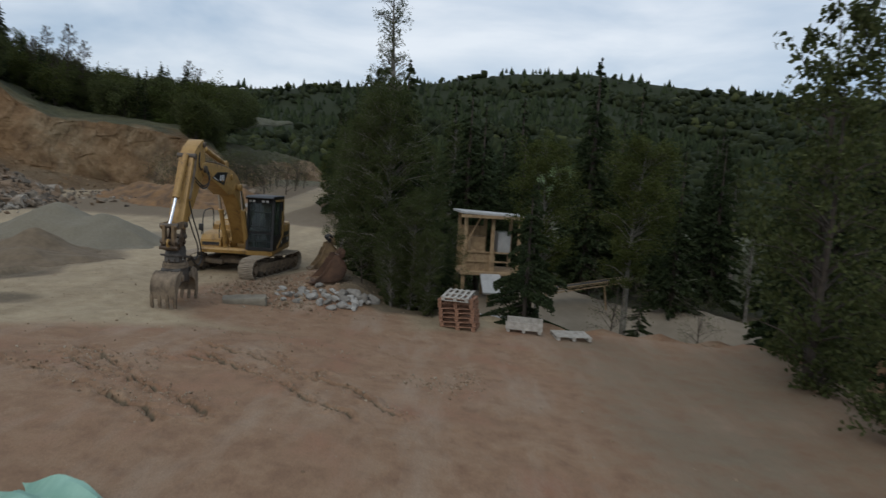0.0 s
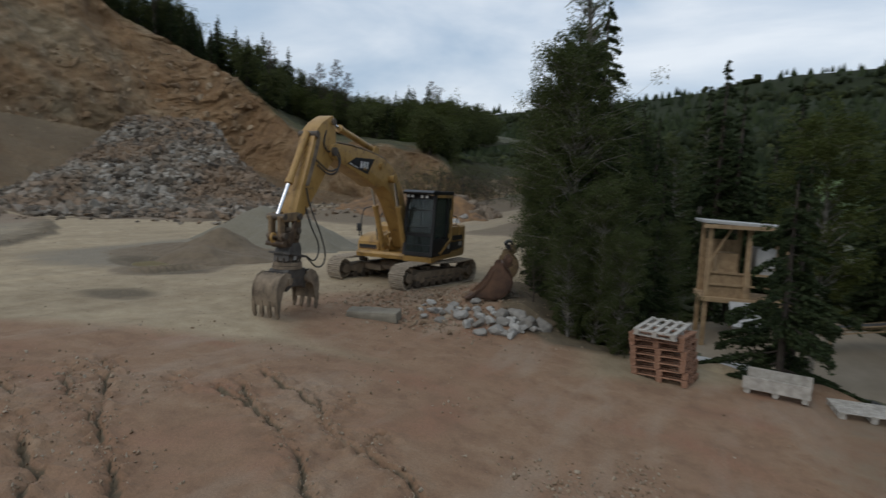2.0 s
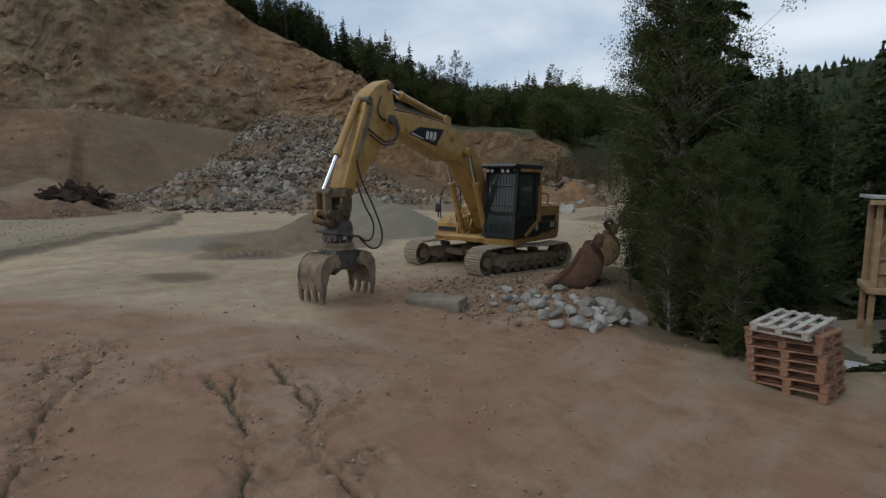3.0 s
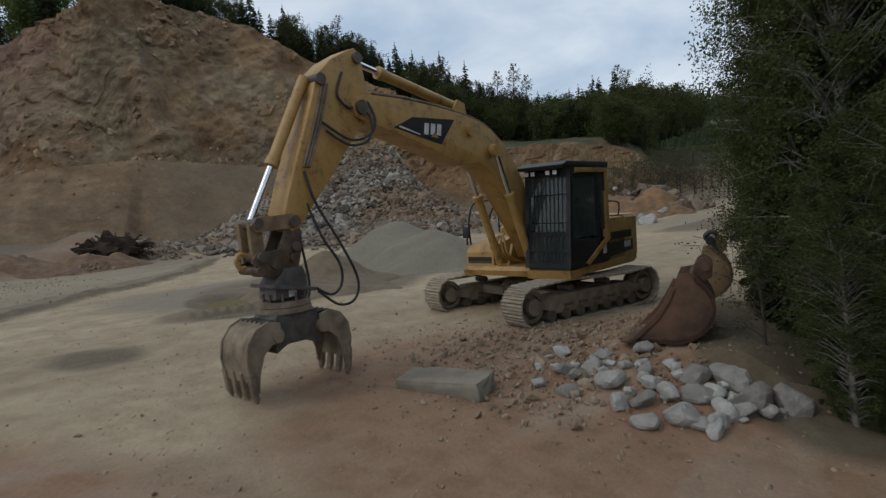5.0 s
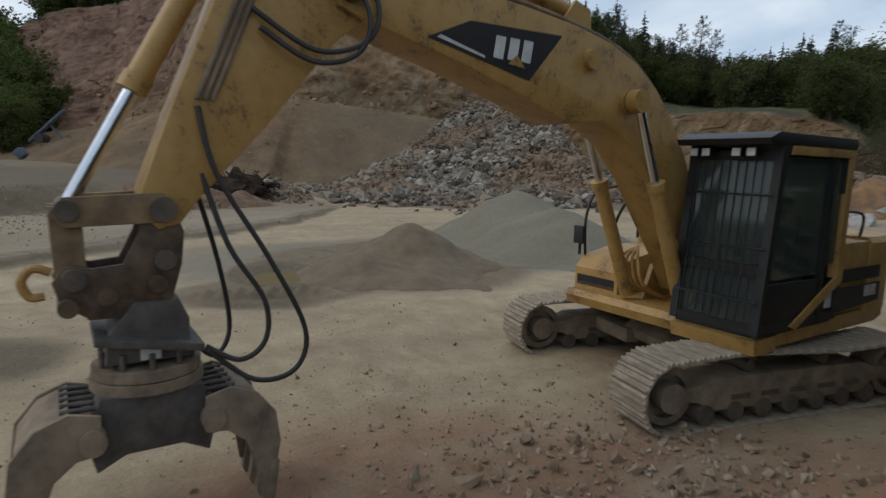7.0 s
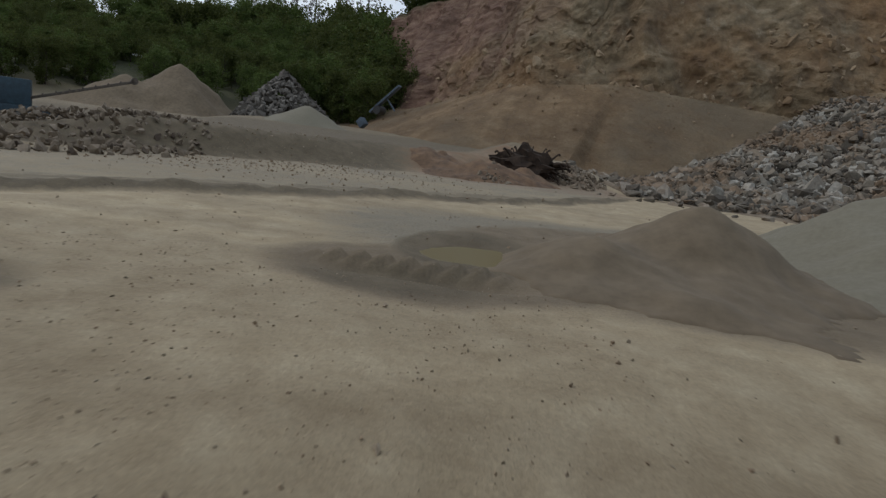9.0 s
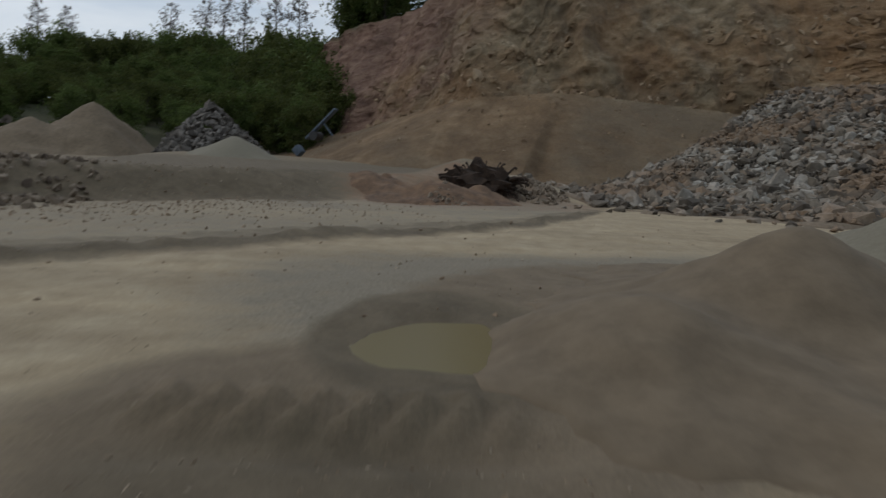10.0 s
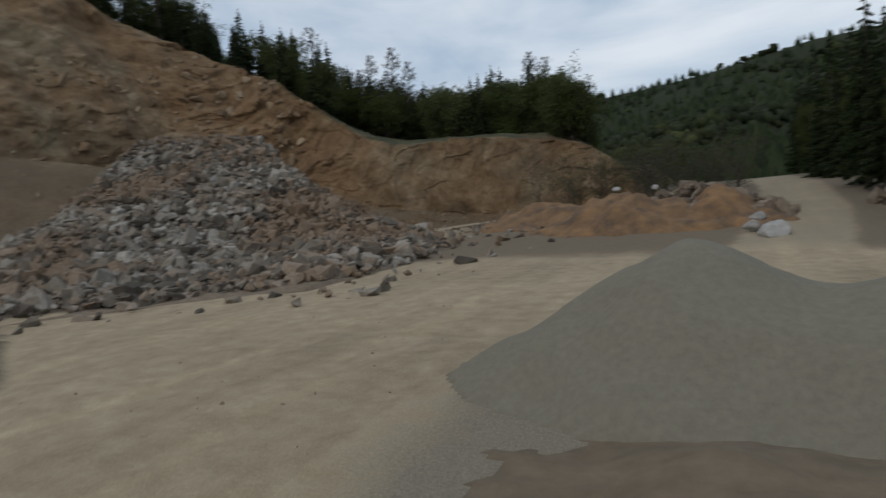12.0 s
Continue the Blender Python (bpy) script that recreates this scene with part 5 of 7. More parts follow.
def blob_forest(name, pts, mat, tall, label):
    V, F, base = [], [], 0
    R = turns(len(pts), hrng)
    for i, p in enumerate(pts):
        s = hrng.uniform(0.7, 1.35) * (3.0 + 0.0045 * math.hypot(p[0], p[1]))
        if tall:
            k = hrng.uniform(0, 6.28)
            ring = [(math.cos(k + q * 1.2566) * s * 0.42 * hrng.uniform(0.7, 1.2), math.sin(k + q * 1.2566) * s * 0.42 * hrng.uniform(0.7, 1.2), s * hrng.uniform(-0.1, 0.25)) for q in range(5)]
            vs = np.array(ring + [(hrng.normal(0, 0.05) * s, 0, s * hrng.uniform(0.9, 1.5))])
            tri = np.array([(q, (q + 1) % 5, 5) for q in range(5)])
        else:
            vs, tri = CLUMP[i % len(CLUMP)]
            vs = vs @ R[i].T * s * 1.15 + np.array([0, 0, 0.42 * s])
        V.append(vs + p)
        F.append(tri + base)
        base += len(vs)
    return tagged(new(name, tri_mesh(name, np.concatenate(V), np.concatenate(F), mat, tall)), label, "forest", kind="stuff")


blob_forest("hill_spruces", hp[patch > -0.08], NEEDLE, True, "dark spruce stands on the distant hill")
blob_forest("hill_leafy_trees", hp[(patch <= 0.0) & ~clear], HILLLEAF, False, "olive leafy trees on the distant hill")
blob_forest("hill_spring_trees", hp[(patch < -0.5)][::3], OLIVE, False, "fresh green leafy trees on the distant hill")


# ---- the excavator ----
def P(l, f, u):
    return (l, -f, u)


EXC = empty("excavator", pose(-8.75, 24.9, -0.06, 0, 0, 3.9), "yellow tracked excavator with a grapple, dusty and worn", "excavator")


def build_track(name, side, turn):
    """One crawler: frame, wheels and shoes round a stadium line."""
    tr = new(name)
    tr.parent = EXC
    tr.matrix_basis = turn @ Matrix.Translation((side * 1.36, 0, 0))
    tr["label"] = "dusty steel crawler track"
    half, r, wide = 1.66, 0.385, 0.58
    part("track_frame", prism([(1.15, 0.19), (1.28, 0.3), (1.6, 0.34), (1.6, 0.46), (1.25, 0.5), (1.1, 0.56), (-1.1, 0.56), (-1.25, 0.5), (-1.6, 0.46), (-1.6, 0.34), (-1.28, 0.3), (-1.15, 0.19)], -0.2, 0.2, 0.03), DUST, tr)
    for f in (-half, half):
        bm = rod(P(-0.06, f, r + 0.02), P(0.06, f, r + 0.02), r - 0.12, seg=26)
        for s in (-0.15, 0.09):
            ring = [bm.verts.new(P(s + w_, f + q * math.cos(a), r + 0.02 + q * math.sin(a))) for a in [2 * math.pi * k / 26 for k in range(26)] for w_, q in ((0, r - 0.07), (0.06, r - 0.07), (0.06, r - 0.15), (0, r - 0.15))]
            for k in range(26):
                for j in range(4):
                    bm.faces.new((ring[4 * k + j], ring[4 * k + (j + 1) % 4], ring[4 * ((k + 1) % 26) + (j + 1) % 4], ring[4 * ((k + 1) % 26) + j]))
        add_rod(bm, P(-0.24, f, r + 0.02), P(0.24, f, r + 0.02), 0.16, seg=16)
        part("idler" if f > 0 else "sprocket", bm, DUST, tr)
    for k in range(7):
        part("roller", rod(P(-0.22, -1.2 + 0.4 * k, 0.17), P(0.22, -1.2 + 0.4 * k, 0.17), 0.11, seg=14), STEEL, tr)
    for k in range(5):
        for s in (-0.205, 0.201):
            part("frame_slot", box(P(s, -0.95 + 0.42 * k + 0.13, 0.3), P(s + 0.004, -0.95 + 0.42 * k - 0.13, 0.36)), STEEL, tr)
    for f in (-0.5, 0.6):
        part("top_roller", rod(P(-0.16, f, 0.64), P(0.16, f, 0.64), 0.07, seg=12), STEEL, tr)
    part("chain", tube_loop(half, r, 0.07), STEEL, tr)
    total = 4 * half + 2 * math.pi * r
    n = 46
    sm = shoe_mesh(wide)
    for k in range(n):
        s = total * k / n
        if s < 2 * half:
            f, u, a = -half + s, 0.0, 0.0
        elif s < 2 * half + math.pi * r:
            q = (s - 2 * half) / r
            f, u, a = half + r * math.sin(q), r - r * math.cos(q), q
        elif s < 4 * half + math.pi * r:
            f, u, a = half - (s - 2 * half - math.pi * r), 2 * r, math.pi
            u -= 0.035 * math.sin((f / half + 1) * math.pi)
        else:
            q = (s - 4 * half - math.pi * r) / r
            f, u, a = -half - r * math.sin(q), r + r * math.cos(q), math.pi + q
        ob = new("track_shoe", sm)
        ob.parent = tr
        ob.matrix_basis = Matrix.Translation(P(0, f, u + 0.02)) @ Matrix.Rotation(-a, 4, "X")
    return tr


def shoe_mesh(wide):
    bm = bmesh.new()
    out = [(-0.105, 0.0), (-0.105, 0.022), (0.085, 0.022), (0.085, 0.0), (0.062, -0.026), (0.05, -0.026), (0.04, 0.0), (0.002, 0.0), (-0.006, -0.024), (-0.018, -0.024), (-0.026, 0.0), (-0.066, 0.0), (-0.074, -0.028), (-0.088, -0.028)]
    add_prism(bm, out, -wide / 2, wide / 2)
    me = bpy.data.meshes.new("track_shoe")
    bm.to_mesh(me)
    bm.free()
    me.materials.append(SHOE)
    return me


def tube_loop(half, r, w):
    bm = bmesh.new()
    pts = [(-half + 2 * half * k / 12, 0.07) for k in range(12)] + [(half + (r - 0.06) * math.sin(q), r - (r - 0.06) * math.cos(q)) for q in [math.pi * k / 12 for k in range(12)]]
    pts += [(-f, 2 * r - u + 0.0) for f, u in pts]
    rows = [[bm.verts.new(P(x, f, u + 0.03)) for f, u in pts] for x in (-w - 0.04, w + 0.04)]
    for k in range(len(pts)):
        bm.faces.new((rows[0][k], rows[0][(k + 1) % len(pts)], rows[1][(k + 1) % len(pts)], rows[1][k]))
    return bm


UC = Matrix.Rotation(radians(-13.9), 4, "Z") @ Matrix.Translation((0, -0.4, 0))
build_track("left_track", 1, UC)
build_track("right_track", -1, UC)
cb = prism([(0.62, 0.4), (0.68, 0.54), (0.5, 0.66), (-0.5, 0.66), (-0.68, 0.54), (-0.62, 0.4)], -0.6, 0.6, 0.03)
for s in (-1, 1):
    for f in (-0.62, 0.62):
        add_box(cb, P(min(0.4 * s, 1.15 * s), f + 0.14, 0.34), P(max(0.4 * s, 1.15 * s), f - 0.14, 0.54), 0.03)
car = part("car_body", cb, DUST, EXC, "dusty undercarriage beam")
car.matrix_basis = UC
part("swing_bearing", rod((0, 0, 0.64), (0, 0, 0.92), 0.6, seg=40), STEEL, EXC)

# upper frame
deck = bmesh.new()
add_prism(deck, [(1.55, 0.86), (1.6, 0.98), (1.55, 1.06), (-1.5, 1.06), (-1.5, 0.92), (-1.3, 0.86)], -1.32, 1.38, 0.02)
part("deck", deck, YELLOW, EXC, "worn yellow upper frame")
part("deck_front_plate", prism([(1.62, 0.84), (1.66, 1.0), (1.2, 1.02), (1.2, 0.84)], 0.42, 1.42, 0.02), YELLOW, EXC)
# counterweight with rounded corners
cw = bmesh.new()
ring = []
for k in range(25):
    a = math.pi * k / 24
    ring.append((1.4 * math.copysign(abs(math.cos(a)) ** 0.55, math.cos(a)), -1.15 - 0.85 * abs(math.sin(a)) ** 0.6))
ring += [(-1.4, -0.9), (1.4, -0.9)]
lo = [cw.verts.new(P(l, f, 1.02 - 0.0)) for l, f in ring]
mid = [cw.verts.new(P(l * 1.0, f, 1.9)) for l, f in ring]
hi = [cw.verts.new(P(l * 0.96, f * 0.985, 1.97)) for l, f in ring]
for a, b in ((lo, mid), (mid, hi)):
    for k in range(len(ring)):
        cw.faces.new((a[k], a[(k + 1) % len(ring)], b[(k + 1) % len(ring)], b[k]))
cw.faces.new(hi)
cw.faces.new(lo[::-1])
bmesh.ops.recalc_face_normals(cw, faces=cw.faces)
part("counterweight", cw, YELLOW, EXC)
# engine hood, side boxes
part("engine_hood", prism([(-0.15, 1.06), (-0.15, 1.86), (-0.25, 1.93), (-1.0, 1.93), (-1.0, 1.06)], -1.36, 1.37, 0.04), YELLOW, EXC)
part("hood_cover", box(P(-0.5, -0.35, 1.95), P(0.6, -1.15, 2.12), 0.05), YELLOW, EXC)
part("exhaust", add_rod(rod(P(-0.55, -0.75, 1.95), P(-0.55, -0.75, 2.35), 0.06), P(-0.55, -0.75, 2.3), P(-0.55, -0.92, 2.42), 0.055), BLACK, EXC)
part("air_cleaner", add_rod(rod(P(1.0, -0.5, 1.95), P(1.0, -0.5, 2.12), 0.14), P(1.0, -0.5, 2.12), P(1.0, -0.5, 2.2), 0.19), BLACK, EXC)
side = prism([(-0.12, 1.46), (-0.12, 1.62), (-1.2, 1.62), (-1.2, 1.46)], 1.402, 1.408)
add_prism(side, [(0.75, 1.12), (-0.1, 1.40), (-1.25, 1.40), (-1.25, 1.16), (-0.1, 1.1)], 1.402, 1.408)
part("dark_side_stripe", side, BLACK, EXC, "black side stripe decal")
part("white_side_decal", prism([(0.22, 1.2), (0.22, 1.42), (-0.02, 1.42), (-0.02, 1.2)], 1.411, 1.415), WHITE, EXC)
part("model_plate", prism([(-0.8, 1.24), (-0.8, 1.38), (-1.12, 1.38), (-1.12, 1.24)], 1.411, 1.415), GREYWOOD, EXC)
rail = tube([P(1.25, -0.1, 1.95), P(1.25, -0.1, 2.25), P(1.25, -0.9, 2.25), P(1.25, -0.9, 1.95)], 0.018)
part("handrail", rail, BLACK, EXC)
# right hand box with steps, rail and mirror
tb = prism([(1.25, 0.92), (1.35, 1.0), (1.35, 1.34), (1.2, 1.5), (0.6, 1.62), (-0.15, 1.62), (-0.15, 0.92)], -1.4, -0.62, 0.03)
part("tool_box", tb, YELLOW, EXC, "yellow tool box with a striped front")
part("tool_box_stripe", prism([(1.357, 1.14), (1.357, 1.24), (1.353, 1.24), (1.353, 1.14)], -1.34, -0.68), BLACK, EXC)
part("tool_box_red_stripe", prism([(1.358, 1.10), (1.358, 1.135), (1.353, 1.135), (1.353, 1.10)], -1.34, -0.68), RUST, EXC)
part("fuel_tank", prism([(0.0, 0.95), (0.0, 1.8), (-0.25, 1.9), (-1.25, 1.9), (-1.25, 0.95)], -1.42, -0.6, 0.04), YELLOW, EXC)
part("guard_rail", tube([P(-1.36, 1.2, 1.5), P(-1.37, 1.22, 2.0), P(-1.36, 1.1, 2.35), P(-1.34, 0.9, 2.45), P(-1.34, 0.2, 2.42), P(-1.34, 0.1, 1.7)], 0.02), BLACK, EXC)
mirror = part("mirror", add_box(box(P(-1.48, 1.34, 1.66), P(-1.3, 1.28, 1.92), 0.02), P(-1.41, 1.3, 1.5), P(-1.38, 1.27, 1.66)), BLACK, EXC)

# cab
cab = new("cab")
cab.parent = EXC
cab["label"] = "black framed operator cab with a roof guard and front bars"
L0, L1, B0 = 0.46, 1.40, 1.06
posts = bmesh.new()
for l in (L0, L1):
    add_prism(posts, [(1.60, B0), (1.66, B0), (1.50, 3.0), (1.40, 3.0)], l - 0.045, l + 0.045)
    add_prism(posts, [(0.36, B0), (0.44, B0), (0.44, 3.0), (0.36, 3.0)], l - 0.04, l + 0.04)
    add_prism(posts, [(-0.02, B0), (0.06, B0), (0.10, 3.0), (0.02, 3.0)], l - 0.04, l + 0.04)
    add_prism(posts, [(1.64, B0), (1.62, B0 + 0.10), (0.0, B0 + 0.10), (0.0, B0)], l - 0.04, l + 0.04)
    add_prism(posts, [(1.5, 2.91), (1.48, 3.0), (0.02, 3.0), (0.02, 2.91)], l - 0.04, l + 0.04)
for f, u in ((1.61, B0 + 0.05), (1.46, 2.9), (0.03, B0 + 0.05), (0.05, 2.9), (1.57, 1.72)):
    add_box(posts, P(L0, f + 0.04, u - 0.05), P(L1, f - 0.04, u + 0.05))
part("cab_frame", posts, BLACK, cab, "black cab frame")
part("cab_yellow_pillar", prism([(0.09, 1.55), (0.09, 3.0), (-0.04, 2.98), (-0.04, 1.55)], L1 - 0.05, L1 + 0.055, 0.01), YELLOW, cab)
part("cab_yellow_sill", prism([(1.05, 1.10), (0.1, 1.58), (0.1, 1.68), (-0.04, 1.68), (-0.04, 1.5), (0.92, 1.05)], L1 + 0.042, L1 + 0.062, 0.004), YELLOW, cab)
part("cab_top_rail", prism([(1.36, 2.91), (1.35, 3.0), (0.04, 3.0), (0.04, 2.91)], L1 + 0.045, L1 + 0.065, 0.004), YELLOW, cab)
part("cab_lower_panel", prism([(1.62, B0), (1.60, B0 + 0.52), (0.9, B0 + 0.52), (0.45, B0 + 0.5), (0.45, B0)], L1 - 0.01, L1 + 0.03, 0.008), BLACK, cab)
part("cab_back_wall", prism([(0.05, B0), (0.05, 2.0), (0.0, 2.0), (0.0, B0)], L0, L1), BLACK, cab)
part("cab_floor", box(P(L0, 1.6, B0 - 0.04), P(L1, 0.0, B0 + 0.03)), BLACK, cab)
guard = prism([(1.74, 3.0), (1.78, 3.06), (1.6, 3.13), (-0.05, 3.13), (-0.1, 3.06), (-0.06, 3.0)], L0 - 0.05, L1 + 0.05, 0.015)
part("roof_guard", guard, BLACK, cab, "black steel roof guard")
for k in range(4):
    l = (0.56, 0.70, 1.04, 1.20)[k]
    lampb = box(P(l - 0.055, 1.66, 2.88), P(l + 0.055, 1.58, 2.98), 0.012)
    lamp = part("work_light", lampb, BLACK, cab, "small square work light")
    part("lens", box(P(l - 0.045, 1.668, 2.89), P(l + 0.045, 1.66, 2.97), 0.004), WHITE, lamp)
for k in range(9):
    l = L0 + 0.1 + 0.0925 * k
    part("guard_bar", rod(P(l, 1.69, B0 + 0.12), P(l, 1.56, 2.86), 0.008, seg=6), BLACK, cab)
for u in (1.4, 1.95, 2.5):
    part("guard_crossbar", rod(P(L0, 1.685 - (u - 1.15) * 0.085, u), P(L1, 1.685 - (u - 1.15) * 0.085, u), 0.012, seg=8), BLACK, cab)
for nm, outl, x0, x1 in (("door_pane", [(1.42, 1.62), (1.36, 2.89), (0.48, 2.89), (0.48, 1.62)], L1 - 0.006, L1 + 0.006), ("rear_side_pane", [(0.35, 1.72), (0.36, 2.89), (0.1, 2.89), (0.07, 1.72)], L1 - 0.006, L1 + 0.006),
                         ("right_pane", [(1.5, 1.3), (1.38, 2.89), (0.08, 2.89), (0.07, 1.3)], L0 - 0.006, L0 + 0.006)):
    pane = part(nm, prism(outl, x0, x1), GLASS, cab)
    pane.visible_shadow = False
for nm, outl in (("upper_windscreen", [(1.555, 1.78), (1.47, 2.91), (1.46, 2.91), (1.545, 1.78)]), ("lower_windscreen", [(1.60, 1.16), (1.56, 1.68), (1.55, 1.68), (1.59, 1.16)]), ("rear_pane", [(0.045, 2.02), (0.06, 2.9), (0.05, 2.9), (0.035, 2.02)])):
    pane = part(nm, prism(outl, L0 + 0.05, L1 - 0.05), GLASS, cab)
    pane.visible_shadow = False
seat = box(P(0.68, 0.95, 1.5), P(1.18, 0.45, 1.62), 0.04)
add_box(seat, P(0.70, 0.52, 1.6), P(1.16, 0.40, 2.25), 0.05)
add_box(seat, P(0.8, 0.5, 2.25), P(1.06, 0.42, 2.45), 0.04)
add_box(seat, P(0.75, 0.9, B0), P(1.1, 0.5, 1.5), 0.02)
part("operator_seat", seat, RUBBER, cab, "dark operator seat")
for l in (0.58, 1.26):
    part("console", add_rod(box(P(l - 0.07, 1.1, B0), P(l + 0.07, 0.6, 1.7), 0.03), P(l, 1.0, 1.7), P(l, 1.04, 1.92), 0.02), BLACK, cab)

# boom
boom_out = [(5.78, 4.03), (5.66, 4.17), (5.45, 4.22), (4.7, 4.21), (3.9, 4.15), (3.25, 4.08), (2.75, 3.98), (2.35, 3.83), (2.0, 3.6), (1.7, 3.3), (1.42, 2.92), (1.15, 2.45), (0.88, 1.9), (0.72, 1.5), (0.62, 1.34), (0.44, 1.30), (0.30, 1.42), (0.30, 1.58)]
boom_low = [(5.72, 3.86), (5.55, 3.80), (4.6, 3.57), (3.9, 3.36), (3.3, 3.15), (2.85, 2.92), (2.5, 2.6), (2.15, 2.2), (1.75, 1.72), (1.35, 1.3)]
foot = [(0.95, 1.20), (0.62, 1.22)]
boom_shape = boom_out[:14] + foot[::-1] + [(1.2, 1.62), (1.6, 2.12), (1.98, 2.62), (2.35, 2.98), (2.8, 3.2)] + boom_low[4::-1]
part("boom", prism(boom_shape, -0.27, 0.27, 0.025), YELLOW, EXC, "worn yellow curved boom")
part("boom_foot_pin", rod(P(-0.4, 0.78, 1.36), P(0.4, 0.78, 1.36), 0.09), STEEL, EXC)
for s in (-0.36, 0.30):
    part("boom_foot_bracket", prism([(1.25, 1.0), (1.05, 1.5), (0.6, 1.5), (0.3, 1.0)], s, s + 0.06), YELLOW, EXC)
part("boom_tip_pin", rod(P(-0.34, 5.63, 4.0), P(0.34, 5.63, 4.0), 0.11), STEEL, EXC, "greasy dark pin")
part("boom_lug", rod(P(-0.30, 2.45, 3.42), P(0.30, 2.45, 3.42), 0.12), YELLOW, EXC)
part("boom_pin_cap", rod(P(-0.33, 3.05, 3.78), P(0.33, 3.05, 3.78), 0.10), YELLOW, EXC)
decal = prism([(4.95, 3.74), (4.52, 3.93), (3.45, 3.95), (3.84, 3.50)], 0.272, 0.277)
part("boom_decal", decal, BLACK, EXC, "black boom decal with white shapes")
marks = prism([(4.86, 3.752), (4.82, 3.775), (4.36, 3.66), (4.36, 3.64)], 0.279, 0.281)
for f in (4.22, 4.06, 3.90):
    add_prism(marks, [(f + 0.05, 3.66), (f + 0.02, 3.85), (f - 0.09, 3.845), (f - 0.06, 3.65)], 0.279, 0.281)
part("decal_marks", marks, WHITE, EXC, "white decal shapes")
part("decal_triangle", prism([(4.1, 3.62), (4.0, 3.71), (3.9, 3.60)], 0.283, 0.285), YELLOW, EXC)
# boom cylinders
for s in (-1, 1):
    a, b = Vector(P(0.40 * s, 1.42, 1.12)), Vector(P(0.40 * s, 2.45, 3.42))
    m = a + (b - a) * 0.62
    cyl = part("boom_cylinder", add_rod(rod(a, m, 0.085), m - (b - a) * 0.02, m + (b - a) * 0.015, 0.105), YELLOW, EXC)
    part("piston_rod", rod(m, b, 0.048), CHROME, cyl, "chrome piston rod")
    part("cylinder_eye", rod(b + Vector((-0.07 * s, 0, 0)), b + Vector((0.06 * s, 0, 0)), 0.12), YELLOW, cyl)
# stick with its cylinder
stick_out = [(5.52, 4.84), (5.62, 4.90), (5.74, 4.86), (6.1, 4.66), (6.36, 4.42), (6.46, 4.1), (6.63, 3.66), (6.9, 2.98), (7.08, 2.48), (7.08, 2.32), (6.98, 2.22), (6.84, 2.26), (6.72, 2.42), (6.2, 3.0), (5.72, 3.6), (5.5, 3.78), (5.42, 4.0), (5.44, 4.4)]
part("stick", prism(stick_out, -0.215, 0.215, 0.022), YELLOW, EXC, "worn yellow stick")
for f, u in ((5.6, 4.75), (6.32, 4.36), (6.95, 2.36)):
    part("stick_pin", rod(P(-0.27, f, u), P(0.27, f, u), 0.085), STEEL, EXC)
a, b = Vector(P(0, 3.1, 4.26)), Vector(P(0, 5.58, 4.78))
m = a + (b - a) * 0.74
sc = part("stick_cylinder", add_rod(rod(a, m, 0.088), m - (b - a) * 0.02, m + (b - a) * 0.02, 0.108), YELLOW, EXC)
part("piston_rod", rod(m, b, 0.05), CHROME, sc, "chrome piston rod")
for s in (-0.13, 0.09):
    part("cylinder_bracket", prism([(3.35, 4.08), (3.15, 4.36), (2.95, 4.3), (2.9, 4.02)], s, s + 0.04), YELLOW, sc)
a, b = Vector(P(0, 6.42, 4.40)), Vector(P(0, 7.50, 2.36))
m = a + (b - a) * 0.60
bc = part("bucket_cylinder", add_rod(rod(a, m, 0.082), m - (b - a) * 0.03, m + (b - a) * 0.02, 0.10), YELLOW, EXC)
part("piston_rod", rod(m, b, 0.048), CHROME, bc, "chrome piston rod")
# linkage
for s_ in (-0.22, 0.17):
    part("idler_link", prism([(7.60, 2.34), (7.52, 2.44), (6.95, 2.47), (6.86, 2.37), (6.95, 2.27), (7.52, 2.25)], s_, s_ + 0.05, 0.008), OCHRE, EXC, "muddy yellow tipping link")
for s in (-0.17, 0.09):
    part("power_link", prism([(7.60, 2.38), (7.42, 2.38), (7.40, 1.86), (7.58, 1.84)], s, s + 0.08, 0.01), OCHRE, EXC)
for f, u in ((7.50, 2.36), (7.48, 1.92), (6.95, 2.02)):
    part("link_pin", rod(P(-0.25, f, u), P(0.25, f, u), 0.07), STEEL, EXC)
part("safety_hook", tube([P(0.05, 7.6, 1.95), P(0.05, 7.7, 1.98), P(0.05, 7.76, 1.9), P(0.05, 7.72, 1.8), P(0.05, 7.64, 1.8)], 0.03), YELLOW, EXC)
# quick coupler and grapple
cp = bmesh.new()
for s in (-0.2, 0.15):
    add_prism(cp, [(7.06, 2.44), (6.9, 2.44), (6.82, 2.2), (6.84, 1.98), (6.92, 1.7), (7.42, 1.66), (7.56, 1.76), (7.6, 1.9), (7.52, 2.02), (7.38, 1.98), (7.2, 2.0), (7.1, 2.2)], s, s + 0.05, 0.01)
add_box(cp, P(-0.2, 7.42, 1.64), P(0.2, 6.94, 1.78), 0.02)
for f, u in ((7.0, 1.86), (7.3, 1.8), (7.52, 1.74)):
    add_rod(cp, P(-0.25, f, u), P(0.25, f, u), 0.06)
part("quick_coupler", cp, GREASE, EXC, "dirt-caked steel quick coupler")
GC = 7.06
gp = new("grapple")
gp.parent = EXC
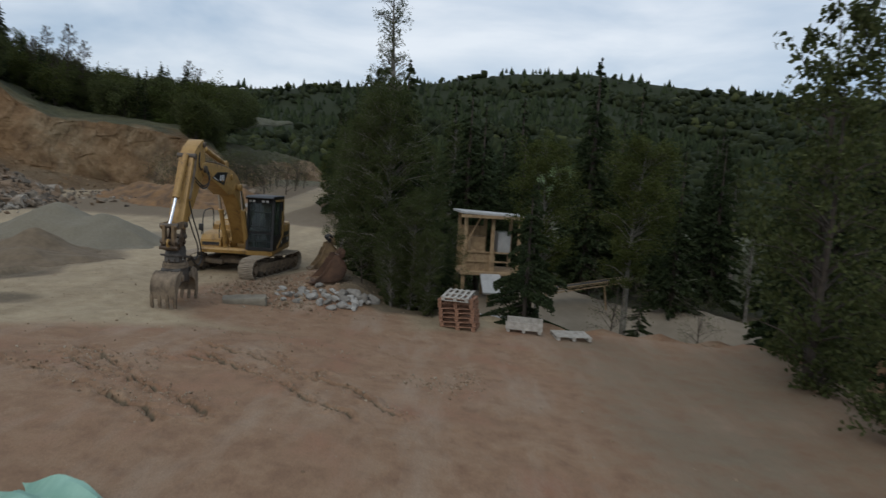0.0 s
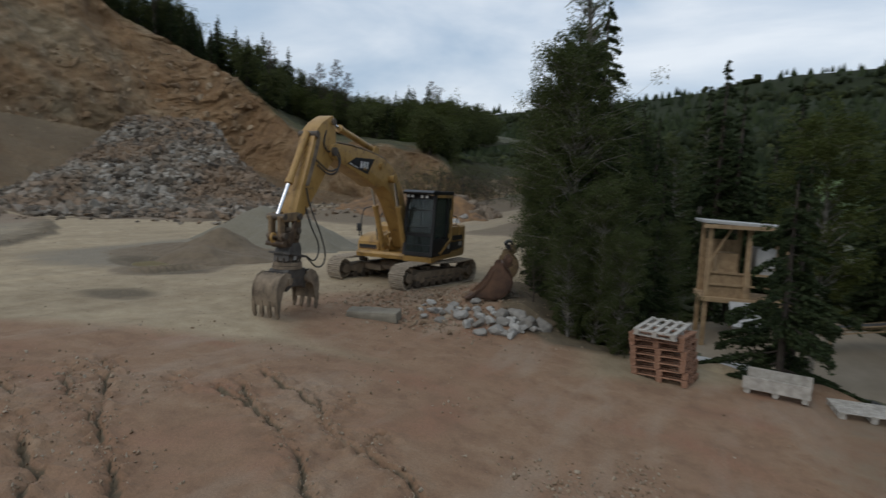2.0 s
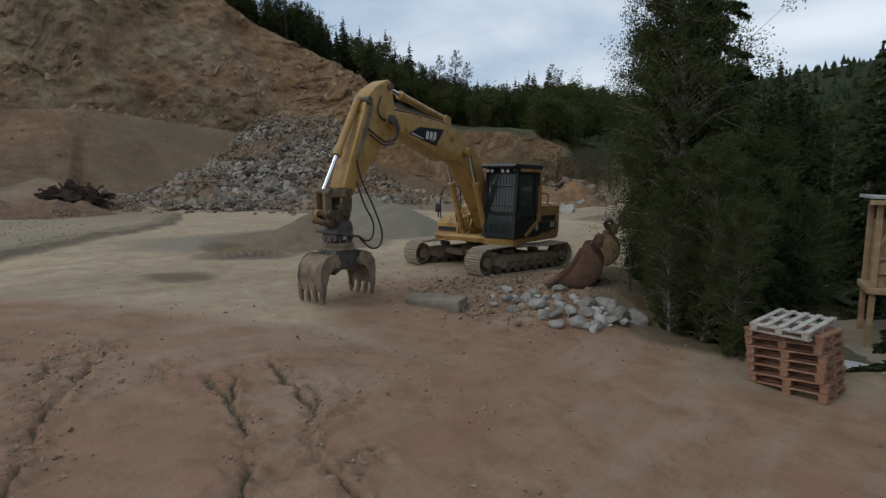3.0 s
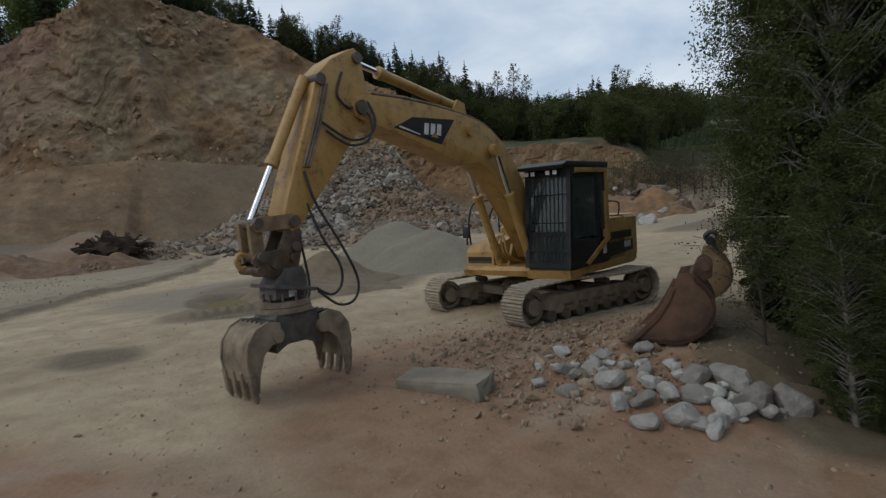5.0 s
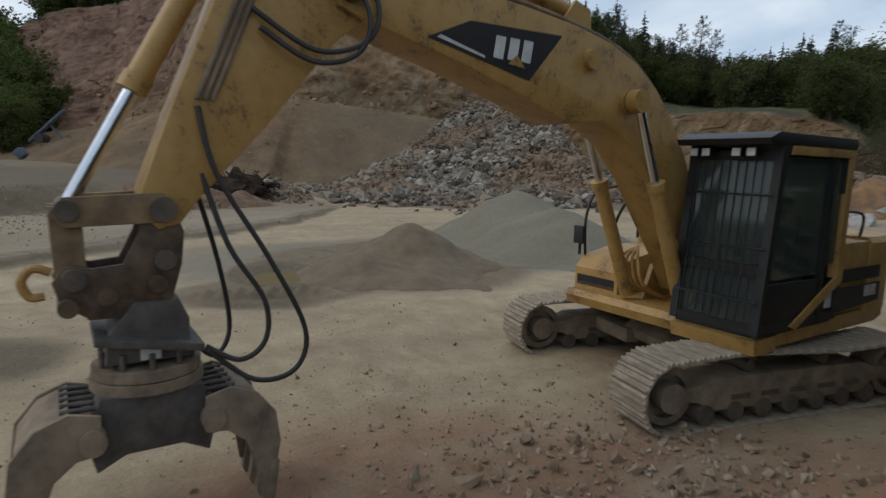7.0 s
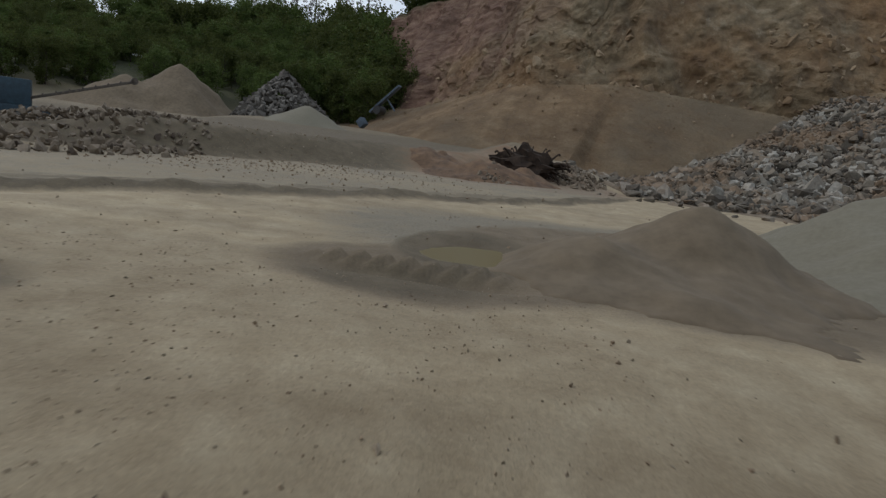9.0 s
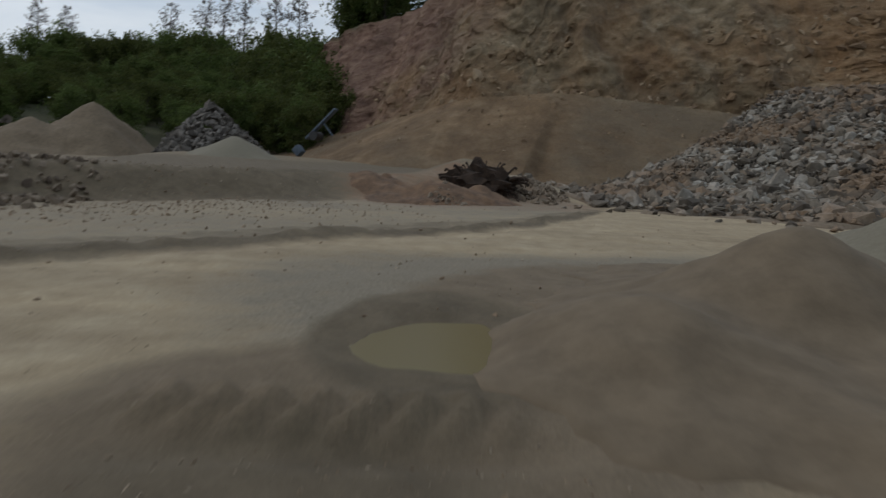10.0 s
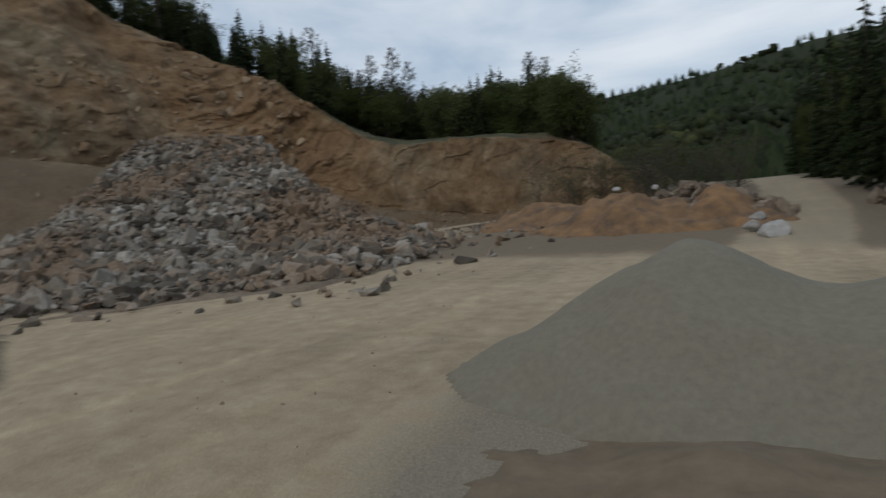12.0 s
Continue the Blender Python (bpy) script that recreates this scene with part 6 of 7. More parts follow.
gp.matrix_basis = Matrix.Translation(P(0, GC, 1.74)) @ Matrix.Diagonal((0.76, 0.80, 0.92, 1)) @ Matrix.Translation(P(0, -GC, -1.74))
gp["label"] = "dark grey rotating grapple with two toothed jaws"
up = bmesh.new()
add_prism(up, [(GC + 0.34, 1.28), (GC + 0.32, 1.5), (GC + 0.12, 1.74), (GC - 0.24, 1.74), (GC - 0.32, 1.58), (GC - 0.32, 1.28)], -0.28, 0.28, 0.03)
part("rotator_housing", up, GRAPPLE, gp)
part("housing_lip", box(P(-0.40, GC + 0.42, 1.40), P(0.40, GC - 0.42, 1.46), 0.01, Euler((radians(-9), 0, 0)).to_matrix()), GRAPPLE, gp)
part("white_plate", box(P(0.282, GC + 0.08, 1.30), P(0.29, GC - 0.08, 1.40)), WHITE, gp)
for k in range(10):
    t = 2 * math.pi * k / 10
    part("housing_post", rod(P(0.37 * math.cos(t), GC + 0.37 * math.sin(t), 1.20), P(0.37 * math.cos(t), GC + 0.37 * math.sin(t), 1.36), 0.025, seg=8), STEEL, gp)
part("swivel_ring", add_rod(rod(P(0, GC, 1.07), P(0, GC, 1.15), 0.46, seg=40), P(0, GC, 1.16), P(0, GC, 1.24), 0.44, seg=40), DUST, gp, "dusty swivel ring")
gb = bmesh.new()
add_prism(gb, [(GC + 0.40, 1.07), (GC + 0.46, 0.92), (GC + 0.48, 0.66), (GC + 0.44, 0.52), (GC + 0.22, 0.62), (GC - 0.22, 0.62), (GC - 0.44, 0.52), (GC - 0.48, 0.66), (GC - 0.46, 0.92), (GC - 0.40, 1.07)], -0.36, 0.36, 0.02)
part("grapple_body", gb, GRAPPLE, gp)
part("body_slot", prism([(GC + 0.2, 0.82), (GC + 0.2, 0.85), (GC - 0.2, 0.85), (GC - 0.2, 0.82)], 0.362, 0.366), STEEL, gp)
for s in (-1, 1):
    outl = [(0.40, 0.98), (0.62, 1.03), (0.85, 0.95), (1.02, 0.76), (1.06, 0.5), (1.0, 0.2), (0.94, 0.05), (0.88, 0.06), (0.84, 0.3), (0.74, 0.56), (0.58, 0.68), (0.40, 0.70)]
    jb = bmesh.new()
    for x0, x1 in ((-0.46, -0.41), (0.41, 0.46)):
        add_prism(jb, [(GC + s * f, u) for f, u in outl], x0, x1, 0.008)
    shell = [(0.62, 1.01), (0.84, 0.93), (1.0, 0.75), (1.04, 0.5), (0.985, 0.2), (0.945, 0.2), (0.99, 0.5), (0.95, 0.72), (0.81, 0.88), (0.62, 0.96)]
    add_prism(jb, [(GC + s * f, u) for f, u in shell], -0.42, 0.42)
    add_rod(jb, P(-0.5, GC + s * 0.46, 0.80), P(0.5, GC + s * 0.46, 0.80), 0.10)
    for x in (-0.25, 0.25):
        add_prism(jb, [(GC + s * f, u) for f, u in [(0.40, 0.92), (0.75, 0.9), (0.92, 0.7), (0.7, 0.6), (0.42, 0.72)]], x - 0.03, x + 0.03)
    jaw = part("jaw", jb, DUST, gp, "dusty curved grapple jaw")
    for k in range(4):
        x = -0.42 + 0.28 * k
        tooth = prism([(GC + s * f, u) for f, u in [(1.045, 0.34), (1.0, 0.02), (0.93, -0.09), (0.895, -0.02), (0.93, 0.15), (0.97, 0.36)]], x - 0.055, x + 0.055, 0.012)
        part("tooth", tooth, DUST, jaw)
    for k in range(5):
        part("grille_bar", rod(P(-0.3 + 0.15 * k, GC + s * 0.42, 1.0), P(-0.3 + 0.15 * k, GC + s * 0.68, 1.01), 0.018, seg=8), GRAPPLE, jaw)
# hoses
hoses = [
    [P(0.24, 6.72, 3.05), P(0.3, 6.62, 2.6), P(0.35, 6.28, 2.0), P(0.36, 6.02, 1.45), P(0.36, 6.1, 1.15), P(0.36, 6.4, 1.12), P(0.3, 6.7, 1.36)],
    [P(0.2, 6.7, 2.6), P(0.3, 6.55, 2.1), P(0.35, 6.32, 1.7), P(0.35, 6.32, 1.4), P(0.34, 6.5, 1.28), P(0.3, 6.72, 1.4)],
    [P(-0.2, 6.7, 2.6), P(-0.28, 6.5, 1.9), P(-0.3, 6.42, 1.35), P(-0.25, 6.55, 1.15), P(-0.2, 6.72, 1.3)],
    [P(0.25, 5.62, 4.12), P(0.36, 5.5, 3.78), P(0.38, 5.62, 3.5), P(0.34, 5.95, 3.42), P(0.26, 6.3, 3.62)],
    [P(0.22, 5.5, 4.2), P(0.34, 5.42, 3.86), P(0.37, 5.54, 3.6), P(0.33, 5.92, 3.5), P(0.25, 6.35, 3.74)],
    [P(0.22, 5.9, 4.5), P(0.26, 6.05, 4.15), P(0.24, 5.8, 3.98), P(0.28, 5.62, 4.1)],
    [P(-0.7, 1.3, 1.4), P(-0.62, 1.5, 1.9), P(-0.45, 1.5, 2.3), P(-0.3, 1.3, 2.5)],
]
for pts in hoses:
    part("hydraulic_hose", tube(pts, 0.02), RUBBER, EXC, "black rubber hydraulic hose")
for k in range(3):
    part("hydraulic_pipe", tube([P(0.19 - 0.1 * k, 5.3, 4.25), P(0.19 - 0.1 * k, 4.6, 4.25), P(0.19 - 0.1 * k, 3.4, 4.14), P(0.19 - 0.1 * k, 2.4, 3.9), P(0.19 - 0.1 * k, 1.7, 3.36), P(0.19 - 0.1 * k, 1.2, 2.6)], 0.022), DUST, EXC)
    part("stick_pipe", tube([P(0.225, 6.28 - 0.05 * k, 4.3), P(0.23, 6.44 - 0.05 * k, 3.8), P(0.23, 6.72 - 0.05 * k, 3.1)], 0.018), DUST, EXC)
for k in range(4):
    part("yellow_hose_pipe", tube([P(-0.1 - 0.09 * k, 1.05, 1.1), P(-0.14 - 0.09 * k, 1.45, 1.3), P(-0.2 - 0.09 * k, 1.5, 1.6), P(-0.34, 1.35, 1.75)], 0.022), YELLOW, EXC)


# ---- things by the road ----
def bucket(name, wide, m, mat, label):
    ob = empty(name, m, label, "excavator bucket")
    back = [(0.62 + 0.6 * math.sin(a), 0.5 - 0.53 * math.cos(a)) for a in [radians(-8 + 13.5 * k) for k in range(12)]] + [(0.93, 1.03)]
    inner = [(0.62 + 0.54 * math.sin(a), 0.5 - 0.47 * math.cos(a)) for a in [radians(-8 + 13.5 * k) for k in range(12)]] + [(0.88, 0.99)]
    part("shell", prism([(0, 0)] + back + inner[::-1] + [(0.02, 0.05)], -wide / 2, wide / 2), mat, ob)
    for s in (-1, 1):
        x = s * wide / 2
        part("side_plate", prism([(0, 0)] + back + [(0.74, 1.0), (0.66, 0.8), (0.56, 0.58), (0.42, 0.36), (0.26, 0.18), (0.12, 0.08)], min(x, x - 0.03 * s), max(x, x - 0.03 * s), 0.004), mat, ob)
        part("side_cutter", prism([(0.0, -0.01), (0.16, 0.06), (0.44, 0.34), (0.6, 0.6), (0.68, 0.8), (0.62, 0.82), (0.5, 0.58), (0.36, 0.36), (0.1, 0.1)], x - 0.025, x + 0.025, 0.006), mat, ob)
        ear = [(0.9, 0.98), (1.06, 0.86), (1.18, 0.92)] + [(1.08 + 0.12 * math.cos(a), 1.1 + 0.12 * math.sin(a)) for a in [radians(-20 + 32 * k) for k in range(7)]]
        part("ear", prism(ear, 0.18 * s - 0.03, 0.18 * s + 0.03, 0.008), mat, ob)
    part("ear_pin", rod(P(-0.28, 1.1, 1.08), P(0.28, 1.1, 1.08), 0.06), mat, ob)
    part("cutting_lip", prism([(-0.12, -0.02), (0.1, -0.03), (0.1, 0.03), (-0.1, 0.0)], -wide / 2 - 0.01, wide / 2 + 0.01), mat, ob)
    return ob


bucket("excavator_bucket", 0.95, pose(-5.4, 22.25, float(ground_z(-5.1, 22.3)) + 0.0, 0, 0, 112), RUST, "rusty brown excavator bucket lying on the bank")
second = bucket("excavator_bucket", 0.8, pose(-6.4, 26.0, 0.02, -8, 0, 112), OCHRE, "narrow tan excavator bucket with black hooks")
for s in (-0.2, 0.02, 0.24):
    part("hook", tube([P(s, 0.95, 1.12), P(s, 0.82, 1.22), P(s, 0.92, 1.31), P(s, 1.04, 1.28), P(s, 1.05, 1.2)], 0.04), BLACK, second, "black curved coupler hook")
part("coupler_bar", rod(P(-0.35, 0.9, 1.15), P(0.35, 0.9, 1.15), 0.08), BLACK, second)
# concrete slab
sb = box((-0.66, -0.3, -0.3), (0.66, 0.3, 0.15), 0.06)
bmesh.ops.subdivide_edges(sb, edges=sb.edges, cuts=9, use_grid_fill=True)
for v in sb.verts:
    worn = abs(v.co.x) > 0.56 or abs(v.co.y) > 0.22
    v.co += v.co.normalized() * (0.035 * noise.noise(v.co * 3.1) + (0.05 if worn else 0.018) * noise.noise(v.co * 9.0))
slab = part("concrete_block", sb, CONCRETE, sharp=60)
slab.matrix_world = pose(-6.78, 19.42, float(ground_z(-6.78, 19.42)) + 0.05, 3, -2, 18)
tagged(slab, "weathered grey concrete block half sunk in soil", "concrete block")

# pale boulders along the bank
brng = np.random.RandomState(8)
bp, bs = [], []
for k in range(46):
    t = brng.rand()
    x = -6.2 + 3.2 * t + brng.normal(0, 0.14)
    y = 20.5 + 0.5 * t + brng.uniform(-0.2, 0.9) + 0.35 * math.sin(6 * t)
    s = float(np.clip(brng.lognormal(-1.5, 0.36), 0.1, 0.32)) * (1 + 0.3 * t)
    bp.append((x, y, float(ground_z(x, y)) + 0.2 * s))
    bs.append(s * 0.8)
stone_things("boulder", bp, bs, PALE_ROCK, brng, None, "pale grey angular boulder at the foot of the bank", "boulder", "pale boulders along the bank", CHUNK)
for x, y, s in ((-3.43, 21.29, 0.66), (-3.03, 21.03, 0.64), (-3.79, 21.11, 0.48), (-4.72, 20.63, 0.45), (-4.34, 20.13, 0.38), (-4.12, 20.34, 0.42), (-4.4, 21.03, 0.36), (-5.12, 20.16, 0.35), (-3.57, 20.8, 0.46),
                (-3.92, 19.97, 0.4), (-3.26, 20.65, 0.46), (-3.53, 20.29, 0.5), (-5.15, 20.85, 0.4), (-5.56, 20.07, 0.27), (-3.94, 20.68, 0.38), (-2.7, 21.3, 0.55)):
    x, y = x - 0.25, y + 0.2
    stone_things("boulder", [(x, y, float(ground_z(x, y)) + 0.13 * s)], [s * 0.8], PALE_ROCK, brng, None, "large pale grey boulder at the foot of the bank", "boulder", "pale boulders along the bank", CHUNK[int(100 * s) % 5:])
wr = [(-18.4, 48.9, 0.6), (-19.2, 49.6, 0.6), (-18.9, 52.2, 0.9), (-23.6, 54.4, 2.6), (-25.6, 54.2, 2.7)]
wr = [(a, b, float(ground_z(a, b)) + (0.25 if c < 1 else 1.9)) for a, b, c in wr]
stone_things("boulder", wr, [1.1, 0.7, 0.8, 0.45, 0.4], PALE_ROCK, brng, None, "white boulder beside the climbing track", "boulder", "white boulders by the track", CHUNK)
# loose stones round the tracks and over the floor
gp_, gs_ = [], []
for k in range(4000):
    if k < 2500:
        x, y = brng.normal(-6.2, 1.5), brng.normal(21.2, 1.5)
        s = float(np.clip(brng.lognormal(-3.0, 0.55), 0.025, 0.2)) * (1.0 if math.hypot(x + 6.2, y - 21.2) < 2.3 else 0.55)
    else:
        x, y = brng.uniform(-30, 6), brng.uniform(7, 36)
        s = float(np.clip(brng.lognormal(-3.7, 0.5), 0.012, 0.07))
    gp_.append((x, y, 0.15 * s))
    gs_.append(s)
for k in range(3600):
    x, y = brng.uniform(-15, -5.5), brng.uniform(15.5, 22.0)
    s = float(np.clip(brng.lognormal(-4.4, 0.45), 0.007, 0.03))
    gp_.append((x, y, 0.1 * s))
    gs_.append(s)
# crumbs of soil and gravel along the furrows
for line in RILLS:
    for (x0, y0), (x1, y1) in zip(line[:-1], line[1:]):
        for k in range(int(60 * math.hypot(x1 - x0, y1 - y0))):
            t = brng.rand()
            s = float(np.clip(brng.lognormal(-3.7, 0.45), 0.012, 0.06))
            gp_.append((x0 + t * (x1 - x0) + brng.normal(0, 0.11), y0 + t * (y1 - y0) + brng.normal(0, 0.11), 0.1 * s))
            gs_.append(s)
for cx, cy, rx, ry, n in ((-7.0, 12.2, 0.8, 0.5, 160), (-0.45, 14.05, 0.45, 0.3, 220), (0.38, 14.9, 0.22, 0.5, 160), (-5.2, 11.1, 0.6, 0.3, 100), (-4.4, 15.6, 1.6, 0.5, 130), (-28, 10, 2.5, 4.5, 1100), (-33, 15, 2.5, 3.5, 900)):
    for k in range(n):
        s = float(np.clip(brng.lognormal(-3.4, 0.45), 0.015, 0.08)) * (1.5 if cx < -20 else 1.0)
        gp_.append((cx + brng.normal(0, rx), cy + brng.normal(0, ry), 0.1 * s))
        gs_.append(s)
gp_ = np.array(gp_)
gp_[:, 2] += ground_z(gp_[:, 0], gp_[:, 1])
tagged(scatter("loose_stones", gp_, gs_, LOW, STONE, brng), "loose brown stones and rubble on the quarry floor", "stones", kind="stuff")
# dark clods on the pale floor
crng2 = np.random.RandomState(91)
cp_, cs_ = [], []
for k in range(1100):
    x, y = crng2.uniform(-22, -4.5), crng2.uniform(13.5, 24)
    if k % 4 == 0:
        x, y = crng2.normal(-10.4, 1.5), crng2.normal(18.2, 0.9)
    s = float(np.clip(crng2.lognormal(-4.45, 0.5), 0.008, 0.036))
    cp_.append((x, y, 0.06 * s))
    cs_.append(s)
cp_ = np.array(cp_)
cp_[:, 2] += ground_z(cp_[:, 0], cp_[:, 1])
tagged(scatter("soil_clods", cp_, cs_, LOW, CLOD, crng2, (0.6, 1.6)), "small dark clods of dried mud on the pale floor", "clods", kind="stuff")
# rubble heaps on the western bench, bank debris
for nm, cx, cy, r, h, n, mat, lab in (("rubble_heap", -75.7, 0.9, 7.4, 5.2, 1300, DARK_RUBBLE, "dark grey heap of rubble on the western bench"), ("rubble_heap", -29, 6, 7, 0.4, 900, RUBBLE, "low strip of brown rubble on the bank"), ("rubble_heap", -42.6, 27.6, 2.4, 0.5, 220, RUBBLE, "brown rubble round the root stump"), ("rubble_heap", -38.6, 22.6, 2.2, 0.95, 260, RUBBLE, "stones lying on the reddish earth mound"),
                                       ("rubble_heap", -34, 57, 6, 0.5, 180, TALUS, "scattered grey rubble at the foot of the back wall"), ("rubble_heap", -21.5, 55.5, 4.5, 1.9, 420, RUBBLE, "brown rubble on the bank beside the climbing track"), ("rubble_heap", -9.8, 58, 4, 1.6, 160, RUBBLE, "brown rubble under the trees by the track")):
    pp, ss = [], []
    for k in range(n):
        a, q = brng.uniform(0, 6.283), math.sqrt(brng.rand())
        x, y = cx + r * q * math.cos(a), cy + r * q * math.sin(a) * 0.75
        pp.append((x, y, float(ground_z(x, y, False)) + h * (1 - q) * 1.0))
        ss.append(float(np.clip(brng.lognormal(-0.7, 0.4), 0.2, 1.2)) * (1.0 if h > 1 else 0.42 if cx != -38.6 else 0.28))
    tagged(scatter(nm, np.array(pp), ss, LOW, mat, brng), lab, "rubble heap", kind="stuff")
# root stump
stump = empty("root_stump", pose(-41.8, 24.7, float(ground_z(-41.8, 24.7)) + 0.62, 0, 0, 82) @ Matrix.Diagonal((0.92, 1.0, 1.0, 1)), "dark uprooted tree stump with tangled roots", "root stump")
rrng = random.Random(3)
rt = bmesh.new()
bmesh.ops.create_icosphere(rt, subdivisions=4, radius=1.0)
for v in rt.verts:
    v.co = Vector((v.co.x * 2.2, v.co.y * 0.85, v.co.z * (0.95 + 0.35 * math.cos(3.2 * v.co.x + 0.8)))) * (0.9 + 0.42 * noise.noise(v.co * 1.9) + 0.3 * noise.noise(v.co * 4.3) + 0.16 * noise.noise(v.co * 9.0))
part("root_plate", rt, ROOT, stump)
for k in range(44):
    t = rrng.uniform(0, 6.283)
    a = Vector((1.6 * math.cos(t), rrng.gauss(0, 0.35), 0.7 * math.sin(t)))
    d = Vector((math.cos(t) * rrng.uniform(0.3, 0.9), rrng.gauss(0, 0.3), math.sin(t) * rrng.uniform(0.2, 0.6)))
    part("root", tube([a, a + 0.5 * d + Vector((0, 0, rrng.uniform(-0.1, 0.12))), a + d, a + 1.2 * d + Vector((0, 0, -0.15))], rrng.uniform(0.03, 0.09), 6), ROOT, stump)


# ---- pallets ----
def pallet(m, mat, label, group="", planks=5):
    ob = empty("pallet", m, label, "pallet", group)
    for k in range(planks):
        part("board", box((-0.6, -0.4 + 0.8 * k / (planks - 1) - 0.045, 0.122), (0.6, -0.4 + 0.8 * k / (planks - 1) + 0.045, 0.144), 0.003), mat, ob)
    for x in (-0.53, 0, 0.53):
        part("cross_board", box((x - 0.065, -0.45, 0.10), (x + 0.065, 0.45, 0.122)), mat, ob)
        part("bottom_board", box((x - 0.05, -0.45, 0.0), (x + 0.05, 0.45, 0.022)), mat, ob)
        for y in (-0.38, 0, 0.38):
            part("block", box((x - 0.06, y - 0.05, 0.022), (x + 0.06, y + 0.05, 0.10)), mat, ob)
    return ob


PX, PY = 0.15, 20.45
p0 = pallet(pose(PX, PY, -0.80, 0, -3, -12), PALLET, "red-brown wooden pallet in a leaning stack", "stacked pallets")
for k in range(1, 7):
    copy_thing(p0, pose(PX - 0.02 * k, PY + 0.01 * k, -0.80 + 0.148 * k, 0, -4, -12 + 3 * math.sin(k * 2.1)))
pallet(pose(PX - 0.12, PY, -0.80 + 0.148 * 7, 0, -4, 78), GREYWOOD, "bleached grey wooden pallet on top of the stack", "stacked pallets")
for x, y, h, a in ((2.35, 21.0, 0.2, -8), (3.9, 20.75, 0.14, 6)):
    g = pallet(pose(x, y, float(ground_z(x, y)) + 0.02, 0, 0, a), GREYWOOD, "low grey wooden pallet lying at the yard edge", "pallets at the yard edge", 7)
    if h > 0.15:
        for s in (-1, 1):
            part("side_board", box((-0.62, 0.44 * s - 0.02, 0.1), (0.62, 0.44 * s + 0.02, 0.36)), GREYWOOD, g)

# ---- the hut over the lower yard ----
hut = empty("loading_hut", pose(1.9, 43.8, -6.2, 0, 0, 10) @ Matrix.Scale(1.3, 4), "tan timber loading hut on posts with a flat roof", "hut")
for x in (-1.4, 0.1, 1.6):
    for y in (-1.0, 1.0):
        part("post", box((x - 0.09, y - 0.09, 0.0), (x + 0.09, y + 0.09, 6.3), 0.01), PLANK, hut)
part("platform", box((-1.6, -1.2, 3.05), (1.8, 1.2, 3.25), 0.01), PLANK, hut)
rf = box((-1.75, -1.5, 6.3), (2.2, 1.5, 6.42), 0.01, Euler((0, radians(2), 0)).to_matrix())
part("roof", rf, SHEET, hut, "grey sheet metal roof")
part("fascia", box((-1.78, -1.55, 6.16), (2.2, -1.5, 6.32)), PLANK, hut)
for k in range(6):
    part("wall_plank", box((-1.3 + 0.27 * k, -0.98, 3.25), (-1.05 + 0.27 * k, -0.94, 4.3 + 0.12 * (k % 2))), PLANK, hut)
for k in range(5):
    part("wall_plank", box((-1.3 + 0.27 * k, 0.9, 3.25), (-1.05 + 0.27 * k, 0.94, 5.6)), PLANK, hut)
part("inner_box", box((-1.0, -0.6, 3.25), (-0.2, 0.3, 5.1), 0.02), PLANK, hut)
part("grey_bin", box((0.5, -0.7, 4.2), (1.2, 0.4, 5.4), 0.03), SHEET, hut)
for z in (3.75, 4.25):
    part("rail", box((-1.45, -1.06, z), (1.7, -1.02, z + 0.08)), PLANK, hut)
part("brace", rod((-1.4, -1.0, 4.6), (-0.6, -1.0, 6.2), 0.05), PLANK, hut)
part("chute", prism([(1.2, 3.0), (2.2, 2.2), (2.25, 2.3), (1.25, 3.15)], -0.5, 0.6), SHEET, hut)
# long conveyor
cv = empty("conveyor", pose(5.6, 41.5, -3.2, 0, 0, 14), "thin tan lattice conveyor sloping up from the hut", "conveyor")
for s in (-0.35, 0.35):
    part("side_rail", add_box(box((0, s - 0.03, 0.28), (6.5, s + 0.03, 0.34)), (0, s - 0.03, 0.0), (6.5, s + 0.03, 0.06)), PLANK, cv)
    for k in range(12):
        part("lattice_bar", rod((0.54 * k, s, 0.03), (0.54 * k + 0.54, s, 0.31) if k % 2 else (0.54 * k + 0.27, s, 0.31), 0.018, seg=6), PLANK, cv)
cv.rotation_euler = (0, radians(-9), radians(14))
part("belt", box((0, -0.32, 0.30), (6.5, 0.32, 0.325)), RUBBER, cv)
for x in (0.6, 5.0):
    part("support_leg", box((x - 0.05, -0.05, -3.4), (x + 0.05, 0.05, 0.0)), PLANK, cv)
for px_, py_, rx_, h_ in ((7, 45, 9, 2.2), (16, 42, 8, 1.9)):
    heap("sand_mound", [(px_, py_, rx_, rx_ * 0.77, h_)], PALE_SAND, "pale mound of sand in the lower yard", "sand", 0.5, 0.1)
# sheet at the start
sh = bmesh.new()
bmesh.ops.create_grid(sh, x_segments=24, y_segments=14, size=1.0)
for v in sh.verts:
    v.co = Vector((v.co.x * 1.0, v.co.y * 0.55, 0.12 * math.sin(v.co.x * 3) + 0.08 * math.sin(v.co.y * 7 + 2 * v.co.x) + 0.05 * noise.noise(v.co * 3)))
bmesh.ops.solidify(sh, geom=sh.faces, thickness=0.02)
tarp = part("tarpaulin", sh, TARP)
tarp.matrix_world = pose(-5.0, 7.15, float(ground_z(-5.0, 7.15)) + 0.14, 0, 0, -20)
tagged(tarp, "crumpled mint green plastic sheet on the ground", "tarpaulin")

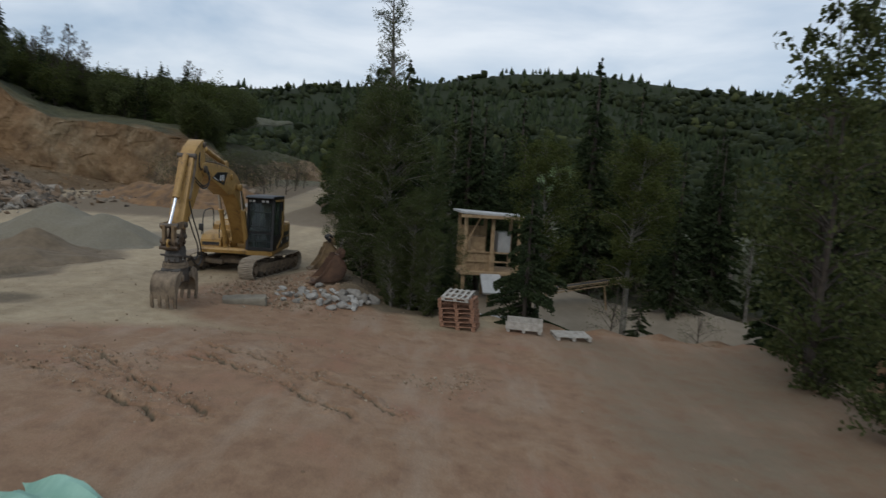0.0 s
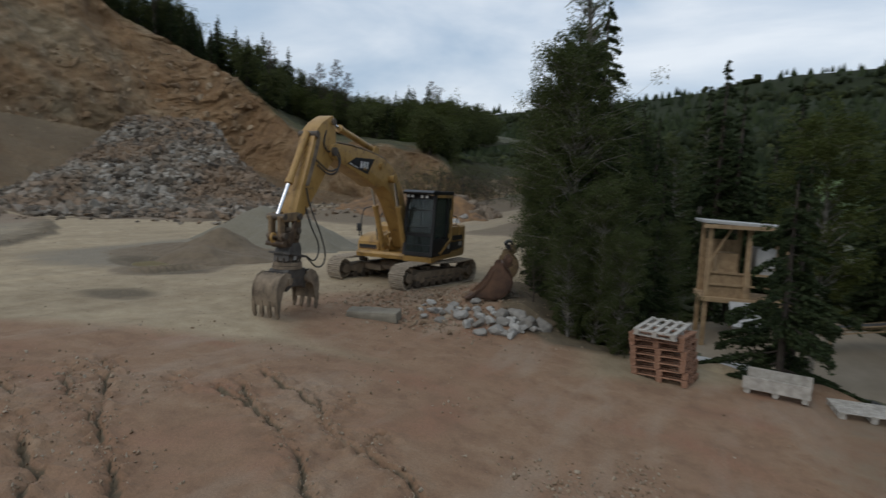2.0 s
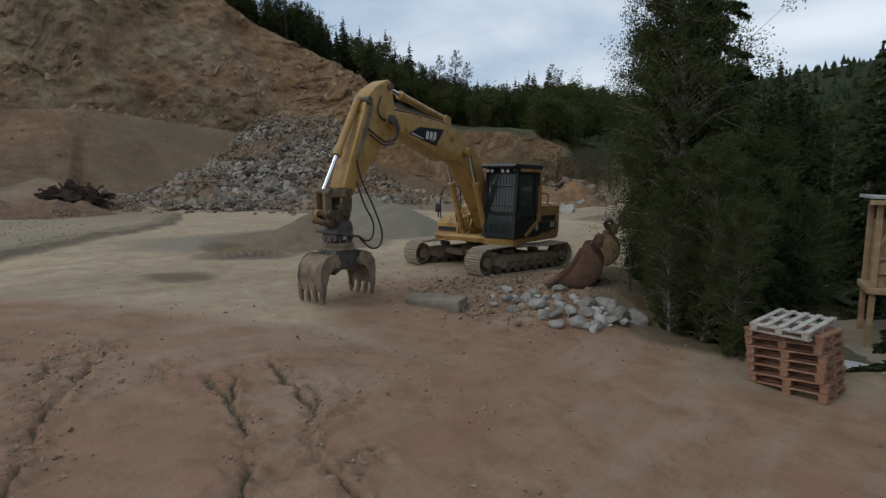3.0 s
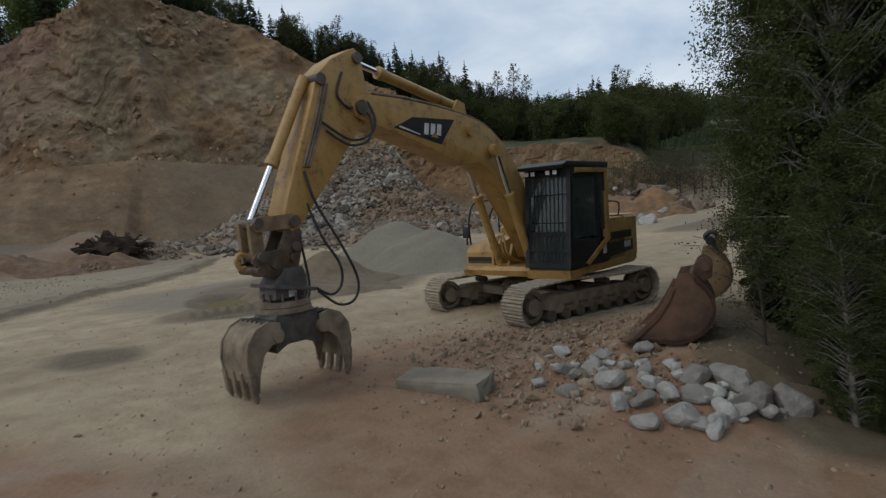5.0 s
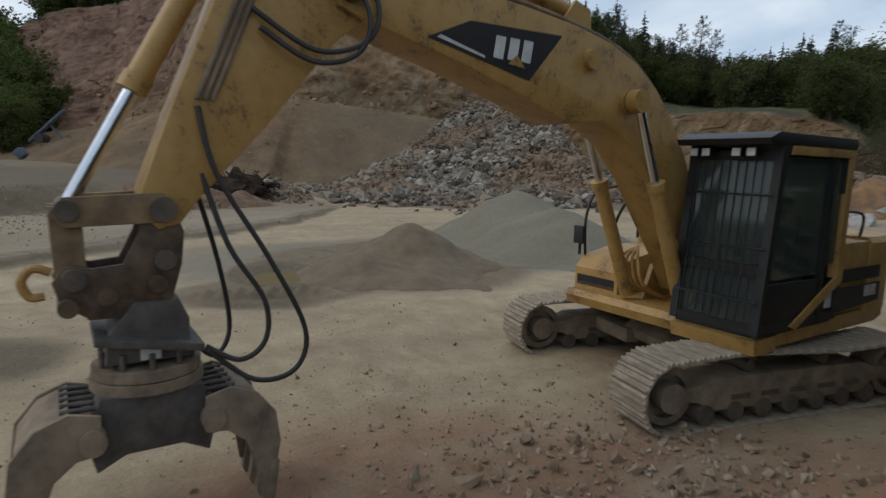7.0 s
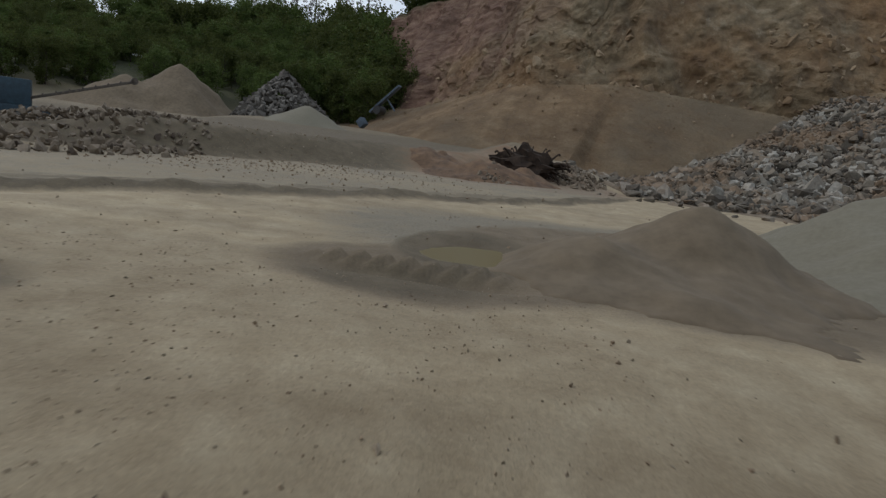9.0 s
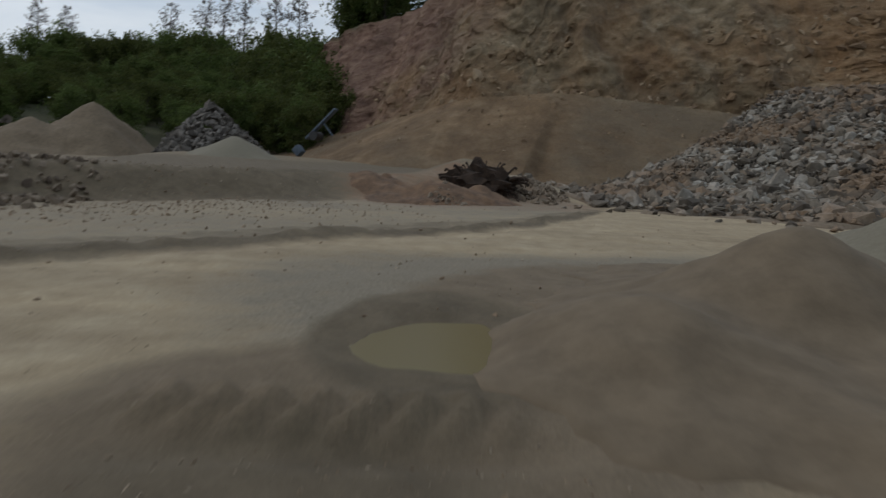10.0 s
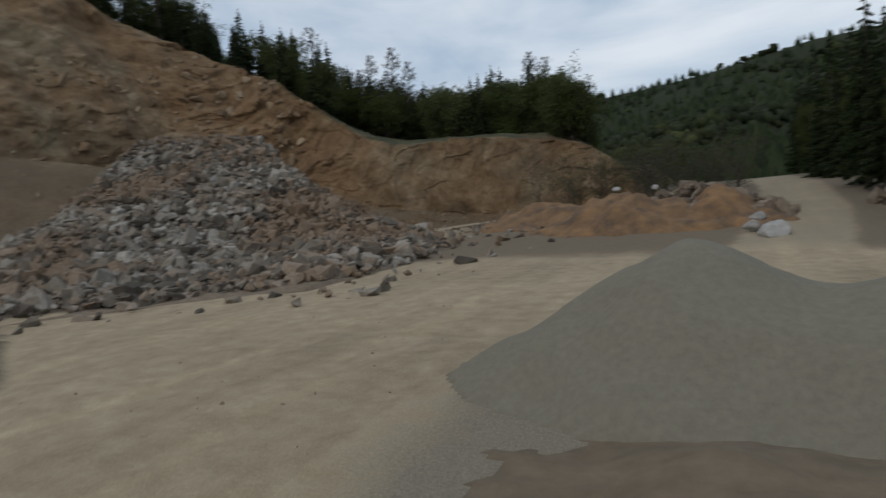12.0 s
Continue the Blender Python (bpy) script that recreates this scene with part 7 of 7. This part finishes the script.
# ---- crushing plant on the western bench ----
CRX, CRY = -33.6, 0.9
cr = empty("crusher", pose(CRX, CRY, float(ground_z(CRX, CRY)) - 0.05, 0, 0, 122.7) @ Matrix.Scale(0.52, 4), "dark blue mobile crushing plant with belts", "crusher")
part("frame_beam", box((-5, -1.2, 0.6), (5, 1.2, 1.3), 0.05), BLUE, cr)
part("hopper", prism([(-1.2, 2.4), (-1.9, 3.9), (1.9, 3.9), (1.2, 2.4)], -4.6, -1.0, 0.03), BLUE, cr)
part("engine_box", box((-0.6, -1.2, 1.3), (2.4, 1.2, 3.4), 0.06), BLUE, cr)
part("crusher_body", box((-4.0, -1.0, 1.3), (-1.2, 1.0, 2.6), 0.05), BLUE, cr)
for s in (-1, 1):
    part("crawler", prism([(0.2, 0), (0.35, 0.35), (0.2, 0.7), (-0.2, 0.7), (-0.35, 0.35), (-0.2, 0)], -3, 3, 0.03), STEEL, cr).matrix_basis = pose(0, 1.1 * s, 0)
bl = box((2.0, -0.5, -0.12), (10.5, 0.5, 0.12), 0.02)
part("belt_arm", bl, STEEL, cr).matrix_basis = pose(0, 0, 1.2, 0, -18, 0)
for k in range(9):
    part("belt_roller", rod((2.4 + k, -0.55, 0.16), (2.4 + k, 0.55, 0.16), 0.07, seg=8), STEEL, cr).matrix_basis = pose(0, 0, 1.2, 0, -18, 0)
part("head_drum", rod((10.5, -0.5, 0.05), (10.5, 0.5, 0.05), 0.3, seg=14), STEEL, cr).matrix_basis = pose(0, 0, 1.2, 0, -18, 0)
bc2 = empty("belt_conveyor", pose(-72.5, 11.2, 3.9, 0, -42, 65), "light blue inclined belt conveyor under the red face", "conveyor")
part("belt_frame", box((0, -0.3, 0), (4.4, 0.3, 0.22), 0.02), PALEBLUE, bc2)
part("drive_box", box((-1.9, -0.4, -0.6), (-1.1, 0.4, 0.3), 0.05), PALEBLUE, bc2)
part("belt_leg", box((2.4, -0.1, -1.6), (2.5, 0.1, 0)), PALEBLUE, bc2)
part("belt_wheel", rod((1, -0.6, -0.4), (1, 0.6, -0.4), 0.45), RUBBER, bc2)
heap("brown_mound", [(-78, -12, 8, 7, 5.4), (-74, -16, 7, 6, 3.4)], SAND, "brown mound of soil on the western bench", "soil", 0.5, 0.15)
heap("gravel_mound", [(-60, 7.5, 3.6, 3.6, 1.7)], GRIT, "small grey gravel heap on the western bench", "gravel", 0.4)
# old tyre and pale sheets behind the pallets
tyre_bm = bmesh.new()
rings = []
for k in range(28):
    a = 2 * math.pi * k / 28
    rings.append([tyre_bm.verts.new(((0.36 + q * math.cos(b)) * math.cos(a), (0.36 + q * math.cos(b)) * math.sin(a), 0.12 + 0.12 * math.sin(b))) for q, b in [(0.13, 2 * math.pi * j / 10) for j in range(10)]])
for k in range(28):
    for j in range(10):
        tyre_bm.faces.new((rings[k][j], rings[(k + 1) % 28][j], rings[(k + 1) % 28][(j + 1) % 10], rings[k][(j + 1) % 10]))
tyre = part("old_tyre", tyre_bm, RUBBER)
tyre.matrix_world = pose(4.45, 23.2, float(ground_z(4.45, 23.2)) - 0.02, 24, 0, 10)
tagged(tyre, "worn black tyre lying at the yard edge", "tyre")
for x, y, a, w_ in ((1.1, 23.0, -8, 1.5), (2.3, 23.4, 5, 1.3)):
    sb = part("panel", box((-w_ / 2, -0.5, 0.0), (w_ / 2, 0.5, 0.05), 0.01), SHEET)
    sb.matrix_world = pose(x, y, float(ground_z(x, y)) + 0.3, 14, 0, a)
    tagged(sb, "pale grey flat panel leaning behind the pallets", "panel")
